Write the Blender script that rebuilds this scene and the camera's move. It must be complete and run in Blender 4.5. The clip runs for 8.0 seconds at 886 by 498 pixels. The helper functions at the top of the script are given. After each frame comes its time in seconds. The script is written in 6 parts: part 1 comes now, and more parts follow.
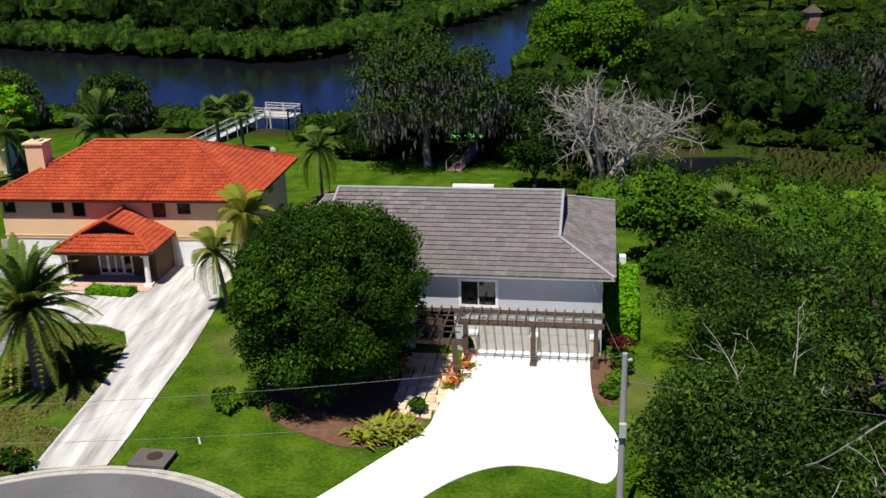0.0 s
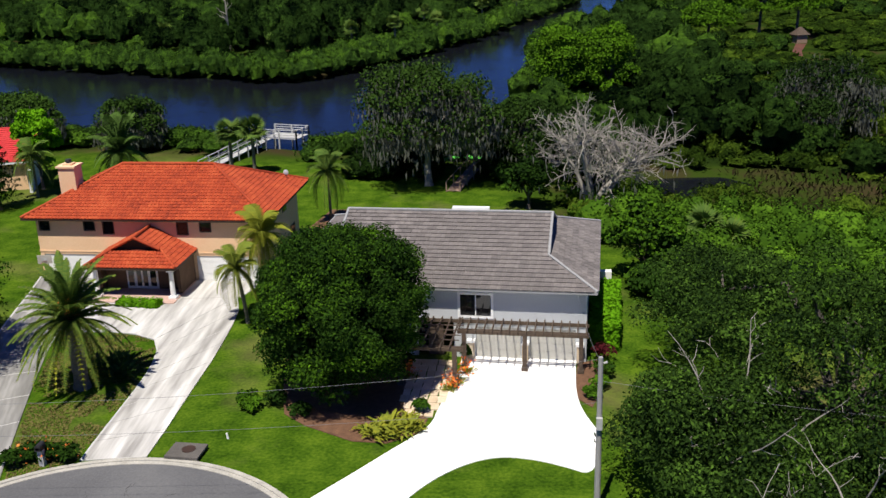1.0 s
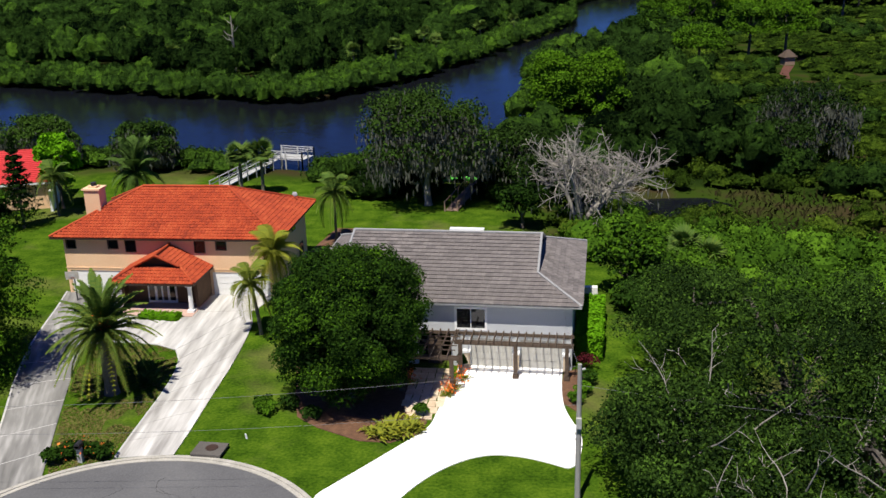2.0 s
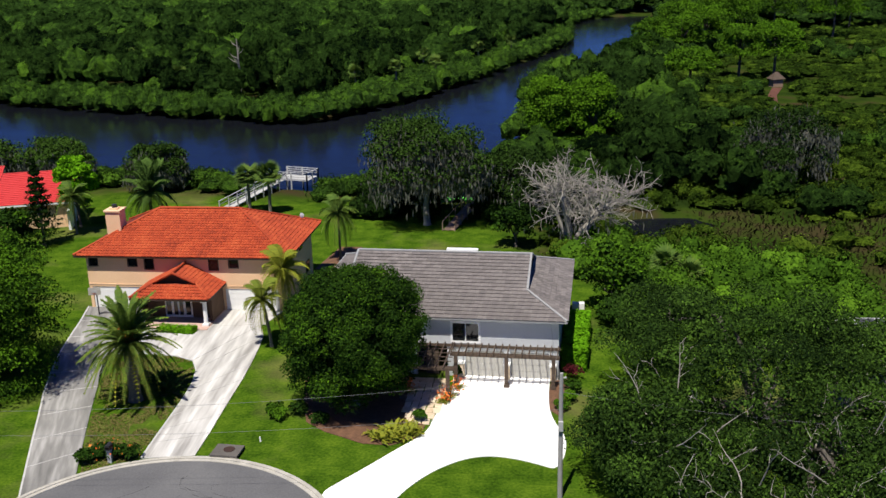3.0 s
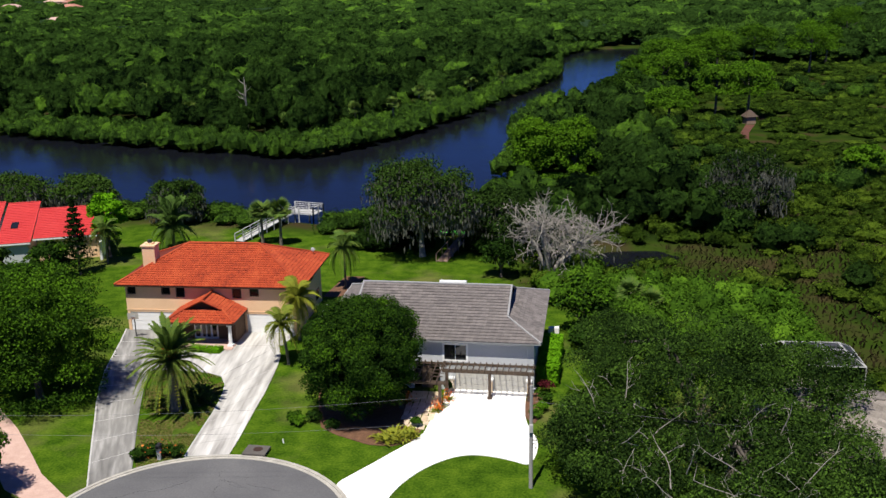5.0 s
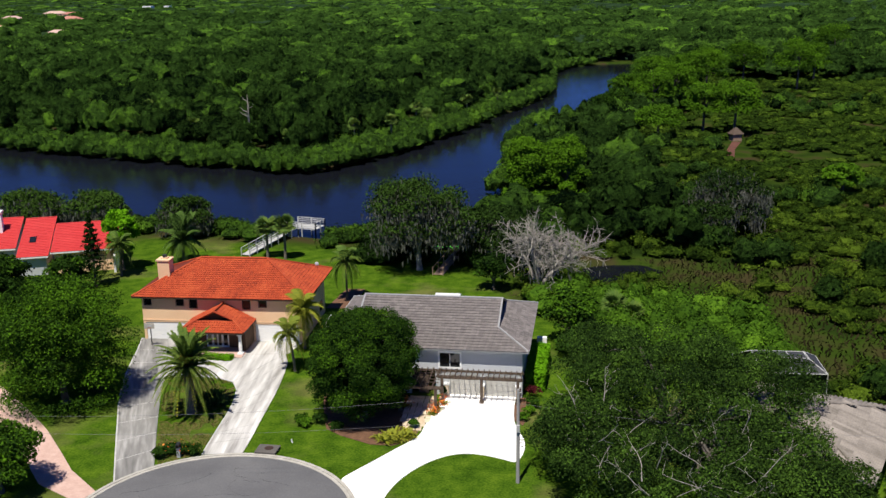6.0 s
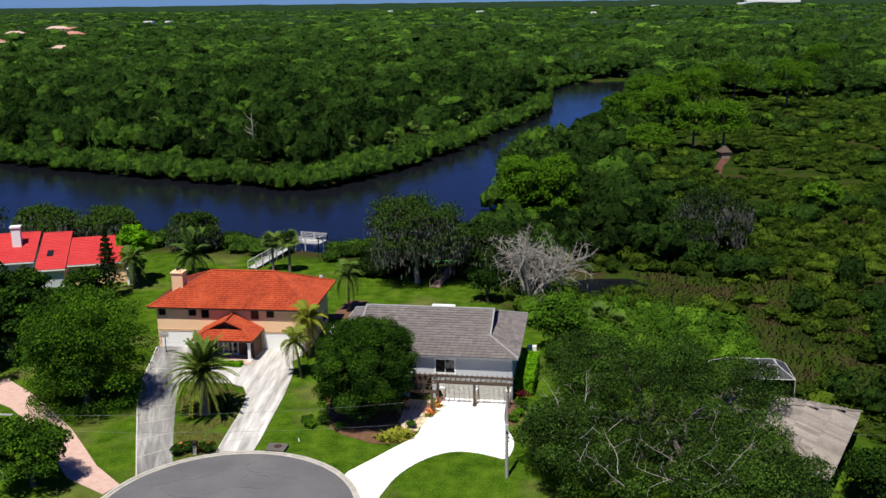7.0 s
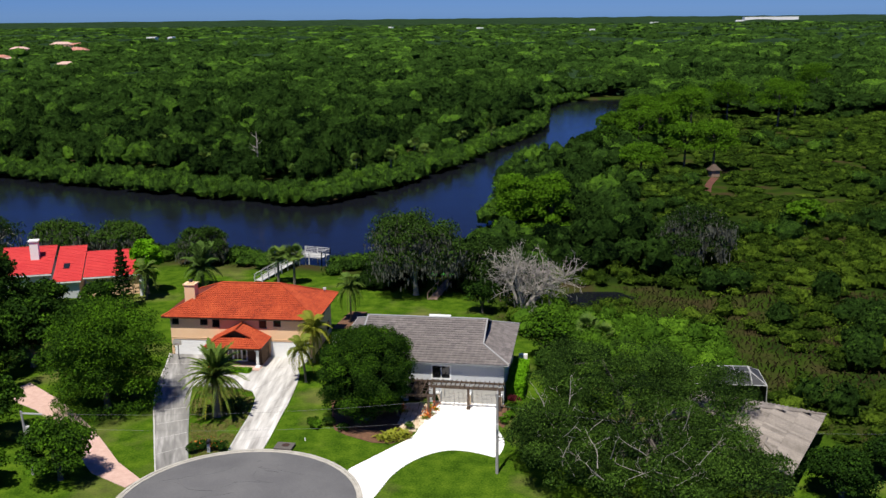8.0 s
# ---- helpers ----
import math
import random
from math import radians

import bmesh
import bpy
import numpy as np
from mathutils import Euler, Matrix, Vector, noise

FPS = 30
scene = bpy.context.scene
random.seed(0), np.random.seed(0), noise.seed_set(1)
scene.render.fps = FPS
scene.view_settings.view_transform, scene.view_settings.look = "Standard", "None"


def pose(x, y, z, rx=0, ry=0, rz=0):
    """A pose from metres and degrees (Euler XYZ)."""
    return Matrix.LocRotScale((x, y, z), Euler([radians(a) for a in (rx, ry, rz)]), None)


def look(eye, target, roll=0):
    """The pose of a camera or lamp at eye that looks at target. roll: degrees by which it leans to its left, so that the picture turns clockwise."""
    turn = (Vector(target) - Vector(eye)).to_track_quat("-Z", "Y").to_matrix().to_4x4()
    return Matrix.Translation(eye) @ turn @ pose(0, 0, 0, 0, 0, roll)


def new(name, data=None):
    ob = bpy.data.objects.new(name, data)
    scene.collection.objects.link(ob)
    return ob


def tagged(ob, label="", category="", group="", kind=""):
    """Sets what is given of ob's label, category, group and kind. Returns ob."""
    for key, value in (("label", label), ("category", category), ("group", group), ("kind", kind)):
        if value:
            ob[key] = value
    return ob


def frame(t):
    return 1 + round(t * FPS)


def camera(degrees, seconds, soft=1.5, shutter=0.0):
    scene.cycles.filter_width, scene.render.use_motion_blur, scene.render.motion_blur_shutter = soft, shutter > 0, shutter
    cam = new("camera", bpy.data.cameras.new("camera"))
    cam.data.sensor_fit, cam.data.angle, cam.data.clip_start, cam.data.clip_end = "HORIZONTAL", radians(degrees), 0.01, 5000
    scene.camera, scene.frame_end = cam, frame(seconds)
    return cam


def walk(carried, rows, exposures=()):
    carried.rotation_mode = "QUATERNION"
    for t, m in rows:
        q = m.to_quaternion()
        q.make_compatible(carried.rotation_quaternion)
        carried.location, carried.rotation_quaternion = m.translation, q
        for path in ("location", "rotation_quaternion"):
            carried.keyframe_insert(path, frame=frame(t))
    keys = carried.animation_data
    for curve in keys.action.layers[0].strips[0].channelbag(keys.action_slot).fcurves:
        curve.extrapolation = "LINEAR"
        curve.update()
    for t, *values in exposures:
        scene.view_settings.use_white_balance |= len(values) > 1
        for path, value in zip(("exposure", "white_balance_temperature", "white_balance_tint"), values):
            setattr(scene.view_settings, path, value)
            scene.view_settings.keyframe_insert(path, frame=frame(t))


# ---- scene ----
cam = camera(49.0, 8.0)
PATH = [
    (0.0, -2.80, -51.07, 25.00, 7.493, -19.608, -1.779),
    (0.5, -2.47, -53.94, 26.17, 7.450, -19.244, -1.725),
    (1.0, -2.15, -56.80, 27.32, 7.405, -18.868, -1.673),
    (1.5, -1.78, -59.61, 28.46, 7.352, -18.481, -1.622),
    (3.0, -0.45, -67.92, 31.84, 7.268, -17.257, -1.445),
    (3.5, -0.01, -70.90, 33.07, 7.187, -16.904, -1.378),
    (4.0, 0.41, -73.97, 34.28, 7.095, -16.578, -1.307),
    (4.5, 0.82, -77.14, 35.51, 6.997, -16.270, -1.230),
    (6.0, 2.16, -87.41, 39.39, 6.652, -15.398, -0.954),
    (6.5, 2.69, -90.96, 40.46, 6.589, -15.013, -0.885),
    (7.0, 3.25, -94.55, 41.42, 6.547, -14.600, -0.812),
    (7.5, 3.85, -98.19, 42.33, 6.525, -14.171, -0.726),
    (8.0, 4.45, -101.84, 43.22, 6.518, -13.727, -0.625),
]


def heading(x, y, z, yaw, pitch, roll):
    a, p = radians(yaw), radians(pitch)
    ahead = Vector((-math.sin(a) * math.cos(p), math.cos(a) * math.cos(p), math.sin(p)))
    return look((x, y, z), Vector((x, y, z)) + ahead * 10, roll)


walk(cam, [(row[0], heading(*row[1:])) for row in PATH])

# ---- light: high summer sun from the street side, clear sky ----
SUN_WAY = Vector((-0.10, -0.38, 0.90)).normalized()
world = bpy.data.worlds.new("sky")
scene.world = world
world.use_nodes = True
wn = world.node_tree
sky = wn.nodes.new("ShaderNodeTexSky")
sky.sky_type, sky.sun_disc = "NISHITA", False
sky.sun_elevation = math.asin(SUN_WAY.z)
sky.sun_rotation = math.atan2(SUN_WAY.x, SUN_WAY.y)
sky.air_density, sky.dust_density, sky.ozone_density = 0.8, 0.0, 3.0
wn.nodes["Background"].inputs[1].default_value = 0.037
deep = wn.nodes.new("ShaderNodeMixRGB")
deep.blend_type = "MULTIPLY"
deep.inputs[0].default_value, deep.inputs[2].default_value = 1.0, (0.38, 0.72, 1.75, 1)
wn.links.new(sky.outputs[0], deep.inputs[1])
wn.links.new(deep.outputs[0], wn.nodes["Background"].inputs[0])
sun = new("sun", bpy.data.lights.new("sun", "SUN"))
sun.data.energy, sun.data.angle, sun.data.color = 5.0, radians(0.53), (1.0, 0.945, 0.86)
sun.matrix_world = look(SUN_WAY * 200, (0, 0, 0))
scene.view_settings.exposure = 0.35


# ---- materials ----
def surface(name, colours, scale=1.0, rough=0.8, bump=0.2, fine=8.0, metal=0.0, island=0.0, coat=0.0, stretch=(1, 1, 1), per_object=0.0, spec=0.3, turn=None):
    """A noise-varied surface: colours from dark to light, coarse variation at scale, grain finer by a factor."""
    m = bpy.data.materials.new(name)
    m.use_nodes = True
    n, l = m.node_tree.nodes, m.node_tree.links
    b = n["Principled BSDF"]
    co = n.new("ShaderNodeTexCoord")
    mp = n.new("ShaderNodeMapping")
    mp.inputs["Scale"].default_value = stretch
    if turn is not None:
        mp.vector_type = "TEXTURE"
        mp.inputs["Scale"].default_value = [1 / k for k in stretch]
        mp.inputs["Rotation"].default_value = (0, 0, math.radians(turn))
    l.new(co.outputs["Object"], mp.inputs[0])
    big, small = n.new("ShaderNodeTexNoise"), n.new("ShaderNodeTexNoise")
    big.inputs["Scale"].default_value, small.inputs["Scale"].default_value = scale, scale * fine
    big.inputs["Detail"].default_value, small.inputs["Detail"].default_value = 4, 5
    for t in (big, small):
        l.new(mp.outputs[0], t.inputs["Vector"])
    mix = n.new("ShaderNodeMath")
    mix.operation = "MULTIPLY_ADD"
    mix.inputs[1].default_value, mix.inputs[2].default_value = 0.55, 0.0
    l.new(small.outputs[0], mix.inputs[0])
    add = n.new("ShaderNodeMath")
    add.operation = "MULTIPLY_ADD"
    add.inputs[1].default_value = 0.65
    l.new(big.outputs[0], add.inputs[0])
    l.new(mix.outputs[0], add.inputs[2])
    last = add
    if island or per_object:
        g = n.new("ShaderNodeNewGeometry" if island else "ShaderNodeObjectInfo")
        more = n.new("ShaderNodeMath")
        more.operation = "MULTIPLY_ADD"
        more.inputs[1].default_value = island or per_object
        l.new(g.outputs["Random Per Island" if island else "Random"], more.inputs[0])
        l.new(add.outputs[0], more.inputs[2])
        sub = n.new("ShaderNodeMath")
        sub.operation = "SUBTRACT"
        sub.inputs[1].default_value = (island or per_object) / 2
        l.new(more.outputs[0], sub.inputs[0])
        last = sub
    ramp = n.new("ShaderNodeValToRGB")
    e = ramp.color_ramp.elements
    e[0].position, e[1].position = 0.35, 0.85
    e[0].color, e[1].color = (*colours[0], 1), (*colours[-1], 1)
    for i, c in enumerate(colours[1:-1]):
        k = e.new(0.35 + 0.5 * (i + 1) / (len(colours) - 1))
        k.color = (*c, 1)
    l.new(last.outputs[0], ramp.inputs[0])
    l.new(ramp.outputs[0], b.inputs["Base Color"])
    b.inputs["Roughness"].default_value, b.inputs["Metallic"].default_value = rough, metal
    b.inputs["Coat Weight"].default_value = coat
    b.inputs["Specular IOR Level"].default_value = spec
    if bump:
        bp = n.new("ShaderNodeBump")
        bp.inputs["Strength"].default_value, bp.inputs["Distance"].default_value = bump, 0.05
        l.new(small.outputs[0], bp.inputs["Height"])
        l.new(bp.outputs[0], b.inputs["Normal"])
    return m


def foliage(name, dark, mid, light, glow=0.13, vary=0.22, shade_mottle=0.0):
    """Leaves: tone set tree by tree, varied leaf by leaf; some light passes through. Noise can paint in shaded gaps."""
    m = bpy.data.materials.new(name)
    m.use_nodes = True
    n, l = m.node_tree.nodes, m.node_tree.links
    n.remove(n["Principled BSDF"])
    at = n.new("ShaderNodeAttribute")
    at.attribute_name = "tone"
    g = n.new("ShaderNodeNewGeometry")
    a = n.new("ShaderNodeMath")
    a.operation = "MULTIPLY_ADD"
    a.inputs[1].default_value = vary
    l.new(g.outputs["Random Per Island"], a.inputs[0])
    l.new(at.outputs["Fac"], a.inputs[2])
    s = n.new("ShaderNodeMath")
    s.operation = "SUBTRACT"
    s.inputs[1].default_value = vary / 2
    l.new(a.outputs[0], s.inputs[0])
    ramp = n.new("ShaderNodeValToRGB")
    e = ramp.color_ramp.elements
    e[0].color, e[1].color = (*dark, 1), (*light, 1)
    e.new(0.5).color = (*mid, 1)
    last = s
    # noise pulls the tone up and down, standing in for shade between leaf clumps
    if shade_mottle:
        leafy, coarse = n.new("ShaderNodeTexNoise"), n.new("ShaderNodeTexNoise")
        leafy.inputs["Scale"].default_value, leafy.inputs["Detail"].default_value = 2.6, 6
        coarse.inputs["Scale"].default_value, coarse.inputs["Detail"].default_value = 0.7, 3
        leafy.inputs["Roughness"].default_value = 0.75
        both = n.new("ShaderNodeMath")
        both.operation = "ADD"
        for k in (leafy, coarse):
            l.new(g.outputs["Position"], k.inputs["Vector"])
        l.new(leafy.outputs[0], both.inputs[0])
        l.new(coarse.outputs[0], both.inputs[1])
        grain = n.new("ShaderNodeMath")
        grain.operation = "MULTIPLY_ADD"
        grain.inputs[1].default_value = shade_mottle
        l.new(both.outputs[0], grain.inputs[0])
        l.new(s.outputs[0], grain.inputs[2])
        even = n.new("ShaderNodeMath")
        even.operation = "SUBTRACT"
        even.inputs[1].default_value = shade_mottle
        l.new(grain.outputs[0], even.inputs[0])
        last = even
    l.new(last.outputs[0], ramp.inputs[0])
    d, t, mix = n.new("ShaderNodeBsdfDiffuse"), n.new("ShaderNodeBsdfTranslucent"), n.new("ShaderNodeMixShader")
    l.new(ramp.outputs[0], d.inputs[0])
    l.new(ramp.outputs[0], t.inputs[0])
    mix.inputs[0].default_value = glow
    if shade_mottle:
        rough = n.new("ShaderNodeBump")
        rough.inputs["Strength"].default_value, rough.inputs["Distance"].default_value = 1.0, 1.1
        l.new(leafy.outputs[0], rough.inputs["Height"])
        l.new(rough.outputs[0], d.inputs["Normal"])
    l.new(d.outputs[0], mix.inputs[1])
    l.new(t.outputs[0], mix.inputs[2])
    l.new(mix.outputs[0], n["Material Output"].inputs[0])
    return m


LEAF = foliage("leaves", (0.007, 0.0165, 0.0045), (0.023, 0.056, 0.0075), (0.082, 0.185, 0.009))
# near-black low ends: crown shade put into the leaf colour through the noise
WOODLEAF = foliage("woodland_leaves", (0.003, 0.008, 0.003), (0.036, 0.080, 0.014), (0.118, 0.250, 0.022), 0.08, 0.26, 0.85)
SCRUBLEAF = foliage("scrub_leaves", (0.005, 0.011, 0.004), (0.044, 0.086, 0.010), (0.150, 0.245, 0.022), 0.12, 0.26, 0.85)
THICKETLEAF = foliage("thicket_leaves", (0.012, 0.032, 0.005), (0.046, 0.104, 0.009), (0.115, 0.235, 0.016), 0.18, 0.35)
OAKLEAF = foliage("oak_leaves", (0.010, 0.022, 0.006), (0.030, 0.062, 0.011), (0.078, 0.155, 0.020), 0.2, 0.3)
HEDGELEAF = foliage("hedge_leaves", (0.05, 0.13, 0.006), (0.10, 0.26, 0.008), (0.17, 0.40, 0.012), 0.2, 0.3)
PALM = foliage("palm_leaves", (0.022, 0.048, 0.014), (0.095, 0.165, 0.034), (0.30, 0.30, 0.03), 0.2)
GREYMOSS = foliage("spanish_moss", (0.045, 0.052, 0.038), (0.11, 0.118, 0.09), (0.21, 0.215, 0.18), 0.1)
BARK = surface("bark", [(0.05, 0.042, 0.034), (0.13, 0.115, 0.095)], 3, 0.95, 0.6)
PALEBARK = surface("pale_bark", [(0.16, 0.148, 0.125), (0.38, 0.35, 0.30)], 3, 0.95, 0.5)
PALMBARK = surface("palm_bark", [(0.10, 0.085, 0.065), (0.24, 0.21, 0.165)], 4, 0.95, 0.7, stretch=(1, 1, 4))
ASPHALT = surface("asphalt", [(0.085, 0.085, 0.088), (0.115, 0.115, 0.117), (0.15, 0.149, 0.147)], 0.22, 0.9, 0.25, 40)
CONCRETE = surface("weathered_concrete", [(0.17, 0.16, 0.147), (0.45, 0.437, 0.408), (0.76, 0.745, 0.71)], 0.75, 0.88, 0.1, 3, stretch=(1, 0.10, 1), turn=4)
GREYCONCRETE = surface("grey_weathered_concrete", [(0.09, 0.088, 0.082), (0.22, 0.215, 0.20), (0.46, 0.45, 0.425)], 0.75, 0.88, 0.1, 3, stretch=(1, 0.12, 1), turn=21)
JOINT = surface("pale_joint_mortar", [(0.36, 0.35, 0.33), (0.58, 0.57, 0.54)], 1.5, 0.9, 0.1)
# dark brown wall; on the portico it carries the porch shade in its colour
BROWNSHADE = surface("brown_shade_wall", [(0.075, 0.045, 0.028), (0.13, 0.08, 0.05)], 1.2, 0.9, 0.2)
BRIGHTCON = surface("pale_new_concrete", [(0.80, 0.79, 0.77), (0.88, 0.87, 0.85)], 0.5, 0.85, 0.1, 12)
KERBCON = surface("kerb_concrete", [(0.28, 0.265, 0.225), (0.50, 0.475, 0.415)], 1.2, 0.9, 0.2)
PAVER = surface("pink_pavers", [(0.42, 0.27, 0.22), (0.58, 0.41, 0.34)], 1.5, 0.9, 0.3)
FLAGSTONE = surface("flagstone", [(0.50, 0.38, 0.25), (0.74, 0.62, 0.46)], 1.4, 0.85, 0.3, per_object=0.3)
MULCH = surface("bark_mulch", [(0.07, 0.035, 0.02), (0.19, 0.10, 0.055)], 2.5, 0.95, 0.6)
STUCCO = surface("peach_stucco", [(0.70, 0.45, 0.26), (0.80, 0.55, 0.34)], 0.4, 0.92, 0.15, 30)
GREYWALL = surface("grey_stucco", [(0.44, 0.46, 0.47), (0.52, 0.54, 0.55)], 0.4, 0.9, 0.12, 30)
WHITE = surface("white_paint", [(0.74, 0.74, 0.72), (0.84, 0.84, 0.82)], 0.8, 0.5, 0.05)
GARAGE = surface("pale_grey_garage_paint", [(0.38, 0.37, 0.33), (0.46, 0.45, 0.41)], 0.8, 0.55, 0.05)
DARKWOOD = surface("dark_stained_wood", [(0.045, 0.032, 0.022), (0.12, 0.085, 0.06)], 2, 0.8, 0.3, stretch=(1, 6, 6))
GREYWOOD = surface("weathered_grey_wood", [(0.30, 0.30, 0.29), (0.52, 0.52, 0.50)], 2, 0.85, 0.3)
BROWNWOOD = surface("brown_deck_wood", [(0.20, 0.13, 0.09), (0.36, 0.25, 0.18)], 2, 0.85, 0.3)
DARK = surface("dark_metal", [(0.02, 0.02, 0.022), (0.035, 0.035, 0.037)], 2, 0.5, 0.0)
BROWNTRIM = surface("dark_brown_trim", [(0.035, 0.02, 0.014), (0.06, 0.035, 0.025)], 2, 0.6, 0.0)
REDTILE = surface("terracotta_tile", [(0.22, 0.030, 0.010), (0.36, 0.052, 0.015), (0.45, 0.085, 0.026)], 0.5, 0.8, 0.2, 9, island=0.2)
# darkened tile red seen in the course gaps, painting the shadow lines
SHADEDECK = surface("painted_shade_tile_bed", [(0.11, 0.016, 0.006), (0.17, 0.026, 0.01)], 1.0, 0.9, 0.1)
PINKRED = surface("red_painted_tile", [(0.44, 0.026, 0.028), (0.54, 0.05, 0.045)], 0.4, 0.7, 0.15)
GREYTILE = surface("grey_concrete_tile", [(0.10, 0.090, 0.085), (0.155, 0.138, 0.13), (0.24, 0.215, 0.20)], 1.6, 0.85, 0.25, 8, per_object=0.2)
GREYTILES = surface("grey_concrete_tiles", [(0.10, 0.090, 0.085), (0.155, 0.138, 0.13), (0.24, 0.215, 0.20)], 1.6, 0.85, 0.25, 8, island=0.2)
GREYRIDGE = surface("pale_ridge_tile", [(0.26, 0.26, 0.26), (0.36, 0.36, 0.35)], 1.5, 0.85, 0.2)
TANTILE = surface("tan_tile", [(0.15, 0.132, 0.112), (0.30, 0.265, 0.228)], 0.5, 0.85, 0.2, 10, island=0.3)
POLEWOOD = surface("grey_pole", [(0.24, 0.23, 0.22), (0.38, 0.37, 0.35)], 2, 0.9, 0.3, stretch=(4, 4, 0.6))
FLOWER = surface("orange_red_petals", [(0.55, 0.08, 0.02), (0.75, 0.22, 0.02)], 3, 0.6, 0.0, island=0.5)
GREENPLASTIC = surface("lime_green_plastic", [(0.10, 0.55, 0.06), (0.16, 0.70, 0.10)], 2, 0.35, 0.0)
WIRE = surface("cable", [(0.16, 0.16, 0.16), (0.22, 0.22, 0.22)], 2, 0.6, 0.0)
SCREEN = surface("dark_screen_mesh", [(0.03, 0.032, 0.035), (0.05, 0.052, 0.055)], 2, 0.7, 0.0)

GLASS = bpy.data.materials.new("window_glass")
GLASS.use_nodes = True
GLASS.node_tree.nodes["Principled BSDF"].inputs["Base Color"].default_value = (0.012, 0.014, 0.016, 1)
GLASS.node_tree.nodes["Principled BSDF"].inputs["Roughness"].default_value = 0.06

WATER = bpy.data.materials.new("river_water")
WATER.use_nodes = True
wnodes, wlinks = WATER.node_tree.nodes, WATER.node_tree.links
wb = wnodes["Principled BSDF"]
wb.inputs["Base Color"].default_value = (0.006, 0.007, 0.010, 1)
wb.inputs["Roughness"].default_value = 0.10
wb.inputs["IOR"].default_value = 1.33
wb.inputs["Specular IOR Level"].default_value = 0.165
wco = wnodes.new("ShaderNodeTexCoord")
wtex, wtex2 = wnodes.new("ShaderNodeTexNoise"), wnodes.new("ShaderNodeTexNoise")
wtex.inputs["Scale"].default_value, wtex2.inputs["Scale"].default_value = 1.1, 0.12
wbump = wnodes.new("ShaderNodeBump")
wbump.inputs["Strength"].default_value, wbump.inputs["Distance"].default_value = 0.8, 0.12
wmul = wnodes.new("ShaderNodeMath")
wmul.operation = "MULTIPLY"
for t in (wtex, wtex2):
    wlinks.new(wco.outputs["Object"], t.inputs["Vector"])
wlinks.new(wtex.outputs[0], wmul.inputs[0])
wlinks.new(wtex2.outputs[0], wmul.inputs[1])
wlinks.new(wmul.outputs[0], wbump.inputs["Height"])
wlinks.new(wbump.outputs[0], wb.inputs["Normal"])


def ground_material():
    """Mown lawn round the houses, olive and brown marsh and dark woodland floor beyond."""
    m = surface("grass_and_marsh", [(0.022, 0.052, 0.004), (0.043, 0.090, 0.006), (0.082, 0.140, 0.010)], 0.55, 1.0, 0.8, 9, spec=0.0)
    n, l = m.node_tree.nodes, m.node_tree.links
    b = n["Principled BSDF"]
    for k, at in zip(n["Color Ramp"].color_ramp.elements, (0.44, 0.58, 0.76)):
        k.position = at
    lawn = b.inputs["Base Color"].links[0].from_socket
    geo = n.new("ShaderNodeNewGeometry")
    patch = n.new("ShaderNodeTexNoise")
    patch.inputs["Scale"].default_value, patch.inputs["Detail"].default_value = 0.11, 6
    l.new(geo.outputs["Position"], patch.inputs["Vector"])
    dry = n.new("ShaderNodeValToRGB")
    dry.color_ramp.elements[0].position, dry.color_ramp.elements[1].position = 0.52, 0.72
    l.new(patch.outputs[0], dry.inputs[0])
    worn = n.new("ShaderNodeMixRGB")
    worn.inputs[2].default_value = (0.16, 0.13, 0.055, 1)
    half = n.new("ShaderNodeMath")
    half.operation = "MULTIPLY"
    half.inputs[1].default_value = 0.6
    l.new(dry.outputs[0], half.inputs[0])
    l.new(half.outputs[0], worn.inputs[0])
    l.new(lawn, worn.inputs[1])
    marsh = n.new("ShaderNodeValToRGB")
    e = marsh.color_ramp.elements
    e[0].position, e[1].position = 0.36, 0.66
    e[0].color, e[1].color = (0.014, 0.027, 0.005, 1), (0.042, 0.031, 0.015, 1)
    e.new(0.5).color = (0.026, 0.046, 0.006, 1)
    l.new(patch.outputs[0], marsh.inputs[0])
    at = n.new("ShaderNodeAttribute")
    at.attribute_name = "wild"
    mix = n.new("ShaderNodeMixRGB")
    l.new(at.outputs["Fac"], mix.inputs[0])
    l.new(worn.outputs[0], mix.inputs[1])
    l.new(marsh.outputs[0], mix.inputs[2])
    l.new(mix.outputs[0], b.inputs["Base Color"])
    return m


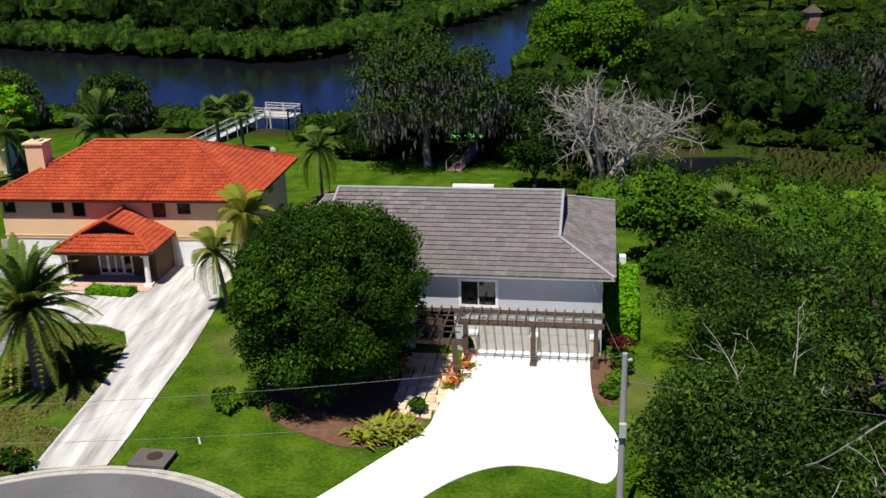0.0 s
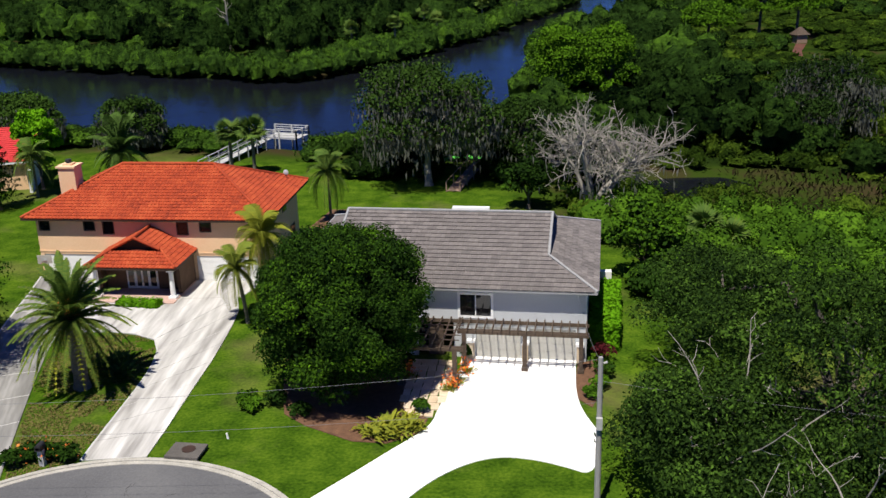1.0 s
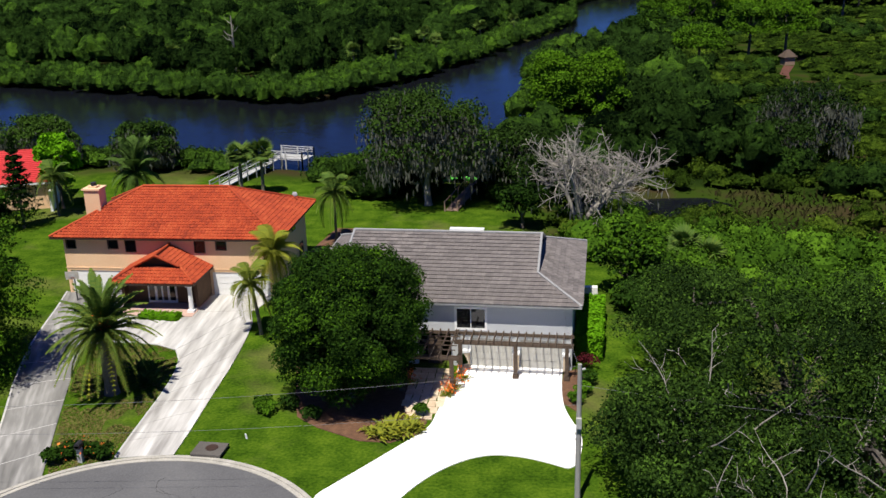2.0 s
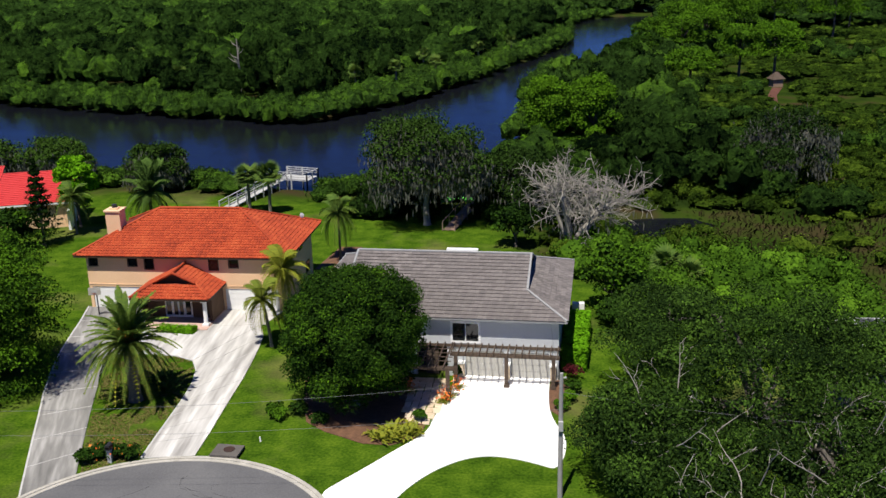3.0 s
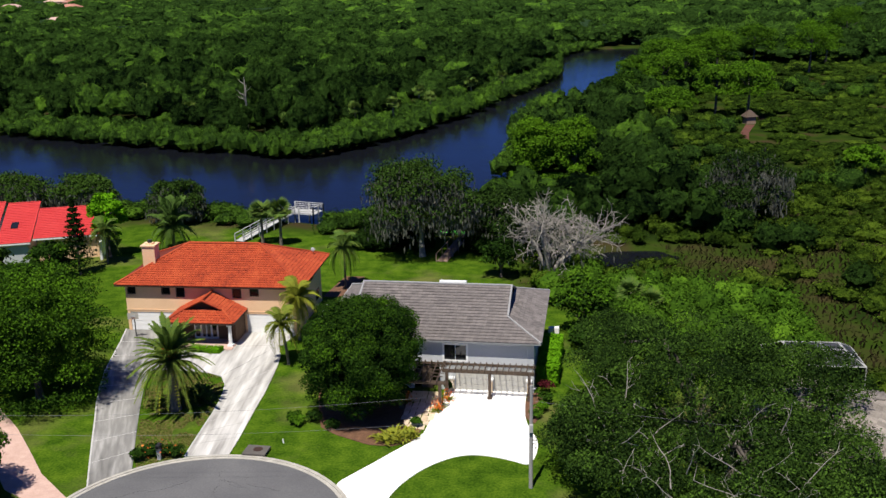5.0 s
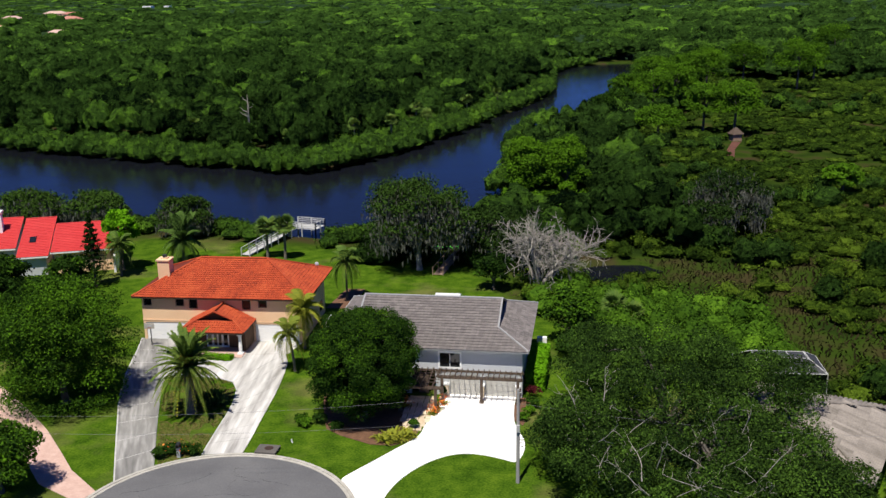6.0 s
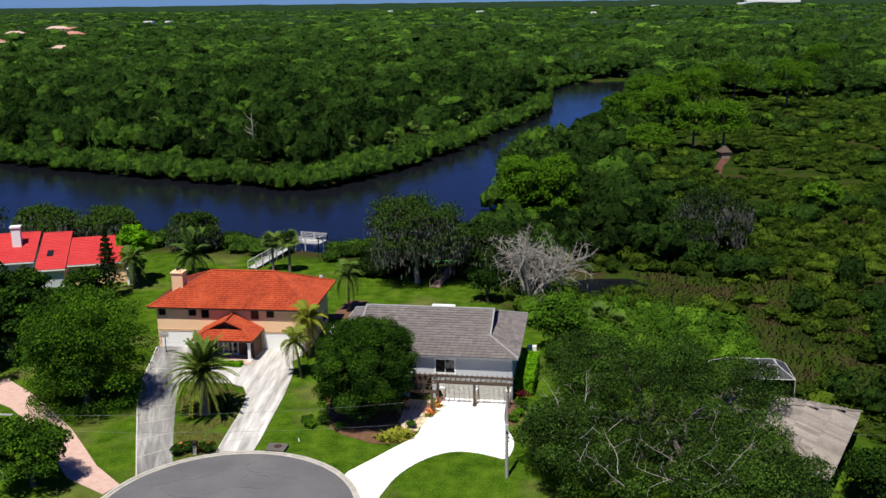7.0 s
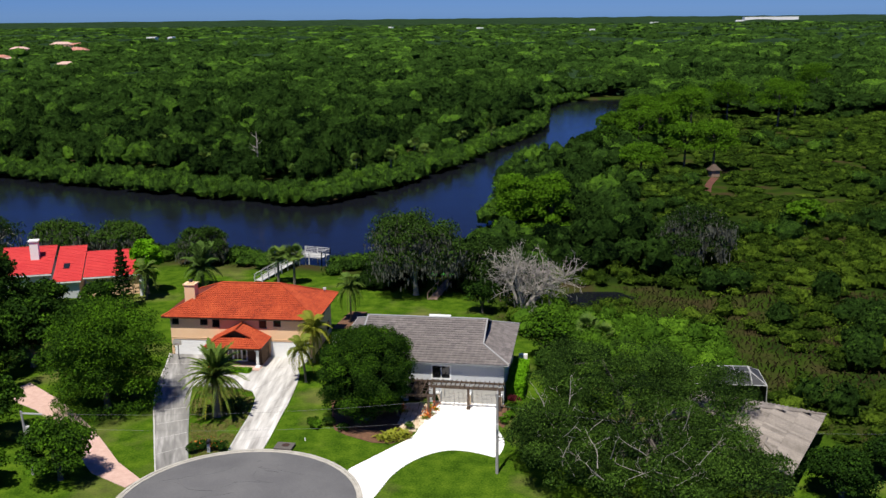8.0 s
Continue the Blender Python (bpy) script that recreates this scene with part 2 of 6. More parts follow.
# ---- mesh tools ----
class Shape:
    def __init__(self):
        self.v, self.f = [], []

    def add(self, vs, fs):
        k = len(self.v)
        self.v += [tuple(p) for p in vs]
        self.f += [tuple(k + i for i in f) for f in fs]
        return self

    def box(self, x0, y0, z0, x1, y1, z1):
        return self.add([(x0, y0, z0), (x1, y0, z0), (x1, y1, z0), (x0, y1, z0), (x0, y0, z1), (x1, y0, z1), (x1, y1, z1), (x0, y1, z1)],
                        [(0, 3, 2, 1), (4, 5, 6, 7), (0, 1, 5, 4), (1, 2, 6, 5), (2, 3, 7, 6), (3, 0, 4, 7)])

    def slab(self, outline, z0, z1):
        """An upright prism on a plan outline."""
        n = len(outline)
        area = sum(a[0] * b[1] - b[0] * a[1] for a, b in zip(outline, outline[1:] + outline[:1]))
        pts = outline if area > 0 else outline[::-1]
        return self.add([(x, y, z0) for x, y in pts] + [(x, y, z1) for x, y in pts],
                        [tuple(range(n - 1, -1, -1)), tuple(range(n, 2 * n))] + [(i, (i + 1) % n, n + (i + 1) % n, n + i) for i in range(n)])

    def solid(self, pts, depth):
        """A plane polygon in space, given a thickness along -normal."""
        p = [Vector(q) for q in pts]
        nrm = (p[1] - p[0]).cross(p[2] - p[1]).normalized()
        if nrm.z < 0:
            p.reverse()
            nrm = -nrm
        n = len(p)
        return self.add([q for q in p] + [q - nrm * depth for q in p],
                        [tuple(range(n)), tuple(range(2 * n - 1, n - 1, -1))] + [((i + 1) % n, i, n + i, n + (i + 1) % n) for i in range(n)])

    def tube(self, pts, radii, sides=6):
        pts = [Vector(p) for p in pts]
        k, n = len(self.v), len(pts)
        for i, p in enumerate(pts):
            way = (pts[min(i + 1, n - 1)] - pts[max(i - 1, 0)]).normalized()
            a = way.orthogonal().normalized()
            b = way.cross(a)
            for s in range(sides):
                c = 2 * math.pi * s / sides
                self.v.append(tuple(p + (a * math.cos(c) + b * math.sin(c)) * radii[i]))
        for i in range(n - 1):
            for s in range(sides):
                t = (s + 1) % sides
                self.f.append((k + i * sides + s, k + i * sides + t, k + (i + 1) * sides + t, k + (i + 1) * sides + s))
        self.f.append(tuple(k + s for s in range(sides - 1, -1, -1)))
        self.f.append(tuple(k + (n - 1) * sides + s for s in range(sides)))
        return self

    def mesh(self, name, material):
        me = bpy.data.meshes.new(name)
        me.from_pydata(self.v, [], self.f)
        me.materials.append(material)
        me.update()
        return me


def part(name, shape, material, parent=None, label="", at=None):
    ob = new(name, shape.mesh(name, material) if isinstance(shape, Shape) else shape)
    ob.parent = parent
    if at is not None:
        ob.matrix_basis = at
    if label:
        ob["label"] = label
    return ob


def thing(name, at, label, category, group=""):
    ob = new(name)
    ob.matrix_basis = at
    ob.empty_display_size = 0.3
    return tagged(ob, label, category, group)


def quads(name, co, material, tone=0.5):
    """A mesh of loose four-cornered leaves from an (n, 4, 3) array; tone is one value or one a leaf."""
    n = len(co)
    me = bpy.data.meshes.new(name)
    me.vertices.add(4 * n)
    me.vertices.foreach_set("co", np.ascontiguousarray(co, np.float32).ravel())
    me.loops.add(4 * n)
    me.loops.foreach_set("vertex_index", np.arange(4 * n, dtype=np.int32))
    me.polygons.add(n)
    me.polygons.foreach_set("loop_start", np.arange(0, 4 * n, 4, dtype=np.int32))
    at = me.attributes.new("tone", "FLOAT", "FACE")
    at.data.foreach_set("value", np.broadcast_to(np.asarray(tone, np.float32), (n,)).copy())
    me.materials.append(material)
    me.update(calc_edges=True)
    return me


def unit(v):
    return v / np.maximum(np.linalg.norm(v, axis=-1, keepdims=True), 1e-9)


def leaf_cards(rng, pos, out, size, slim=0.6, spread=0.75):
    """Leaf sprays at pos, facing roughly along out."""
    n = len(pos)
    nrm = unit(out + rng.normal(0, spread, (n, 3)))
    t = unit(np.cross(nrm, rng.normal(0, 1, (n, 3))))
    b = np.cross(nrm, t)
    s = (np.asarray(size) * rng.uniform(0.6, 1.4, n))[:, None]
    bend = nrm * s * 0.18
    return np.stack([pos - t * s, pos - b * s * slim + bend, pos + t * s, pos + b * s * slim + bend], 1)


def clumps(rng, rx, ry, z0, z1, count, radius, flat=0.0, inner=0.25):
    """Centres and radii of the leaf masses that fill a crown."""
    d = unit(rng.normal(0, 1, (count, 3)))
    d[:, 2] = np.where(d[:, 2] < -0.5, -d[:, 2], d[:, 2])
    r = rng.uniform(inner, 1, count) ** 0.4
    c = d * r[:, None] * np.array([rx, ry, (z1 - z0) / 2])
    c[:, 2] = c[:, 2] * (1 - flat) + (z0 + z1) / 2
    return c, radius * rng.uniform(0.65, 1.25, count)


MASSES = [None]


def mass_tone(rng, spread):
    """Leaf masses of the crown just made differ in tone at random."""
    k = MASSES[0]
    return rng.normal(0, spread, k.max() + 1)[k]


def crown(rng, c, r, n, size, squash=0.8, slim=0.6):
    w = r ** 2
    k = rng.choice(len(r), n, p=w / w.sum())
    MASSES[0] = k
    d = unit(rng.normal(0, 1, (n, 3)))
    d[:, 2] = np.where(d[:, 2] < -0.35, -d[:, 2] * 0.6, d[:, 2])
    pos = c[k] + d * (r[k] * rng.uniform(0.7, 1.05, n))[:, None] * np.array([1, 1, squash])
    return leaf_cards(rng, pos, d + np.array([0, 0, 0.25]), size, slim)


def limbs(rng, shape, foot, fork, tips, r0, wobble=0.35, sides=7):
    """A tapered trunk from foot to fork, and a limb to every tip."""
    foot, fork = Vector(foot), Vector(fork)
    mid = foot.lerp(fork, 0.5) + Vector((rng.normal(0, wobble * 0.4), rng.normal(0, wobble * 0.4), 0))
    shape.tube([foot - Vector((0, 0, 0.2)), foot + Vector((0, 0, 0.35)), mid, fork], [r0 * 1.5, r0 * 1.1, r0 * 0.92, r0 * 0.75], sides + 2)
    for tip in tips:
        tip = Vector(tip)
        n = 5
        pts = [fork.lerp(tip, i / (n - 1)) for i in range(n)]
        for i in range(1, n - 1):
            pts[i] += Vector(rng.normal(0, wobble, 3)) + Vector((0, 0, 0.10 * (tip - fork).length * math.sin(math.pi * i / (n - 1))))
        shape.tube(pts, [r0 * 0.62 * (1 - 0.85 * i / (n - 1)) for i in range(n)], sides)


def broadleaf(x, y, h, rx, ry, low, seed, label, tone=0.4, leaves=6000, size=0.28, count=60, mass=0.28, trunk=0.3, bark=None, name="tree", category="tree", top=None, squash=0.8, leaf=None):
    rng = np.random.default_rng(seed)
    ob = thing(name, pose(x, y, 0), label, category)
    c, r = clumps(rng, rx * (1 - mass), ry * (1 - mass), low, h - mass * rx * 0.5, count, mass * rx)
    if low < 0:
        a = np.linspace(0, 6.28, 26)[:-1]
        c = np.concatenate([c, np.stack([np.cos(a) * rx * 0.62, np.sin(a) * ry * 0.66, 1.1 + 0.25 * np.sin(5 * a)], 1), c * np.array([0.6, 0.6, 0.8])])
        r = np.concatenate([r, np.full(25, 1.25), r])
        count = len(r)
    s = Shape()
    fork = (0, 0, max(low * 0.9, 0.22 * h))
    tips = [tuple(q) for q in c[rng.choice(count, min(9, count), replace=False)]]
    limbs(rng, s, (0, 0, 0), fork, tips, trunk)
    part("trunk", s, bark or BARK, ob)
    c[:, 2] = np.maximum(c[:, 2], r * 0.6 + 0.1)
    lv = crown(rng, c, r, leaves, size, squash)
    part("crown", quads("crown", lv, leaf or LEAF, np.clip(tone + mass_tone(rng, 0.12) + rng.normal(0, 0.12, leaves), 0, 1)), LEAF, ob)
    return ob


def shrub(x, y, w, h, seed, label, tone=0.6, leaves=900, size=0.14, name="shrub", d=None, z=0.0, material=None, group=""):
    rng = np.random.default_rng(seed)
    c, r = clumps(rng, w * 0.36, (d or w) * 0.36, h * 0.2, h * 0.8, 14, 0.3 * min(w, h * 1.5))
    c[:, 2] = np.clip(c[:, 2], 0.15, None)
    lv = crown(rng, c, r, leaves, size)
    lv[:, :, 2] = np.maximum(lv[:, :, 2], -0.05)
    ob = new(name, quads(name, lv, material or LEAF, np.clip(tone + rng.normal(0, 0.05, leaves), 0, 1)))
    ob.matrix_basis = pose(x, y, z)
    return tagged(ob, label, "shrub", group)


def frond_mesh(length, droop, rise, leaflets, leaflet, seed, material=None, tone=0.5, dense=True):
    """One feather leaf along +x: an arching midrib with two rows of leaflets."""
    rng = np.random.default_rng(seed)
    t = np.linspace(0.0, 1.0, leaflets)
    x = length * t * (1 - 0.18 * droop * t)
    z = length * (rise * t - droop * t ** 2.2)
    spine = np.stack([x, np.zeros_like(t), z], 1)
    rows = []
    for side in (-1, 1):
        reach = leaflet * np.sin(np.pi * np.clip(t * 0.9 + 0.08, 0, 1)) ** 0.6
        tip = spine + np.stack([reach * 0.45, side * reach, -reach * 0.35 + rng.normal(0, 0.04, leaflets) * length * 0.2], 1)
        wide = length / leaflets * 0.62
        a = spine + np.array([wide, 0, 0])
        b = spine - np.array([wide, 0, 0])
        m = (spine + tip) / 2 + np.array([wide, 0, 0.02])
        rows.append(np.stack([b, a, m, tip], 1))
    rib = np.stack([spine[:-1] + np.array([0, 0.03, 0.01]), spine[:-1] - np.array([0, 0.03, -0.01]), spine[1:] - np.array([0, 0.02, -0.01]), spine[1:] + np.array([0, 0.02, 0.01])], 1)
    co = np.concatenate(rows + [rib])
    return quads("frond", co, material or PALM, np.clip(tone + rng.normal(0, 0.04, len(co)), 0, 1))


def palm(x, y, h, label, seed, fronds=16, length=2.2, leaflet=0.5, droop=0.75, rise=0.55, trunk=0.16, tone=0.5, lean=(0, 0), old=0, category="palm tree", low=0):
    rng = np.random.default_rng(seed)
    ob = thing("palm_tree", pose(x, y, 0), label, category)
    s = Shape()
    top = Vector((lean[0], lean[1], h))
    steps = 9
    s.tube([Vector((lean[0] * (i / steps) ** 1.6, lean[1] * (i / steps) ** 1.6, h * i / steps - 0.1)) for i in range(steps + 1)],
           [trunk * (1.45 if i == 0 else 1.05 + 0.08 * (i % 2)) for i in range(steps + 1)], 9)
    part("trunk", s, PALMBARK, ob)
    kinds = [frond_mesh(length, droop * k, rise * j, 46, leaflet, seed + i, None, tone + 0.03 * i) for i, (k, j) in enumerate(((0.9, 1.5), (1.0, 1.0), (1.15, 0.5), (1.25, 0.05)))]
    dead = frond_mesh(length * 0.8, 0.9, -0.2, 20, leaflet * 0.7, seed + 9, None, 0.95)
    for i in range(fronds + old):
        f = i / max(fronds - 1, 1)
        k = min(3, int(f * 4)) if i < fronds else 0
        tilt = -62 + 100 * min(f, 1) + rng.uniform(-8, 8) if i < fronds else 35
        turn = i * 137.5 + rng.uniform(-12, 12)
        part("frond", kinds[k] if i < fronds else dead, PALM, ob, at=pose(*top, 0, 0, turn) @ pose(0, 0, 0, 0, max(tilt, -70) * 0.6 + low, 0) @ Matrix.Scale(rng.uniform(0.85, 1.12), 4))
    return ob


def seed_heads(x, y, z, label):
    rng = np.random.default_rng(int(abs(x * 10)))
    p = unit(rng.normal(0, 1, (160, 3))) * rng.uniform(0.3, 0.75, (160, 1)) + np.array([0, 0, 0.1])
    ob = new("seed_cluster", quads("seed_cluster", leaf_cards(rng, p, p, 0.1), FLOWER, 0.5))
    ob.matrix_basis = pose(x, y, z)
    tagged(ob, label, "seeds", kind="stuff")


def sabal(x, y, h, label, seed, length=1.2, tone=0.45, group=""):
    """A cabbage palm: a round head of stiff fan leaves."""
    rng = np.random.default_rng(seed)
    ob = thing("palm_tree", pose(x, y, 0), label, "palm tree", group)
    s = Shape()
    s.tube([(0, 0, -0.1), (0.05, 0, h * 0.5), (0, 0, h)], [0.24, 0.19, 0.2], 8)
    part("trunk", s, PALMBARK, ob)
    a = np.linspace(-1.9, 1.9, 15)
    tip = np.stack([0.55 * length + np.cos(a) * length * 0.75, np.sin(a) * length * 0.75, -0.25 * length * np.abs(np.sin(a)) - 0.12 * length], 1)
    base = np.array([0.5 * length, 0, 0.05])
    mid = base * 0.45 + tip * 0.55
    side = np.stack([-np.sin(a), np.cos(a), 0 * a], 1) * 0.07 * length
    fan = np.stack([np.broadcast_to(base, tip.shape), mid - side, tip, mid + side], 1)
    stalk = np.array([[(0, 0.02, 0), (0, -0.02, 0), (0.5 * length, -0.02, 0.05), (0.5 * length, 0.02, 0.05)]])
    me = quads("fan_leaf", np.concatenate([fan, stalk]), PALM, tone)
    for i in range(34):
        tilt = rng.uniform(-75, 40)
        part("fan_leaf", me, PALM, ob, at=pose(0, 0, h, 0, 0, i * 137.5) @ pose(0, 0, 0, rng.uniform(-20, 20), tilt, 0) @ Matrix.Scale(rng.uniform(0.8, 1.15), 4))
    return ob


def wall_shape(x0, x1, y0, y1, z0, z1, openings):
    """A wall along x with rectangular openings (xa, xb, za, zb) that go through it."""
    xs = sorted({x0, x1, *[o[0] for o in openings], *[o[1] for o in openings]})
    zs = sorted({z0, z1, *[o[2] for o in openings], *[o[3] for o in openings]})
    nx, nz = len(xs), len(zs)

    def solid_cell(i, k):
        return 0 <= i < nx - 1 and 0 <= k < nz - 1 and not any(o[0] <= xs[i] and xs[i + 1] <= o[1] and o[2] <= zs[k] and zs[k + 1] <= o[3] for o in openings)

    def at(i, k, back):
        return (i * nz + k) * 2 + back
    faces = []
    for i in range(nx - 1):
        for k in range(nz - 1):
            if not solid_cell(i, k):
                continue
            a, b, c, d = (i, k), (i + 1, k), (i + 1, k + 1), (i, k + 1)
            faces += [tuple(at(*q, 0) for q in (a, b, c, d)), tuple(at(*q, 1) for q in (d, c, b, a))]
            for p, q, di, dk in ((a, b, 0, -1), (b, c, 1, 0), (c, d, 0, 1), (d, a, -1, 0)):
                if not solid_cell(i + di, k + dk):
                    faces.append((at(*q, 0), at(*p, 0), at(*p, 1), at(*q, 1)))
    used = sorted({v for f in faces for v in f})
    where = {v: n for n, v in enumerate(used)}
    return Shape().add([(xs[v // 2 // nz], y1 if v % 2 else y0, zs[v // 2 % nz]) for v in used], [tuple(where[v] for v in f) for f in faces])


def window(parent, xa, xb, y, za, zb, frame_material, frame=0.09, panes=1, name="window", proud=0.04, sill=False):
    w = part(name, Shape().box(xa - frame, y - proud, zb, xb + frame, y + 0.12, zb + frame).box(xa - frame, y - proud, za - frame, xb + frame, y + 0.12, za)
             .box(xa - frame, y - proud, za, xa, y + 0.12, zb).box(xb, y - proud, za, xb + frame, y + 0.12, zb), frame_material, parent)
    n = panes
    for i in range(n):
        a, b = xa + (xb - xa) * i / n, xa + (xb - xa) * (i + 1) / n
        part("pane", Shape().box(a + 0.01, y + 0.06, za + 0.003, b - 0.01, y + 0.08, zb - 0.003), GLASS, w)
        if i:
            part("mullion", Shape().box(a - 0.03, y + 0.01, za, a + 0.03, y + 0.1, zb), frame_material, w)
    return w


def garage_door(parent, xa, xb, y, z0, z1, material, rows=4, label=""):
    d = part("garage_door", Shape().box(xa, y, z0, xb, y + 0.05, z1), material, parent, label)
    h = (z1 - z0) / rows
    for i in range(rows):
        part("door_panel", Shape().box(xa + 0.02, y - 0.03, z0 + i * h + 0.012, xb - 0.02, y - 0.002, z0 + (i + 1) * h - 0.012), material, d)
    return d


def tile_rows(origin, along, up, length_at, rows, course, thick, wide, shape=None, keep=None):
    """Courses of roof tiles on a slope: origin at the eave, unit vectors along the eave and up the slope; length_at(v) gives the
    start and end of a course at slope distance v. Yields the corner pose and size of each tile, or fills shape with boxes."""
    o, a, u = Vector(origin), Vector(along), Vector(up)
    nrm = a.cross(u).normalized()
    if nrm.z < 0:
        nrm = -nrm
    out = []
    for r in range(rows):
        v = r * course
        s0, s1 = length_at(v + course * 0.5)
        if s1 - s0 < 0.2:
            continue
        first = s0 - (wide * 0.5 if r % 2 else 0.0)
        k = 0
        while first + k * wide < s1 - 0.02:
            b0, b1 = max(s0, first + k * wide), min(s1, first + (k + 1) * wide)
            k += 1
            if b1 - b0 < 0.06:
                continue
            out.append((b0, b1, v, o, a, u, nrm))
    return out


def tile_box(shape, t, course, thick, gap=0.012, lap=0.05):
    b0, b1, v, o, a, u, n = t
    p = [o + a * (b0 + gap) + u * (v - lap), o + a * (b1 - gap) + u * (v - lap), o + a * (b1 - gap) + u * (v + course), o + a * (b0 + gap) + u * (v + course)]
    lift = [n * thick, n * thick, n * 0.012, n * 0.012]
    top = [q + d for q, d in zip(p, lift)]
    shape.add([*p, *top], [(4, 5, 6, 7), (0, 1, 5, 4), (1, 2, 6, 5), (3, 0, 4, 7)])


def barrel_rows(shape, origin, along, up, length_at, rows, course, pitch=0.30, high=0.07):
    """Courses of curved clay tiles, two facets a tile, each course lapping the one below."""
    o, a, u = Vector(origin), Vector(along), Vector(up)
    n = a.cross(u).normalized()
    if n.z < 0:
        n = -n
    for r in range(rows):
        v = r * course
        s0, s1 = length_at(v + course * 0.5)
        k = math.floor(s0 / pitch)
        while k * pitch < s1:
            b0, b1 = k * pitch, (k + 1) * pitch
            k += 1
            if b0 < s0 - pitch * 0.5 or b1 > s1 + pitch * 0.5:
                continue
            m1, m2 = b0 + pitch * 0.3, b0 + pitch * 0.7
            low = [o + a * s + u * (v - 0.06) + n * h for s, h in ((b0, 0.03), (m1, 0.03 + high), (m2, 0.03 + high), (b1, 0.03))]
            top = [o + a * s + u * (v + (course * 0.80 if course < 1 else course)) + n * h for s, h in ((b0, 0.01), (m1, high * 0.8), (m2, high * 0.8), (b1, 0.01))]
            base = [o + a * s + u * (v - 0.06) - n * 0.01 for s in (b0, b1)]
            shape.add([*low, *top, *base], [(0, 1, 5, 4), (1, 2, 6, 5), (2, 3, 7, 6), (8, 9, 3, 2, 1, 0)])


# ---- ground, river ----
RIVER = [(-420, 196), (-260, 184), (-141, 150), (-117, 139.5), (-96, 132), (-79, 125.5), (-70, 122.5), (-60, 118.5), (-54, 117), (-49.5, 119.5), (-45.5, 126), (-41.5, 134),
         (-37, 144), (-32.5, 154), (-28.5, 165), (-23.5, 180), (-18.5, 197), (-12, 217), (-6, 237), (-1, 258), (1.5, 285), (1, 320), (2.5, 350), (9, 375), (22, 392), (38, 398),
         (40, 380), (36, 350), (33, 320), (29, 290), (23, 255), (16, 226), (8, 206), (-2, 186), (-6, 150), (-5, 115), (-7, 94), (-10, 79), (-18, 68), (-28, 63), (-35, 61),
         (-44, 64), (-51, 67), (-62, 69), (-73, 66), (-93, 63), (-150, 62), (-260, 66), (-420, 70)]
POND = [(5.0, 43.0), (9.0, 40.5), (14.0, 42.5), (18.0, 46.0), (15.0, 49.5), (9.0, 49.0), (5.5, 46.5)]


def depth_in(px, py, ring):
    """Signed distance of points to a plan outline, positive within."""
    inside = np.zeros(px.shape, bool)
    best = np.full(px.shape, 1e9)
    for (x0, y0), (x1, y1) in zip(ring, ring[1:] + ring[:1]):
        if y0 != y1:
            inside ^= ((y0 > py) != (y1 > py)) & (px < (x1 - x0) * (py - y0) / (y1 - y0) + x0)
        dx, dy = x1 - x0, y1 - y0
        t = np.clip(((px - x0) * dx + (py - y0) * dy) / (dx * dx + dy * dy), 0, 1)
        best = np.minimum(best, np.hypot(px - x0 - t * dx, py - y0 - t * dy))
    return np.where(inside, best, -best)


def spread_axis(lo, hi, step, far, grow=1.22):
    mid = list(np.arange(lo, hi + 0.01, step))
    d, a, b = step, [lo], [hi]
    while a[-1] > -far:
        d *= grow
        a.append(a[-1] - d)
    d = step
    while b[-1] < far:
        d *= grow
        b.append(b[-1] + d)
    return np.array(a[:0:-1] + mid + b[1:])


def grid_mesh(name, xs, ys, z, material, wild=None):
    X, Y = np.meshgrid(xs, ys)
    nx, ny = len(xs), len(ys)
    i = np.arange(nx * ny).reshape(ny, nx)
    f = np.stack([i[:-1, :-1], i[:-1, 1:], i[1:, 1:], i[1:, :-1]], -1).reshape(-1, 4)
    me = bpy.data.meshes.new(name)
    me.vertices.add(nx * ny)
    me.vertices.foreach_set("co", np.stack([X, Y, z], -1).astype(np.float32).ravel())
    me.loops.add(f.size)
    me.loops.foreach_set("vertex_index", f.astype(np.int32).ravel())
    me.polygons.add(len(f))
    me.polygons.foreach_set("loop_start", np.arange(0, f.size, 4, dtype=np.int32))
    if wild is not None:
        at = me.attributes.new("wild", "FLOAT", "POINT")
        at.data.foreach_set("value", wild.astype(np.float32).ravel())
    me.materials.append(material)
    me.update(calc_edges=True)
    me.polygons.foreach_set("use_smooth", np.ones(len(f), bool))
    return me


def smooth_noise(x, y, seed, cell):
    """Cheap value noise on the plan, 0 to 1."""
    gx, gy = np.floor(x / cell), np.floor(y / cell)
    fx, fy = x / cell - gx, y / cell - gy
    fx, fy = fx * fx * (3 - 2 * fx), fy * fy * (3 - 2 * fy)

    def rnd(a, b):
        return np.modf(np.abs(np.sin(a * 127.1 + b * 311.7 + seed * 74.7) * 43758.5453))[0]
    return (rnd(gx, gy) * (1 - fx) + rnd(gx + 1, gy) * fx) * (1 - fy) + (rnd(gx, gy + 1) * (1 - fx) + rnd(gx + 1, gy + 1) * fx) * fy


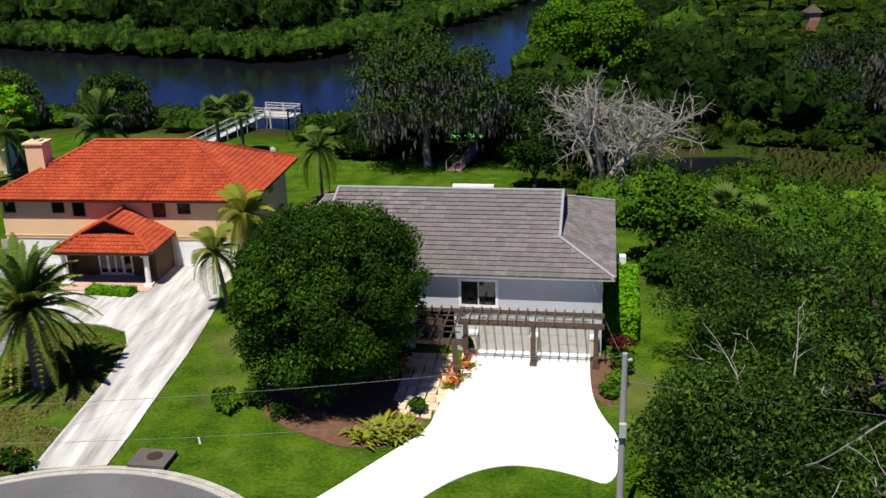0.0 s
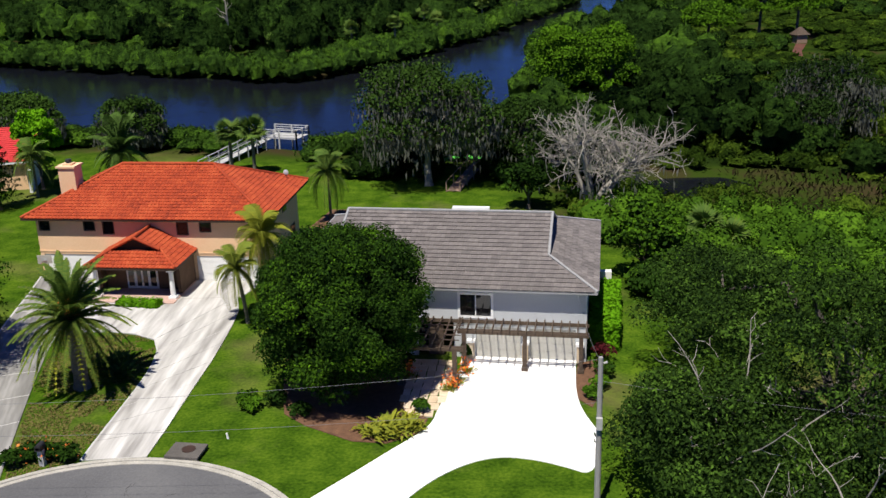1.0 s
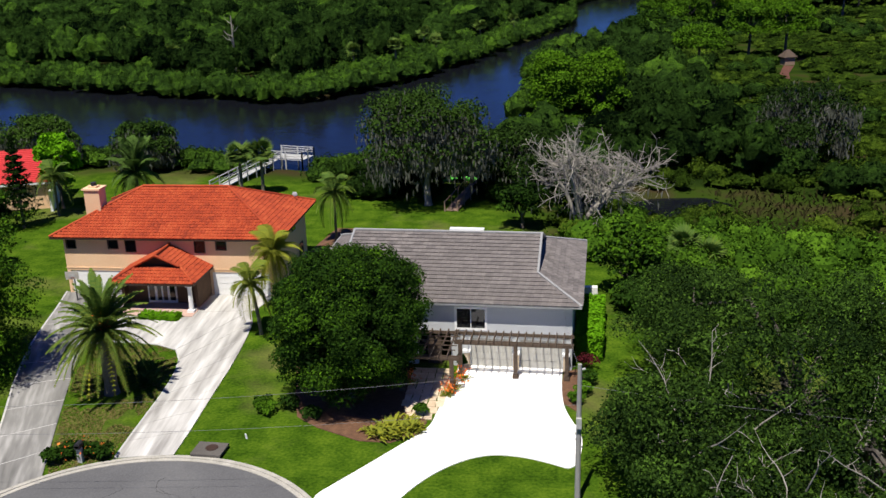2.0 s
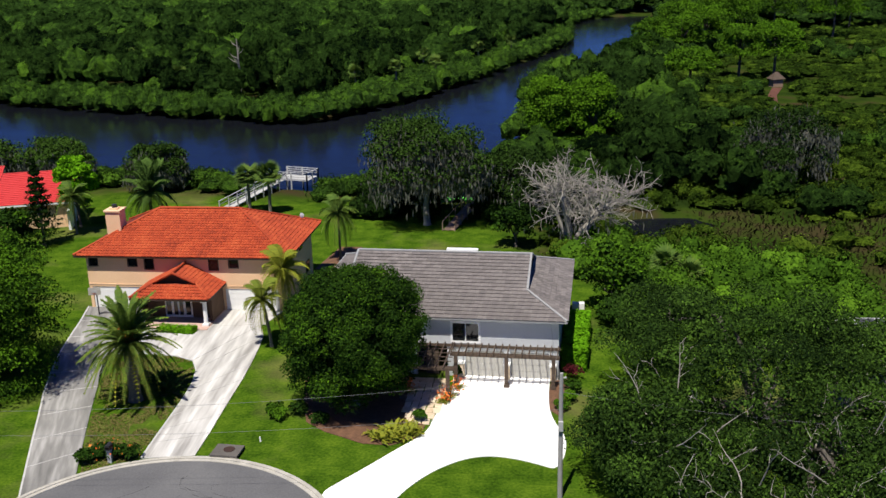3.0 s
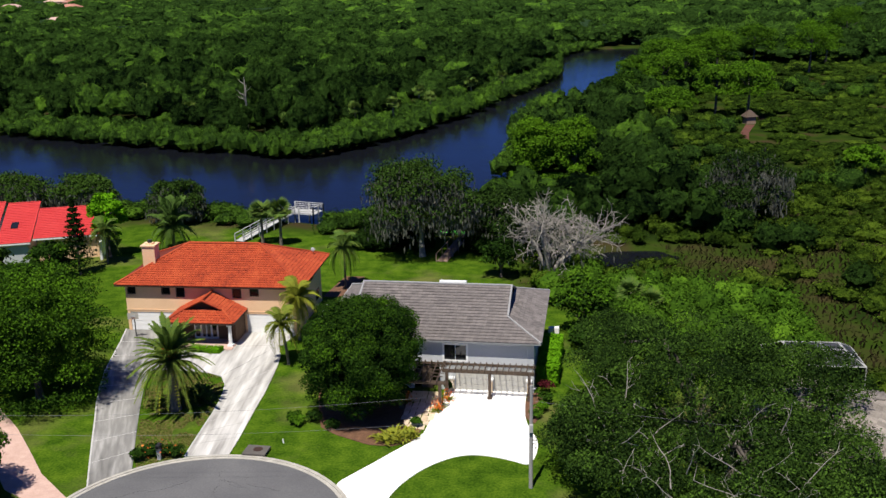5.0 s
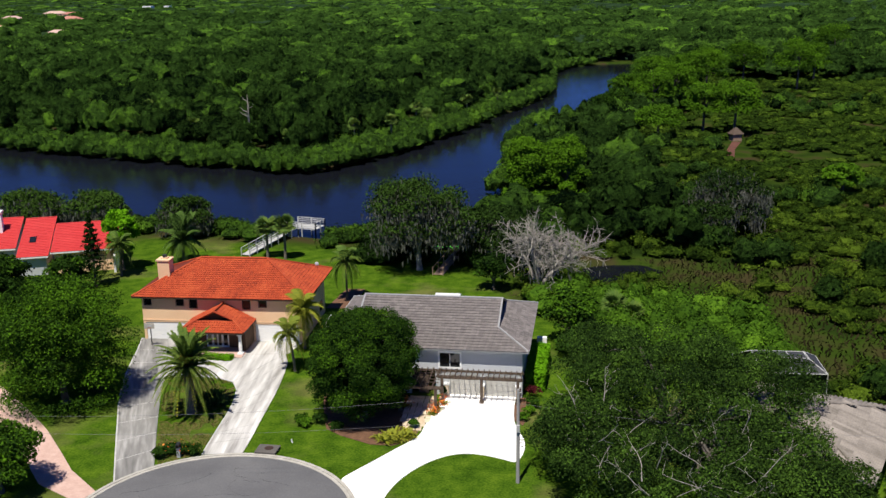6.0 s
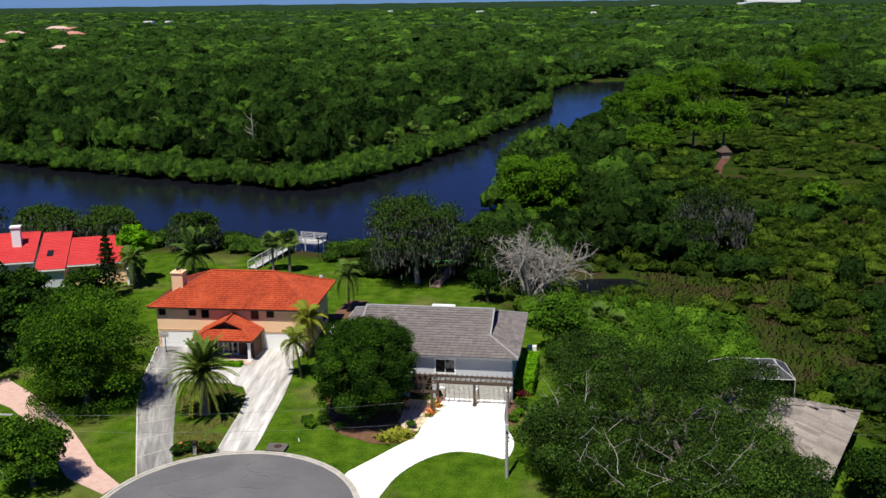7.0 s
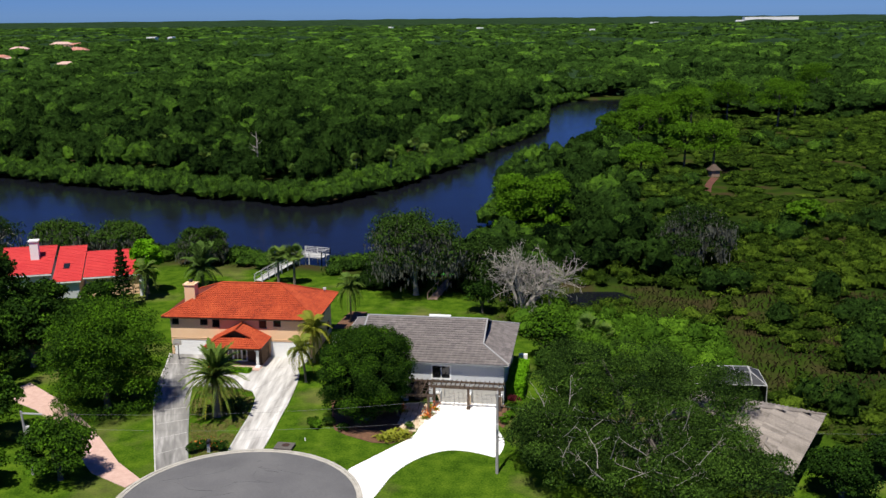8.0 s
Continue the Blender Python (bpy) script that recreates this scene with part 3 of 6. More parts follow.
xs, ys = spread_axis(-140, 130, 1.6, 4800), spread_axis(-60, 390, 1.8, 4800)
GX, GY = np.meshgrid(xs, ys)
wet = np.maximum(depth_in(GX, GY, RIVER), depth_in(GX, GY, POND))
GZ = -1.6 * np.clip((wet + 1.0) / 3.0, 0, 1)
LAWN = [(-120, -120), (60, -120), (48, -30), (38, -14), (32, -3), (26, 6), (4, 12), (4, 22), (-2, 28), (-6, 40), (-12, 50), (-24, 53), (-34, 55), (-46, 56), (-58, 58), (-75, 56), (-120, 56)]
wild = np.clip(0.5 - depth_in(GX, GY, LAWN) / 5 + 0.5 * (smooth_noise(GX, GY, 3, 4) - 0.5), 0, 1)
tagged(new("ground", grid_mesh("ground", xs, ys, GZ, ground_material(), wild)), "mown green lawn running into olive marsh and woodland floor", "ground", kind="structure")
wx, wy = np.arange(-430, 101, 10.0), np.arange(25, 411, 10.0)
tagged(new("water", grid_mesh("water", wx, wy, np.full((len(wy), len(wx)), -0.55), WATER)), "dark blue river water, faintly rippled, between wooded banks", "water", kind="structure")

# ---- cul-de-sac, kerb, drives ----
CX, CY, CR = -23.5, -24.5, 10.9


def arc(r, a0, a1, n):
    return [(CX + r * math.cos(radians(a0 + (a1 - a0) * i / n)), CY + r * math.sin(radians(a0 + (a1 - a0) * i / n))) for i in range(n + 1)]


road = Shape().slab(arc(CR, -60, 240, 90) + [(-28.3, -160), (-18.3, -160)], -0.25, 0.03)
tagged(part("road", road, ASPHALT), "grey asphalt turning circle, patched and lightly cracked", "road", kind="structure")
kerb = Shape()
for i in range(75):
    a0, a1 = -60 + 4 * i, -60 + 4 * (i + 1)
    ring = arc(CR, a0, a1, 1) + arc(CR + 0.55, a1, a0, 1)
    kerb.slab(ring, -0.2, 0.07)
    kerb.slab(arc(CR + 0.28, a0, a1, 1) + arc(CR + 0.55, a1, a0, 1), 0.07, 0.13)
tagged(part("kerb", kerb, KERBCON), "pale concrete rolled kerb round the turning circle", "kerb", kind="structure")
crack = Shape()
rng = np.random.default_rng(5)
for k in range(9):
    a, r = rng.uniform(20, 160), rng.uniform(2, 9)
    p = Vector((CX + r * math.cos(radians(a)), CY + r * math.sin(radians(a)), 0.034))
    way = rng.uniform(0, 6.28)
    pts = [p]
    for j in range(7):
        way += rng.normal(0, 0.5)
        pts.append(pts[-1] + Vector((math.cos(way) * 0.7, math.sin(way) * 0.5, 0)))
    crack.tube(pts, [0.004 + 0.005 * rng.random() for _ in pts], 4)
tagged(part("crack_sealant", crack, DARK), "thin dark tar lines sealing cracks in the asphalt", "road marking", kind="stuff")


def drive(name, left, right, label, material, z=0.06, joint=0.03, every=1):
    """A concrete drive cast in panels between its two edges."""
    ob = thing(name, pose(0, 0, 0), label, "driveway")
    tagged(ob, kind="structure")
    for i, ((a, b), (c, d)) in enumerate(zip(zip(left, left[1:]), zip(right, right[1:]))):
        a, b, c, d = (Vector((*q, 0)) for q in (a, b, c, d))
        w0, w1 = (b - a).normalized() * joint, (d - c).normalized() * joint
        inward = (c - a).normalized() * 0.13
        part("edging", Shape().slab([tuple((a - inward)[:2]), tuple(a[:2]), tuple(b[:2]), tuple((b - inward)[:2])], -0.1, z + 0.004), JOINT, ob, "pale edge strip")
        if i % every == 0:
            part("joint", Shape().slab([tuple((a - w0)[:2]), tuple((c - w1)[:2]), tuple((c + w1)[:2]), tuple((a + w0)[:2])], -0.09, z + 0.005), JOINT, ob)
        part("panel", Shape().slab([tuple((a + w0)[:2]), tuple((c + w1)[:2]), tuple(d[:2]), tuple(b[:2])], -0.1, z), material, ob)
    return ob


def resample(line, n):
    line = [Vector((*p, 0)) for p in line]
    run = [0]
    for a, b in zip(line, line[1:]):
        run.append(run[-1] + (b - a).length)
    out = []
    for i in range(n + 1):
        s = run[-1] * i / n
        k = max(j for j in range(len(run)) if run[j] <= s + 1e-6)
        k = min(k, len(line) - 2)
        out.append(tuple(line[k].lerp(line[k + 1], (s - run[k]) / (run[k + 1] - run[k]))[:2]))
    return out


drive("driveway", resample([(-33.4, -18.8), (-35.8, -13.2), (-38.1, -7.7), (-40.2, -2.8), (-42.3, 3.5), (-44.0, 10.8), (-44.9, 14.0)], 9),
      resample([(-31.1, -16.2), (-33.1, -10.9), (-35.0, -5.7), (-36.8, -0.5), (-37.8, 3.0), (-38.6, 7.0), (-39.4, 14.0)], 9), "stained grey concrete drive with pale joints", GREYCONCRETE)
drive("driveway", resample([(-27.8, -13.5), (-28.0, -10.8), (-28.2, -7.5), (-28.4, -4.2), (-28.8, -1.4), (-29.4, 1.0), (-30.2, 2.3), (-31.2, 3.0), (-34.0, 3.5), (-38.0, 3.2)], 12),
      resample([(-24.4, -12.9), (-24.5, -9.8), (-24.8, -5.0), (-25.0, -0.6), (-25.4, 3.8), (-25.8, 7.0), (-26.6, 10.4), (-33.5, 9.4), (-38.6, 8.2)], 12), "curved concrete drive, sun-bleached with tyre stains", CONCRETE, 0.065, every=3)
tagged(part("driveway", Shape().slab([(-31.4, 9.75), (-26.6, 10.45), (-25.9, 14.0), (-31.4, 14.0)], -0.1, 0.055), CONCRETE), "stained concrete apron before the garage door", "driveway", kind="structure")


def rounded(line, rounds=2):
    """The outline with its corners cut, twice over, for a smooth cast edge."""
    for _ in range(rounds):
        line = [q for a, b in zip(line, line[1:] + line[:1]) for q in ((a[0] * 0.75 + b[0] * 0.25, a[1] * 0.75 + b[1] * 0.25), (a[0] * 0.25 + b[0] * 0.75, a[1] * 0.25 + b[1] * 0.75))]
    return line


WHITEDRIVE = [(-13.9, -15.2), (-12.6, -13.3), (-11.4, -11.4), (-10.3, -9.8), (-9.4, -8.2), (-9.3, -6.6), (-8.9, -4.0), (-8.5, -1.8), (-8.6, 1.0), (-8.5, 3.4), (-4.0, 3.4), (-0.9, 3.0), (-1.2, 0.6), (-1.25, -2.6),
              (-1.1, -5.0), (-0.6, -6.9), (0.0, -8.4), (0.05, -10.6), (-0.5, -12.9), (-1.8, -12.2), (-3.4, -11.6), (-5.0, -11.4), (-6.3, -11.8), (-7.6, -12.8), (-8.7, -14.1), (-9.7, -15.8), (-10.4, -17.6), (-10.8, -19.5), (-11.4, -22.6)] \
    + arc(CR + 0.56, 8, 42, 6)
tagged(part("driveway", Shape().slab(rounded(WHITEDRIVE), -0.1, 0.05), BRIGHTCON), "broad bright white concrete drive before the garage", "driveway", kind="structure")
tagged(part("driveway", Shape().slab([(-58, 2.5), (-52.2, -2.0), (-47.6, -6.3), (-44.0, -9.9), (-40.7, -13.8), (-38.0, -17.1), (-34.3, -20.4), (-35.0, -22.2), (-39.6, -19.6), (-43.6, -14.9), (-47.4, -10.4), (-53.0, -5.4), (-60, -1.4)], -0.1, 0.05), PAVER),
       "pink brick-paved drive half hidden by trees", "driveway", kind="structure")

# ---- grey house ----
def grey_house():
    ob = thing("house", pose(0.07, -0.15, 0, 0, 0, -2.3), "two-storey grey stucco house with a grey concrete tile roof", "house")
    W, D, E, R = 20.8, 14.9, 5.06, 7.9
    k = (R - E) / (D / 2)
    hip = 3.26
    front = wall_shape(-W + 0.65, -0.65, 0.65, 0.9, 0, E - 0.1, [(-7.75, -4.85, 0.0, 2.2), (-4.25, -1.35, 0.0, 2.2), (-8.75, -6.75, 2.95, 4.4), (-11.6, -9.2, 0.0, 2.45), (-18.5, -16, 3.0, 4.4), (-18.5, -16, 0.8, 2.2)])
    part("wall", front, GREYWALL, ob)
    part("wall", Shape().box(-W + 0.65, D - 0.9, 0, -0.65, D - 0.65, E - 0.1), GREYWALL, ob)
    part("wall", Shape().box(-0.9, 0.9, 0, -0.65, D - 0.9, E - 0.1), GREYWALL, ob)
    part("wall", Shape().box(-W + 0.65, 0.9, 0, -W + 0.9, D - 0.9, E - 0.1), GREYWALL, ob)
    part("floor", Shape().box(-W + 0.9, 0.9, 2.6, -0.9, D - 0.9, 2.8), DARKWOOD, ob)
    window(ob, -8.75, -6.75, 0.65, 2.95, 4.4, WHITE, 0.16, 2)
    window(ob, -18.5, -16, 0.65, 3.0, 4.4, WHITE, 0.12, 2)
    window(ob, -18.5, -16, 0.65, 0.8, 2.2, WHITE, 0.12, 2)
    garage_door(ob, -7.73, -4.87, 0.75, 0.07, 2.19, GARAGE, 4, "pale grey sectional garage door")
    garage_door(ob, -4.23, -1.37, 0.75, 0.07, 2.19, GARAGE, 4, "pale grey sectional garage door")
    door = part("door", Shape().box(-10.9, 0.78, 0.05, -9.9, 0.84, 2.2), DARKWOOD, ob, "dark wooden front door")
    part("door_handle", Shape().box(-10.05, 0.72, 1.0, -9.98, 0.78, 1.2), DARK, door)
    part("pane", Shape().box(-11.5, 0.8, 0.2, -10.95, 0.83, 2.2), GLASS, door)
    soff = part("soffit", Shape().box(-W + 0.1, 0.1, E - 0.12, -0.1, D - 0.1, E - 0.06), GREYWALL, ob)
    for a in ((-W, -0.02, E - 0.16, 0.0, 0.08, E + 0.02), (-W, D - 0.08, E - 0.16, 0.0, D + 0.02, E + 0.02), (-0.08, 0.08, E - 0.16, 0.02, D - 0.08, E + 0.02), (-W - 0.02, 0.08, E - 0.16, -W + 0.08, D - 0.08, E + 0.02)):
        part("fascia", Shape().box(*a), GREYRIDGE, soff)
    roof = part("roof", Shape()
                .solid([(-W, 0, E), (0, 0, E), (-hip, hip, E + hip * k), (-hip, D / 2, R), (-W + hip, D / 2, R), (-W + hip, hip, E + hip * k)], 0.1)
                .solid([(0, D, E), (-W, D, E), (-W + hip, D - hip, E + hip * k), (-W + hip, D / 2, R), (-hip, D / 2, R), (-hip, D - hip, E + hip * k)], 0.1)
                .solid([(0, 0, E), (0, D, E), (-hip, D - hip, E + hip * k), (-hip, hip, E + hip * k)], 0.1)
                .solid([(-W, D, E), (-W, 0, E), (-W + hip, hip, E + hip * k), (-W + hip, D - hip, E + hip * k)], 0.1), GREYTILES, ob, "weathered grey-brown flat concrete tiles in even courses")
    for x in (-hip - 0.25, -W + hip + 0.25):
        part("gablet", Shape().add([(x, hip + 0.3, E + hip * k), (x, D - hip - 0.3, E + hip * k), (x, D / 2, R - 0.12)], [(0, 1, 2)]), DARK, ob)
    rid = Shape().box(-W + hip - 0.1, D / 2 - 0.12, R + 0.02, -hip + 0.15, D / 2 + 0.12, R + 0.12)
    for x in (-hip + 0.05, -W + hip - 0.05):
        for y in (hip, D - hip):
            rid.tube([(x, D / 2, R + 0.06), (x, y, E + hip * k + 0.08)], [0.1, 0.1], 6)
    for xa, xb in ((0, -hip), (-W, -W + hip)):
        for ya, yb in ((0, hip), (D, D - hip)):
            rid.tube([(xa, ya, E + 0.05), (xb, yb, E + hip * k + 0.07)], [0.09, 0.09], 6)
    part("ridge_tiles", rid, GREYRIDGE, roof, "paler ridge and hip capping")
    part("ridge_vent", Shape().box(-10.2, D / 2 + 0.05, R + 0.1, -7.6, D / 2 + 0.5, R + 0.24), WHITE, roof, "white ridge skylight")
    c = math.cos(math.atan(k))
    up, course, wide = Vector((0, c, c * k)), 0.42, 0.66

    def front_run(v):
        y = v * c
        return (y, W - y) if y < hip else (hip - 0.05, W - hip + 0.05)

    def side_run(v):
        x = v * c
        return (x, D - x)
    rest = Shape()
    tiles = tile_rows((-W, 0, E), (1, 0, 0), up, front_run, 19, course, 0.05, wide)
    full = [t for t in tiles if t[1] - t[0] > wide - 0.01 and t[0] > W - 13.0][:300]
    me = Shape()
    tile_box(me, (0, wide, 0, Vector(), Vector((1, 0, 0)), Vector((0, 1, 0)), Vector((0, 0, 1))), course, 0.085, 0.02)
    me = me.mesh("roof_tile", GREYTILE)
    for b0, b1, v, o, a, u, n in full:
        p = o + a * b0 + u * v
        part("roof_tile", me, GREYTILE, roof, at=Matrix(((a.x, u.x, n.x, p.x), (a.y, u.y, n.y, p.y), (a.z, u.z, n.z, p.z), (0, 0, 0, 1))))
    chosen = {(t[0], t[2]) for t in full}
    for t in tiles:
        if (t[0], t[2]) not in chosen:
            tile_box(rest, t, course, 0.085, 0.02)
    for t in tile_rows((0, 0, E), (0, 1, 0), Vector((-c, 0, c * k)), side_run, 8, course, 0.05, wide):
        tile_box(rest, t, course, 0.085, 0.02)
    tagged(part("roof_tiles", rest, GREYTILES, roof), kind="stuff")
    # stone piers between the garage doors
    for x in (-8.05, -4.55, -1.05):
        p = part("pier", Shape().box(x - 0.2, 0.3, 0, x + 0.2, 0.64, 1.2), FLAGSTONE, ob, "stone pier with a white cap")
        part("cap", Shape().box(x - 0.26, 0.24, 1.2, x + 0.26, 0.64, 1.36), WHITE, p)
    return ob


def pergola():
    ob = thing("pergola", pose(0.07, -0.15, 0, 0, 0, -2.3), "dark-stained timber pergola along the garage front and over the entry", "pergola")
    for x, y in ((-8.3, -1.0), (-4.45, -1.0), (-0.95, -1.0), (-8.5, -3.7), (-11.9, -3.7)):
        p = part("post", Shape().box(x - 0.13, y - 0.13, 0.05, x + 0.13, y + 0.13, 2.62), DARKWOOD, ob)
        part("post_base", Shape().box(x - 0.2, y - 0.2, 0.0, x + 0.2, y + 0.2, 0.3), DARKWOOD, p)
    for y in (-1.1, -0.85):
        part("beam", Shape().box(-8.7, y - 0.045, 2.45, -0.5, y + 0.045, 2.68), DARKWOOD, ob)
    for y in (-3.8, -3.55):
        part("beam", Shape().box(-12.5, y - 0.045, 2.45, -8.0, y + 0.045, 2.68), DARKWOOD, ob)
    part("ledger", Shape().box(-12.4, 0.58, 2.45, -0.5, 0.648, 2.68), DARKWOOD, ob)
    for i in range(16):
        x = -0.65 - 0.53 * i
        part("rafter", Shape().box(x - 0.035, -1.6, 2.685, x + 0.035, 0.64, 2.85), DARKWOOD, ob)
    for i in range(7):
        x = -8.75 - 0.58 * i
        part("rafter", Shape().box(x - 0.035, -4.3, 2.685, x + 0.035, 0.64, 2.85), DARKWOOD, ob)
    for i in range(4):
        y = -3.1 + 0.75 * i
        part("batten", Shape().box(-12.4, y - 0.03, 2.855, -8.3, y + 0.03, 2.91), DARKWOOD, ob)
    return ob


grey_house()
pergola()
walkway = thing("walkway", pose(0, 0, 0), "tan flagstone path from the entry to the drive", "path")
tagged(walkway, kind="structure")
rng = np.random.default_rng(11)
for j in range(9):
    for i in range(5):
        x0, x1 = -11.7 + 0.56 * i, -11.7 + 0.56 * (i + 1)
        y0, y1 = -7.4 + 0.85 * j, -7.4 + 0.85 * (j + 1)
        sh = 0.9 * max(0, (2 - j)) * 0.3
        if x0 + sh > -9.5 + 0.12 * j + (j > 6) * 0.6:
            continue
        q = rng.uniform(-0.05, 0.05, 8)
        part("flagstone", Shape().slab([(x0 + 0.03 + q[0] + sh, y0 + 0.03 + q[1]), (x1 - 0.03 + q[2] + sh, y0 + 0.03 + q[3]), (x1 - 0.03 + q[4] + sh, y1 - 0.03 + q[5]), (x0 + 0.03 + q[6] + sh, y1 - 0.03 + q[7])], -0.05, 0.062 + rng.uniform(0, 0.008)), FLAGSTONE, walkway)


# ---- house with the terracotta roof ----
def hip_roof(ob, x0, x1, y0, y1, e, slope, material, tile_material, label, course=0.36, faces="fr", pitch=0.30):
    d = (y1 - y0) / 2
    ym, z = (y0 + y1) / 2, e + d * slope
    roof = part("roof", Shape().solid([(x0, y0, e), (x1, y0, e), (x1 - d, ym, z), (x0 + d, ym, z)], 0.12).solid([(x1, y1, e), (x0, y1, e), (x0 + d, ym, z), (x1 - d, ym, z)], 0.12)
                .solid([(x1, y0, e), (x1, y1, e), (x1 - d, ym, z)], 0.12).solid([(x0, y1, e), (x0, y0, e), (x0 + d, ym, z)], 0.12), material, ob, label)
    c = math.cos(math.atan(slope))
    rows = int(d / c / course)
    s = Shape()
    barrel_rows(s, (x0, y0, e), (1, 0, 0), (0, c, c * slope), lambda v: (v * c, x1 - x0 - v * c), rows, course, pitch)
    if "r" in faces:
        barrel_rows(s, (x1, y0, e), (0, 1, 0), (-c, 0, c * slope), lambda v: (v * c, y1 - y0 - v * c), rows, course, pitch)
    if "l" in faces:
        barrel_rows(s, (x0, y0, e), (0, 1, 0), (c, 0, c * slope), lambda v: (v * c, y1 - y0 - v * c), rows, course, pitch)
    tagged(part("roof_tiles", s, tile_material, roof), kind="stuff")
    cap = Shape().tube([(x0 + d, ym, z + 0.06), (x1 - d, ym, z + 0.06)], [0.13, 0.13], 8)
    for xa, ya, xb in ((x0, y0, x0 + d), (x1, y0, x1 - d), (x0, y1, x0 + d), (x1, y1, x1 - d)):
        cap.tube([(xa, ya, e + 0.05), (xb, ym, z + 0.05)], [0.12, 0.12], 8)
    part("ridge_tiles", cap, tile_material, roof)
    for a in ((x0, y0 - 0.03, e - 0.2, x1, y0 + 0.06, e), (x0, y1 - 0.06, e - 0.2, x1, y1 + 0.03, e), (x0 - 0.03, y0 + 0.06, e - 0.2, x0 + 0.06, y1 - 0.06, e), (x1 - 0.06, y0 + 0.06, e - 0.2, x1 + 0.03, y1 - 0.06, e)):
        part("fascia", Shape().box(*a), BROWNTRIM, roof)
    part("soffit", Shape().box(x0 + 0.06, y0 + 0.06, e - 0.2, x1 - 0.06, y1 - 0.06, e - 0.14), BROWNTRIM, roof)
    return roof


def red_house():
    ob = thing("house", pose(0, 0, 0), "two-storey peach stucco house with an orange terracotta tile hip roof", "house")
    x0, x1, y0, y1, e = -45.4, -24.9, 13.2, 25.7, 5.35
    wins = [(-44.2, -43.4), (-40.4, -39.55), (-38.8, -37.95), (-32.6, -31.75), (-30.7, -29.85)]
    holes = [(a, b, 3.95 if i in (2, 3) else 4.2, 4.95) for i, (a, b) in enumerate(wins)] + [(-44.2, -39.4, 0.0, 2.15), (-31.3, -26.2, 0.0, 2.15)]
    part("wall", wall_shape(x0 + 0.9, x1 - 0.9, 13.8, 14.05, 0, e - 0.2, holes), STUCCO, ob)
    part("wall", Shape().box(x1 - 1.15, 14.05, 0, x1 - 0.9, 24.8, e - 0.2), STUCCO, ob)
    part("wall", Shape().box(x0 + 0.9, 14.05, 0, x0 + 1.15, 24.8, e - 0.2), STUCCO, ob)
    part("wall", Shape().box(x0 + 1.15, 24.55, 0, x1 - 1.15, 24.8, e - 0.2), STUCCO, ob)
    part("floor", Shape().box(x0 + 1.15, 14.05, 2.6, x1 - 1.15, 24.55, 2.8), DARKWOOD, ob)
    for i, (a, b) in enumerate(wins):
        window(ob, a, b, 13.8, 3.95 if i in (2, 3) else 4.2, 4.95, BROWNTRIM, 0.06)
    garage_door(ob, -44.18, -39.42, 13.9, 0.06, 2.14, WHITE, 4, "white sectional double garage door")
    garage_door(ob, -31.28, -26.22, 13.9, 0.06, 2.14, WHITE, 4, "white sectional double garage door")
    for x in (-24.9 - 0.9,):
        for ya, yb, za, zb in ((17, 18.2, 3.9, 4.9), (20, 21.2, 3.9, 4.9), (22, 23.4, 0.9, 2.1)):
            w = part("window", Shape().box(x - 0.02, ya, za, x + 0.05, yb, zb), BROWNTRIM, ob)
            part("pane", Shape().box(x + 0.052, ya + 0.08, za + 0.08, x + 0.06, yb - 0.08, zb - 0.08), GLASS, w)
    for a, b in ((x0 + 0.86, -38.6), (-31.0, x1 - 0.86)):
        part("string_course", Shape().box(a, 13.76, 2.35, b, 13.798, 2.45), STUCCO, ob)
    hip_roof(ob, x0, x1, y0, y1, e, 0.47, SHADEDECK, REDTILE, "orange terracotta barrel tiles in courses")
    ch = part("chimney", Shape().box(-43.3, 16.3, 5.4, -41.9, 17.6, 8.7), STUCCO, ob, "cream stucco chimney with a dark vented cap")
    part("chimney_cap", Shape().box(-43.42, 16.18, 8.7, -41.78, 17.72, 8.85).box(-43.0, 16.6, 8.85, -42.2, 17.3, 9.0), STUCCO, ch)
    part("chimney_pot", Shape().tube([(-42.6, 16.95, 9.0), (-42.6, 16.95, 9.3)], [0.25, 0.25], 8), DARK, ch)
    return ob


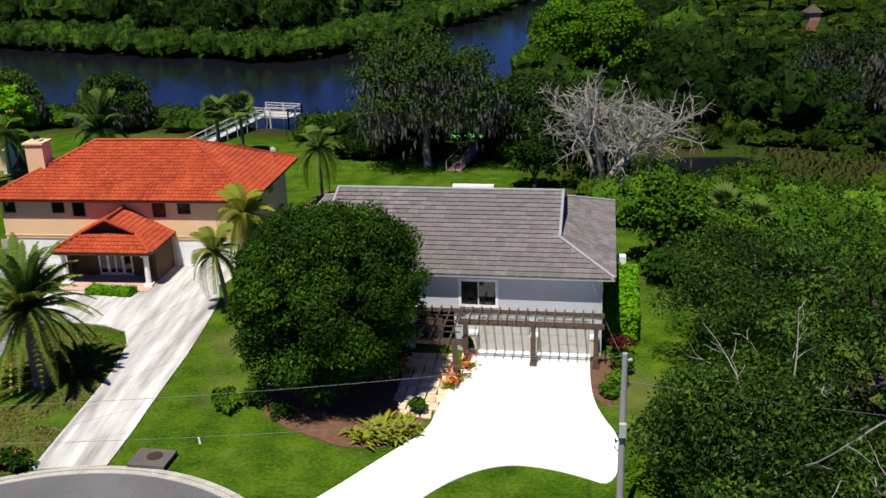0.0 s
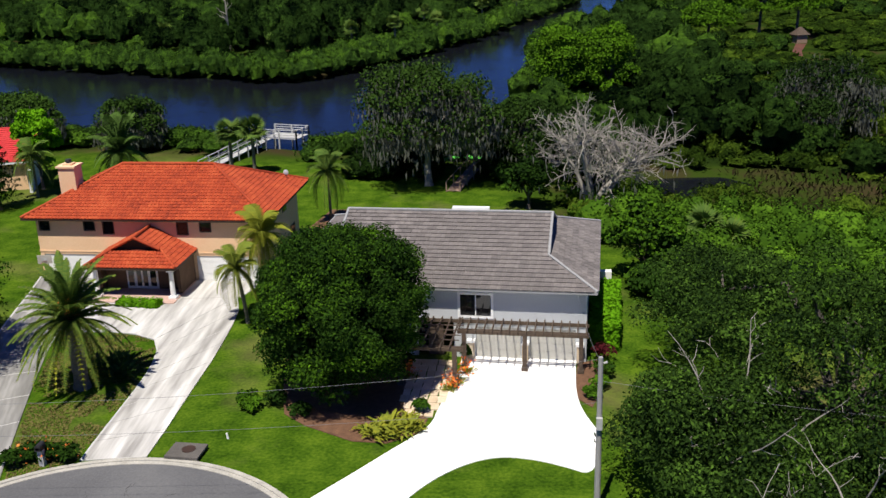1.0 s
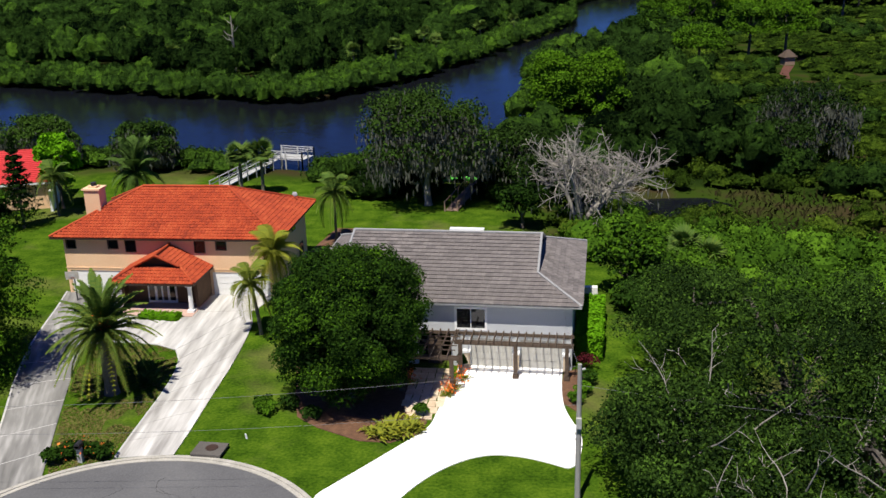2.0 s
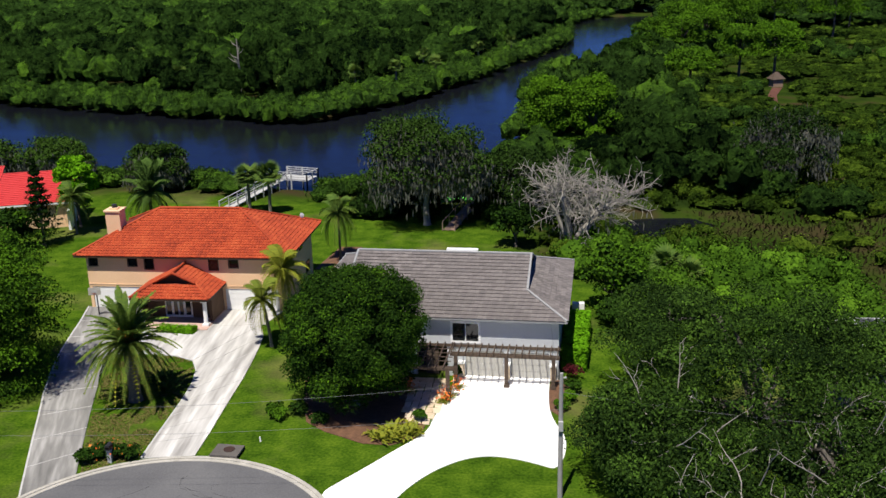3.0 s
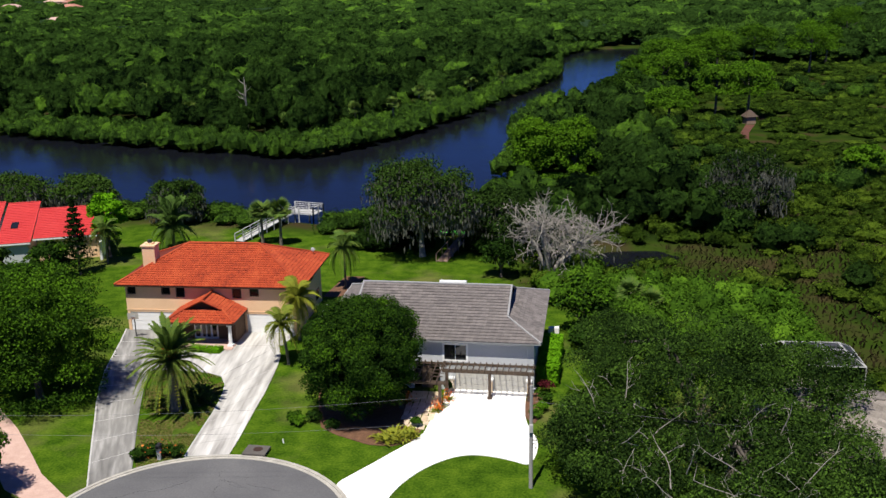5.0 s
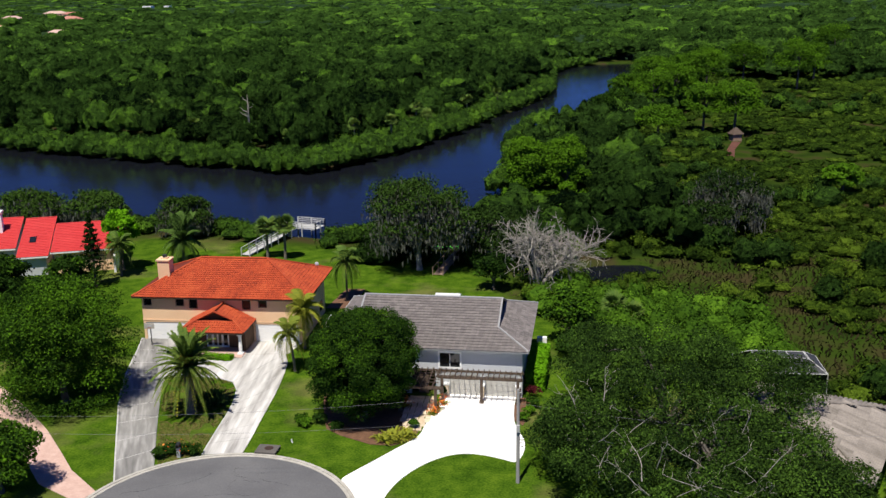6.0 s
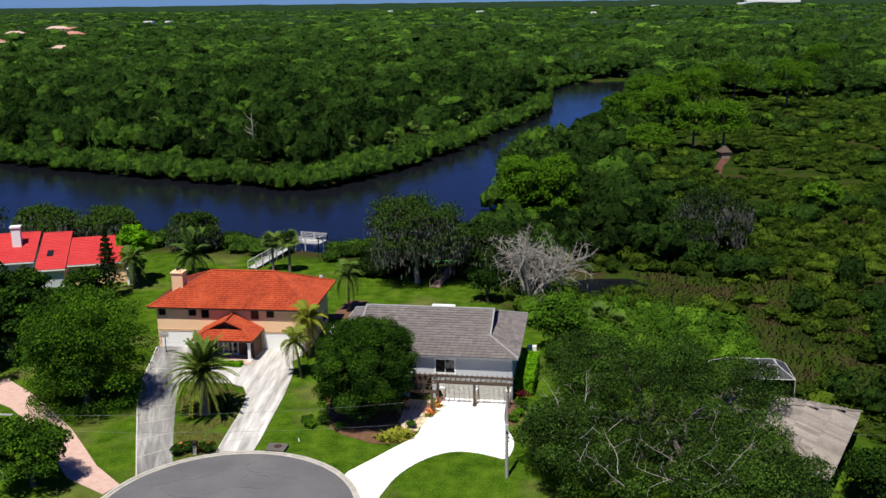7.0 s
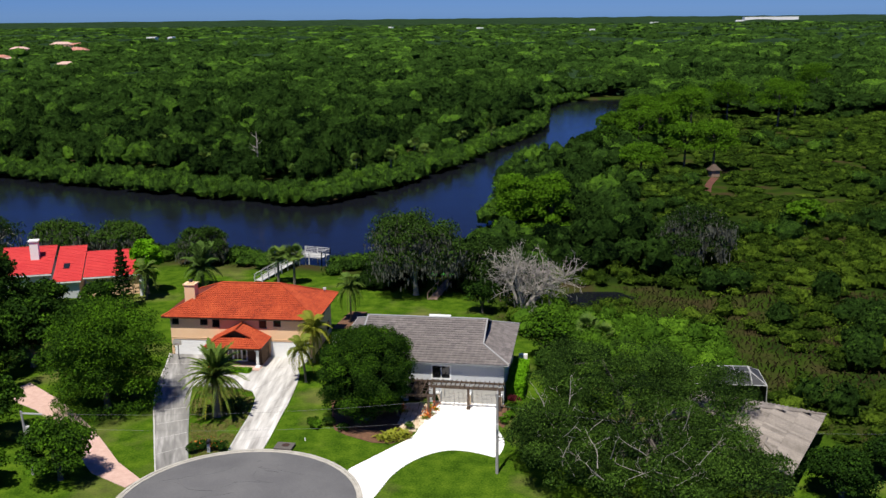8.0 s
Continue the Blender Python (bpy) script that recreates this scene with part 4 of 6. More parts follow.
def portico():
    ob = thing("portico", pose(0, 0, 0), "tiled entrance portico with white columns before the peach house", "portico")
    x0, x1, xm, y0, y1, e, k = -38.5, -31.2, -34.85, 9.2, 14.05, 2.75, 0.52
    top = e + (x1 - x0) / 2 * k
    h = 1.7
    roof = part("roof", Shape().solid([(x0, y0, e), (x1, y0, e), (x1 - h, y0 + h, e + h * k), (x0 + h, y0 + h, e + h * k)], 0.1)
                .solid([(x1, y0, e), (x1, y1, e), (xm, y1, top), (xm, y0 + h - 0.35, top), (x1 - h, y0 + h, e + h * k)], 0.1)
                .solid([(x0, y1, e), (x0, y0, e), (x0 + h, y0 + h, e + h * k), (xm, y0 + h - 0.35, top), (xm, y1, top)], 0.1), SHADEDECK, ob, "orange terracotta barrel tiles")
    c = math.cos(math.atan(k))
    s = Shape()
    barrel_rows(s, (x0, y0, e), (1, 0, 0), (0, c, c * k), lambda v: (v * c, x1 - x0 - v * c), 5, 0.36)
    barrel_rows(s, (x1, y0, e), (0, 1, 0), (-c, 0, c * k), lambda v: (min(v * c, h - 0.2), y1 - y0), 11, 0.36)
    barrel_rows(s, (x0, y0, e), (0, 1, 0), (c, 0, c * k), lambda v: (min(v * c, h - 0.2), y1 - y0), 11, 0.36)
    tagged(part("roof_tiles", s, REDTILE, roof), kind="stuff")
    part("ridge_tiles", Shape().tube([(xm, y0 + h - 0.4, top + 0.05), (xm, y1, top + 0.05)], [0.12, 0.12], 8).tube([(x1, y0, e + 0.05), (x1 - h, y0 + h, e + h * k + 0.05)], [0.11, 0.11], 8)
         .tube([(x0, y0, e + 0.05), (x0 + h, y0 + h, e + h * k + 0.05)], [0.11, 0.11], 8)
         .tube([(x0 + h, y0 + h - 0.2, e + h * k + 0.08), (xm, y0 + h - 0.35, top + 0.06)], [0.12, 0.12], 8).tube([(x1 - h, y0 + h - 0.2, e + h * k + 0.08), (xm, y0 + h - 0.35, top + 0.06)], [0.12, 0.12], 8), REDTILE, roof)
    part("gablet", Shape().add([(x0 + h + 0.1, y0 + h + 0.15, e + h * k - 0.05), (x1 - h - 0.1, y0 + h + 0.15, e + h * k - 0.05), (xm, y0 + h + 0.15, top - 0.1)], [(0, 1, 2)]), BROWNTRIM, ob)
    part("fascia", Shape().box(x0, y0 - 0.03, e - 0.22, x1, y0 + 0.05, e - 0.02).box(x1 - 0.05, y0 + 0.05, e - 0.22, x1 + 0.03, y1, e - 0.02).box(x0 - 0.03, y0 + 0.05, e - 0.22, x0 + 0.05, y1, e - 0.02), BROWNTRIM, ob)
    part("ceiling", Shape().box(x0 + 0.05, y0 + 0.05, e - 0.2, x1 - 0.05, y1, e - 0.14), BROWNTRIM, ob)
    # side and entry walls darkened in colour to stand for the shaded porch
    part("side_wall", Shape().box(x1 - 0.55, y0 + 1.5, 0, x1 - 0.3, y1 - 0.01, e - 0.2), BROWNSHADE, ob)
    part("side_wall", Shape().box(x0 + 0.3, y0 + 1.5, 0, x0 + 0.55, y1 - 0.01, e - 0.2), BROWNSHADE, ob)
    for x in (x0 + 0.6, x1 - 0.6):
        col = part("column", Shape().tube([(x, y0 + 0.55, 0.3), (x, y0 + 0.55, 2.3)], [0.2, 0.17], 14), WHITE, ob, "white plastered column")
        part("base", Shape().box(x - 0.3, y0 + 0.25, 0, x + 0.3, y0 + 0.85, 0.3), WHITE, col)
        part("capital", Shape().box(x - 0.26, y0 + 0.29, 2.3, x + 0.26, y0 + 0.81, 2.53), WHITE, col)
    part("entry_wall", wall_shape(x0 + 0.55, x1 - 0.55, 11.62, 11.8, 0.12, e - 0.2, [(-36.3, -33.7, 0.12, 2.15)]), BROWNSHADE, ob)
    part("side_light", Shape().box(-36.28, 11.6, 0.1, -35.55, 11.66, 2.14), WHITE, ob, "white glazed side panel")
    part("side_light", Shape().box(-34.45, 11.6, 0.1, -33.72, 11.66, 2.14), WHITE, ob, "white glazed side panel")
    d = part("door", Shape().box(-35.55, 11.6, 0.1, -34.45, 11.65, 2.14), WHITE, ob, "white glazed french doors")
    for a, b in ((-36.2, -35.62), (-35.5, -35.02), (-34.98, -34.5), (-34.38, -33.8)):
        part("pane", Shape().box(a + 0.06, 11.57, 0.35, b - 0.06, 11.595, 2.0), GLASS, d)
    part("step", Shape().box(x0 + 0.2, y0 - 0.5, 0, x1 - 0.2, y1 - 0.4, 0.12), PAVER, ob, "terracotta-paved porch floor")
    return ob


red_house()
portico()
hoop = thing("basketball_hoop", pose(-42.9, 11.9, 0, 0, 0, 12), "basketball hoop with a pale backboard on a dark pole", "basketball hoop")
part("pole", Shape().tube([(0, 0, 0), (0, 0, 2.3), (0, -0.5, 2.6)], [0.06, 0.06, 0.05], 8), DARK, hoop)
part("backboard", Shape().box(-0.55, -0.62, 2.2, 0.55, -0.56, 2.9), KERBCON, hoop)
part("target", Shape().box(-0.25, -0.632, 2.4, 0.25, -0.622, 2.7).box(-0.21, -0.64, 2.44, 0.21, -0.633, 2.66), GREYWOOD, hoop)
part("rim", Shape().tube([(0.23 * math.cos(a), -0.86 + 0.23 * math.sin(a), 2.36) for a in np.linspace(0, 6.28, 17)], [0.012] * 17, 5), REDTILE, hoop)
dish = thing("satellite_dish", pose(-26.2, 23.6, 6.05), "small pale satellite dish on the tiled roof", "satellite dish")
part("bracket", Shape().tube([(0, 0, -0.15), (0, 0, 0.5)], [0.03, 0.03], 6), DARK, dish)
dd = Shape()
for r0, r1 in ((0.0, 0.13), (0.13, 0.24)):
    for i in range(14):
        a, b = 2 * math.pi * i / 14, 2 * math.pi * (i + 1) / 14
        dd.add([(r * math.cos(t), -0.3 + r * r * 0.8, 0.55 + r * math.sin(t)) for r, t in ((r0, a), (r1, a), (r1, b), (r0, b))], [(0, 1, 2, 3)])
part("dish", dd, GREYWALL, dish)
for x, y, w in ((-23.9, 18.8, 0.8), (-23.8, 20.2, 0.9)):
    ac = thing("air_conditioner", pose(x, y, 0), "white outdoor air-conditioning unit beside the house wall", "air conditioner", "air conditioners")
    part("casing", Shape().box(-w / 2, -w / 2, 0.08, w / 2, w / 2, 1.0), WHITE, ac)
    part("base", Shape().box(-w / 2 - 0.1, -w / 2 - 0.1, 0, w / 2 + 0.1, w / 2 + 0.1, 0.08), CONCRETE, ac)
    part("fan_grille", Shape().tube([(0, 0, 1.0), (0, 0, 1.03)], [w * 0.38, w * 0.38], 16), DARK, ac)


# ---- neighbour with the red roof, neighbour behind the oak ----
def shed_wing(ob, x0, x1, y0, y1, z0, z1):
    part("wall", Shape().add([(x0 + 0.4, y0 + 0.5, 0), (x1 - 0.4, y0 + 0.5, 0), (x1 - 0.4, y1 - 0.4, 0), (x0 + 0.4, y1 - 0.4, 0), (x0 + 0.4, y0 + 0.5, z0 - 0.05), (x1 - 0.4, y0 + 0.5, z0 - 0.05), (x1 - 0.4, y1 - 0.4, z1 - 0.2), (x0 + 0.4, y1 - 0.4, z1 - 0.2)],
                        [(4, 5, 6, 7), (0, 1, 5, 4), (1, 2, 6, 5), (2, 3, 7, 6), (3, 0, 4, 7)]), GREYWALL if x0 < -4 else STUCCO, ob)
    roof = part("roof", Shape().solid([(x0, y0, z0), (x1, y0, z0), (x1, y1, z1), (x0, y1, z1)], 0.12), PINKRED, ob, "bright red tiles in courses")
    L = math.hypot(y1 - y0, z1 - z0)
    u = Vector((0, (y1 - y0) / L, (z1 - z0) / L))
    s = Shape()
    for t in tile_rows((x0, y0, z0), (1, 0, 0), u, lambda v: (0, x1 - x0), int(L / 0.45), 0.45, 0.06, x1 - x0 + 1):
        tile_box(s, t, 0.45, 0.07)
    tagged(part("roof_tiles", s, PINKRED, roof), kind="stuff")
    part("fascia", Shape().box(x0, y0 - 0.04, z0 - 0.25, x1, y0 + 0.04, z0), WHITE, roof)
    part("flashing", Shape().tube([(x1, y0, z0 + 0.05), (x1, y1, z1 + 0.05)], [0.09, 0.09], 5).tube([(x0, y1, z1 + 0.05), (x1, y1, z1 + 0.05)], [0.1, 0.1], 5), PINKRED, roof)
    return roof


nb = thing("house", pose(-68.4, 37.9, 0, 0, 0, 19), "low house with three stepped wings under bright red tile roofs", "house")
shed_wing(nb, 0.0, 8.9, 0.0, 7.3, 3.3, 5.7)
mid = shed_wing(nb, -4.6, -0.3, -0.2, 10.3, 2.9, 6.1)
shed_wing(nb, -13.5, -5.2, 3.4, 11.6, 3.4, 6.1)
part("skylight", Shape().solid([(-3.3, 3.4, 4.16), (-2.4, 3.4, 4.16), (-2.4, 4.9, 4.62), (-3.3, 4.9, 4.62)], 0.1), GLASS, mid)
ch = part("chimney", Shape().box(-8.8, 7.6, 4.5, -7.5, 8.8, 7.8), WHITE, nb, "white chimney with a cap")
part("chimney_cap", Shape().box(-8.95, 7.45, 7.8, -7.35, 8.95, 8.0), WHITE, ch)
part("side_wall", Shape().box(8.5, -1.2, 0, 8.8, 3.6, 2.4), WHITE, nb)


def tan_house():
    ob = thing("house", pose(26.2, -2.4, 0, 0, 0, -25), "house with a weathered tan tile hip roof behind the oak", "house")
    # local x runs along the back eave, local y towards the garden
    x0, x1, y0, y1, e = -6.5, 7.2, -15.5, 0.0, 2.7
    part("wall", Shape().box(x0 + 1.1, y0 + 1.1, 0, x1 - 1.3, y1 - 1.1, e), BROWNSHADE, ob)
    w, k = (x1 - x0) / 2, 0.30
    xm, z = (x0 + x1) / 2, e + w * k
    roof = part("roof", Shape().solid([(x1, y0, e), (x1, y1, e), (xm, y1 - w, z), (xm, y0 + w, z)], 0.12).solid([(x0, y1, e), (x0, y0, e), (xm, y0 + w, z), (xm, y1 - w, z)], 0.12)
                .solid([(x0, y0, e), (x1, y0, e), (xm, y0 + w, z)], 0.12).solid([(x1, y1, e), (x0, y1, e), (xm, y1 - w, z)], 0.12), TANTILE, ob, "tan and grey barrel tiles")
    c = math.cos(math.atan(k))
    n = int(w / c / 2.3)
    s = Shape()
    barrel_rows(s, (x1, y0, e), (0, 1, 0), (-c, 0, c * k), lambda v: (v * c, y1 - y0 - v * c), n, 2.3, 0.42, 0.11)
    barrel_rows(s, (x0, y0, e), (0, 1, 0), (c, 0, c * k), lambda v: (v * c, y1 - y0 - v * c), n, 2.3, 0.42, 0.11)
    barrel_rows(s, (x0, y0, e), (1, 0, 0), (0, c, c * k), lambda v: (v * c, x1 - x0 - v * c), n, 2.3, 0.42, 0.11)
    barrel_rows(s, (x0, y1, e), (1, 0, 0), (0, -c, c * k), lambda v: (v * c, x1 - x0 - v * c), n, 2.3, 0.42, 0.11)
    tagged(part("roof_tiles", s, TANTILE, roof), kind="stuff")
    cap = Shape().tube([(xm, y0 + w, z + 0.05), (xm, y1 - w, z + 0.05)], [0.13, 0.13], 8)
    for a, b, c2 in ((x0, y0, y0 + w), (x1, y0, y0 + w), (x0, y1, y1 - w), (x1, y1, y1 - w)):
        cap.tube([(a, b, e + 0.05), (xm, c2, z + 0.05)], [0.12, 0.12], 8)
    part("ridge_tiles", cap, TANTILE, roof)


tan_house()
cage = thing("pool_enclosure", pose(0, 0, 0), "screened pool enclosure with a pale aluminium frame and dark mesh", "pool enclosure")
cx0, cx1, cy0, cy1, ch0, ch1, ci = 20.4, 28.5, 2.4, 7.2, 2.6, 3.6, 1.5
frames = []
for i in range(6):
    x = cx0 + (cx1 - cx0) * i / 5
    xi = min(max(x, cx0 + ci), cx1 - ci)
    frames += [((x, cy1, 0), (x, cy1, ch0)), ((x, cy1, ch0), (xi, cy1 - ci, ch1)), ((x, cy0, ch0), (xi, cy0 + ci, ch1)), ((xi, cy0 + ci, ch1), (xi, cy1 - ci, ch1))]
frames += [((cx0, cy1, ch0), (cx1, cy1, ch0)), ((cx0, cy0, ch0), (cx1, cy0, ch0)), ((cx1, cy0, ch0), (cx1, cy1, ch0)), ((cx0, cy0, ch0), (cx0, cy1, ch0)), ((cx1, cy0, 0), (cx1, cy0, ch0)),
           ((cx0 + ci, cy1 - ci, ch1), (cx1 - ci, cy1 - ci, ch1)), ((cx0 + ci, cy0 + ci, ch1), (cx1 - ci, cy0 + ci, ch1))]
for a, b in frames:
    part("frame_bar", Shape().tube([a, b], [0.045, 0.045], 5), GREYWOOD, cage)
for pts in ([(cx0, cy1, ch0), (cx1, cy1, ch0), (cx1 - ci, cy1 - ci, ch1), (cx0 + ci, cy1 - ci, ch1)], [(cx1, cy0, ch0), (cx1, cy1, ch0), (cx1 - ci, cy1 - ci, ch1), (cx1 - ci, cy0 + ci, ch1)],
            [(cx0 + ci, cy0 + ci, ch1), (cx1 - ci, cy0 + ci, ch1), (cx1 - ci, cy1 - ci, ch1), (cx0 + ci, cy1 - ci, ch1)], [(cx0, cy0, ch0), (cx1, cy0, ch0), (cx1 - ci, cy0 + ci, ch1), (cx0 + ci, cy0 + ci, ch1)]):
    part("screen", Shape().solid(pts, 0.01), SCREEN, cage)
part("screen", Shape().box(cx0, cy1 - 0.005, 0, cx1, cy1 + 0.005, ch0), SCREEN, cage)
part("screen", Shape().box(cx1 - 0.005, cy0, 0, cx1 + 0.005, cy1, ch0), SCREEN, cage)


# ---- docks ----
def dock():
    ob = thing("dock", pose(0, 0, 0), "weathered grey wooden dock with a railed ramp to the river", "dock")
    a, b = Vector((-43.6, 49.0, 0.25)), Vector((-39.6, 62.0, 1.25))
    way = (b - a).normalized()
    side = Vector((way.y, -way.x, 0)).normalized() * 0.75
    n = 24
    for i in range(n):
        p, q = a.lerp(b, i / n), a.lerp(b, (i + 0.92) / n)
        part("plank", Shape().add([p - side, p + side, q + side, q - side, p - side - Vector((0, 0, 0.06)), p + side - Vector((0, 0, 0.06)), q + side - Vector((0, 0, 0.06)), q - side - Vector((0, 0, 0.06))],
                                  [(0, 1, 2, 3), (7, 6, 5, 4), (0, 4, 5, 1), (1, 5, 6, 2), (2, 6, 7, 3), (3, 7, 4, 0)]), GREYWOOD, ob)
    for s in (-1, 1):
        for i in range(8):
            p = a.lerp(b, i / 7) + side * s
            part("post", Shape().box(p.x - 0.07, p.y - 0.07, -1.6, p.x + 0.07, p.y + 0.07, p.z + 1.05), GREYWOOD, ob)
        for h in (0.55, 1.0):
            part("rail", Shape().tube([a + side * s + Vector((0, 0, h)), b + side * s + Vector((0, 0, h))], [0.065, 0.065], 5), GREYWOOD, ob)
    deck = [(-40.4, 61.6), (-35.6, 60.4), (-34.8, 63.6), (-39.6, 64.8)]
    for i in range(14):
        t0, t1 = i / 14, (i + 0.93) / 14
        l0, l1 = [Vector((*deck[0], 1.27)).lerp(Vector((*deck[1], 1.27)), t) for t in (t0, t1)]
        m0, m1 = [Vector((*deck[3], 1.27)).lerp(Vector((*deck[2], 1.27)), t) for t in (t0, t1)]
        part("plank", Shape().solid([l0, l1, m1, m0], 0.06), GREYWOOD, ob)
    for (p, q) in ((deck[0], deck[1]), (deck[1], deck[2]), (deck[2], deck[3])):
        for h in (1.75, 2.05, 2.35):
            part("rail", Shape().tube([(*p, h), (*q, h)], [0.06, 0.06], 5), GREYWOOD, ob)
        for t in (0, 0.5, 1):
            x, y = p[0] + (q[0] - p[0]) * t, p[1] + (q[1] - p[1]) * t
            part("post", Shape().box(x - 0.09, y - 0.09, -1.6, x + 0.09, y + 0.09, 2.4), GREYWOOD, ob)


dock()
dock2 = thing("dock", pose(0, 0, 0), "narrow brown boardwalk ramp with handrails under the trees", "dock")
a, b = Vector((-13.6, 41.0, 0.1)), Vector((-11.6, 50.5, 0.9))
for i in range(18):
    p, q = a.lerp(b, i / 18), a.lerp(b, (i + 0.93) / 18)
    part("plank", Shape().solid([(p.x - 0.7, p.y, p.z), (p.x + 0.7, p.y, p.z), (q.x + 0.7, q.y, q.z), (q.x - 0.7, q.y, q.z)], 0.06), BROWNWOOD, dock2)
for s in (-0.72, 0.72):
    part("rail", Shape().tube([a + Vector((s, 0, 1.0)), b + Vector((s, 0, 1.0))], [0.06, 0.06], 5), BROWNWOOD, dock2)
    for i in range(5):
        p = a.lerp(b, i / 4)
        part("post", Shape().box(p.x + s - 0.06, p.y - 0.06, -0.8, p.x + s + 0.06, p.y + 0.06, p.z + 1.0), BROWNWOOD, dock2)
for i, (x, y) in enumerate(((-15.6, 52.6), (-12.2, 52.9))):
    ky = thing("kayak", pose(x, y, 0.45, 0, 0, 4 - 6 * i), "lime green plastic kayak resting on a rack by the water", "kayak", "kayaks")
    part("hull", Shape().tube([(-1.5 + 3.0 * t, 0, 0.28 + 0.12 * (2 * t - 1) ** 2) for t in np.linspace(0, 1, 9)], [0.05, 0.2, 0.3, 0.34, 0.36, 0.34, 0.3, 0.2, 0.05], 8), GREENPLASTIC, ky)
    part("cockpit", Shape().box(-0.45, -0.2, 0.58, 0.45, 0.2, 0.66), DARK, ky)
    for s in (-0.8, 0.8):
        part("rack", Shape().box(s - 0.05, -0.45, -0.6, s + 0.05, 0.45, 0.0), BROWNWOOD, ky)

# ---- poles, wires, street things ----
pole = thing("utility_pole", pose(-0.35, -16.1, 0), "grey wooden utility pole beside the white drive", "utility pole")
part("shaft", Shape().tube([(0, 0, -0.3), (0, 0, 4.2), (0, 0, 8.2)], [0.16, 0.14, 0.11], 10), POLEWOOD, pole)
part("meter_box", Shape().box(-0.14, -0.3, 4.6, 0.14, -0.13, 5.2), GREYWOOD, pole)
part("insulator", Shape().tube([(0.12, 0, 7.9), (0.3, 0, 7.95)], [0.05, 0.07], 7), GREYWOOD, pole)
pole2 = thing("utility_pole", pose(-45.6, -20.4, 0), "grey pole with a short cross arm among shrubs", "utility pole")
part("shaft", Shape().tube([(0.5, 0, -0.3), (0.25, 0, 3.4), (0, 0, 6.6)], [0.15, 0.13, 0.11], 10), POLEWOOD, pole2)
part("cross_arm", Shape().box(0.0, -0.06, 6.3, 2.1, 0.06, 6.42), GREYWOOD, pole2)
part("transformer", Shape().tube([(0.55, -0.1, 4.3), (0.55, -0.1, 5.1)], [0.2, 0.2], 10), GREYWOOD, pole2)


def wire(p, q, sag, r=0.008):
    p, q = Vector(p), Vector(q)
    pts = [p.lerp(q, i / 16) - Vector((0, 0, sag * 4 * (i / 16) * (1 - i / 16))) for i in range(17)]
    tagged(part("power_line", Shape().tube(pts, [r] * 17, 4), WIRE), "thin sagging overhead cable", "cable", "overhead cables")


wire((-0.35, -16.1, 8.1), (-45.6, -20.4, 6.4), 0.9)
wire((-0.35, -16.1, 5.9), (-45.6, -20.4, 5.0), 0.9)
wire((-0.35, -16.1, 7.9), (-1.2, 0.2, 4.9), 0.4)
wire((-0.35, -16.1, 7.0), (38.0, -19.0, 7.0), 1.0)

drain = thing("storm_drain", pose(-22.3, -12.5, 0, 0, 0, -3), "raised dark concrete storm-drain inlet at the kerb", "storm drain")
part("slab", Shape().box(-0.95, -0.7, 0.16, 0.95, 0.8, 0.30), surface("dark_concrete", [(0.075, 0.068, 0.06), (0.13, 0.118, 0.105)], 1.5, 0.9, 0.2), drain)
part("throat", Shape().box(-0.8, -0.6, -0.1, 0.8, 0.7, 0.158), DARK, drain)
part("manhole_lid", Shape().tube([(0.1, 0.15, 0.3), (0.1, 0.15, 0.325)], [0.38, 0.38], 20), BROWNTRIM, drain)
mail = thing("mailbox", pose(-29.7, -14.1, 0), "grey mailbox on a pale post in flowering shrubs", "mailbox")
part("post", Shape().box(-0.14, -0.14, 0, 0.14, 0.14, 1.0), GREYWOOD, mail)
part("box", Shape().box(-0.16, -0.3, 1.0, 0.16, 0.25, 1.22).tube([(0, -0.3, 1.22), (0, 0.25, 1.22)], [0.16, 0.16], 10), DARK, mail)
tagged(part("marker_post", Shape().tube([(-20.6, -10.6, 0), (-20.65, -10.6, 0.35)], [0.07, 0.05], 7), WHITE), "small white pipe stub standing in the lawn", "pipe")

# ---- planting beds ----
rng = np.random.default_rng(77)
turf = np.stack([rng.uniform(-38, -27.8, 26000), rng.uniform(-16.0, 3.5, 26000)], 1)
ISLAND = [(-31.0, -15.9), (-28.0, -13.6), (-28.3, -7.5), (-28.5, -4.2), (-28.9, -1.4), (-29.6, 1.0), (-30.5, 2.3), (-31.5, 2.9), (-34.0, 3.3), (-37.6, 2.8), (-36.6, -0.7), (-34.9, -5.8), (-33.0, -11.0)]
worn = smooth_noise(turf[:, 0], turf[:, 1], 78, 2.2) * 0.6 + smooth_noise(turf[:, 0], turf[:, 1], 79, 0.7) * 0.4
turf = turf[(depth_in(turf[:, 0], turf[:, 1], ISLAND) > 0.1) & (worn > 0.42)]
n = len(turf)
g = np.stack([turf[:, 0], turf[:, 1], np.full(n, 0.03)], 1)
blade = leaf_cards(rng, g, np.tile(np.array([0.0, 0.0, 1.0]), (n, 1)), 0.075, 0.5)
blade[..., 2] = np.maximum(blade[..., 2], 0.012)
tagged(new("dry_grass", quads("dry_grass", blade, foliage("dry_turf", (0.11, 0.085, 0.033), (0.17, 0.14, 0.05), (0.12, 0.15, 0.03), 0.1, 0.4), np.clip(rng.normal(0.5, 0.25, n), 0, 1))), "dry brown patches of turf under the date palm", "grass", kind="stuff")
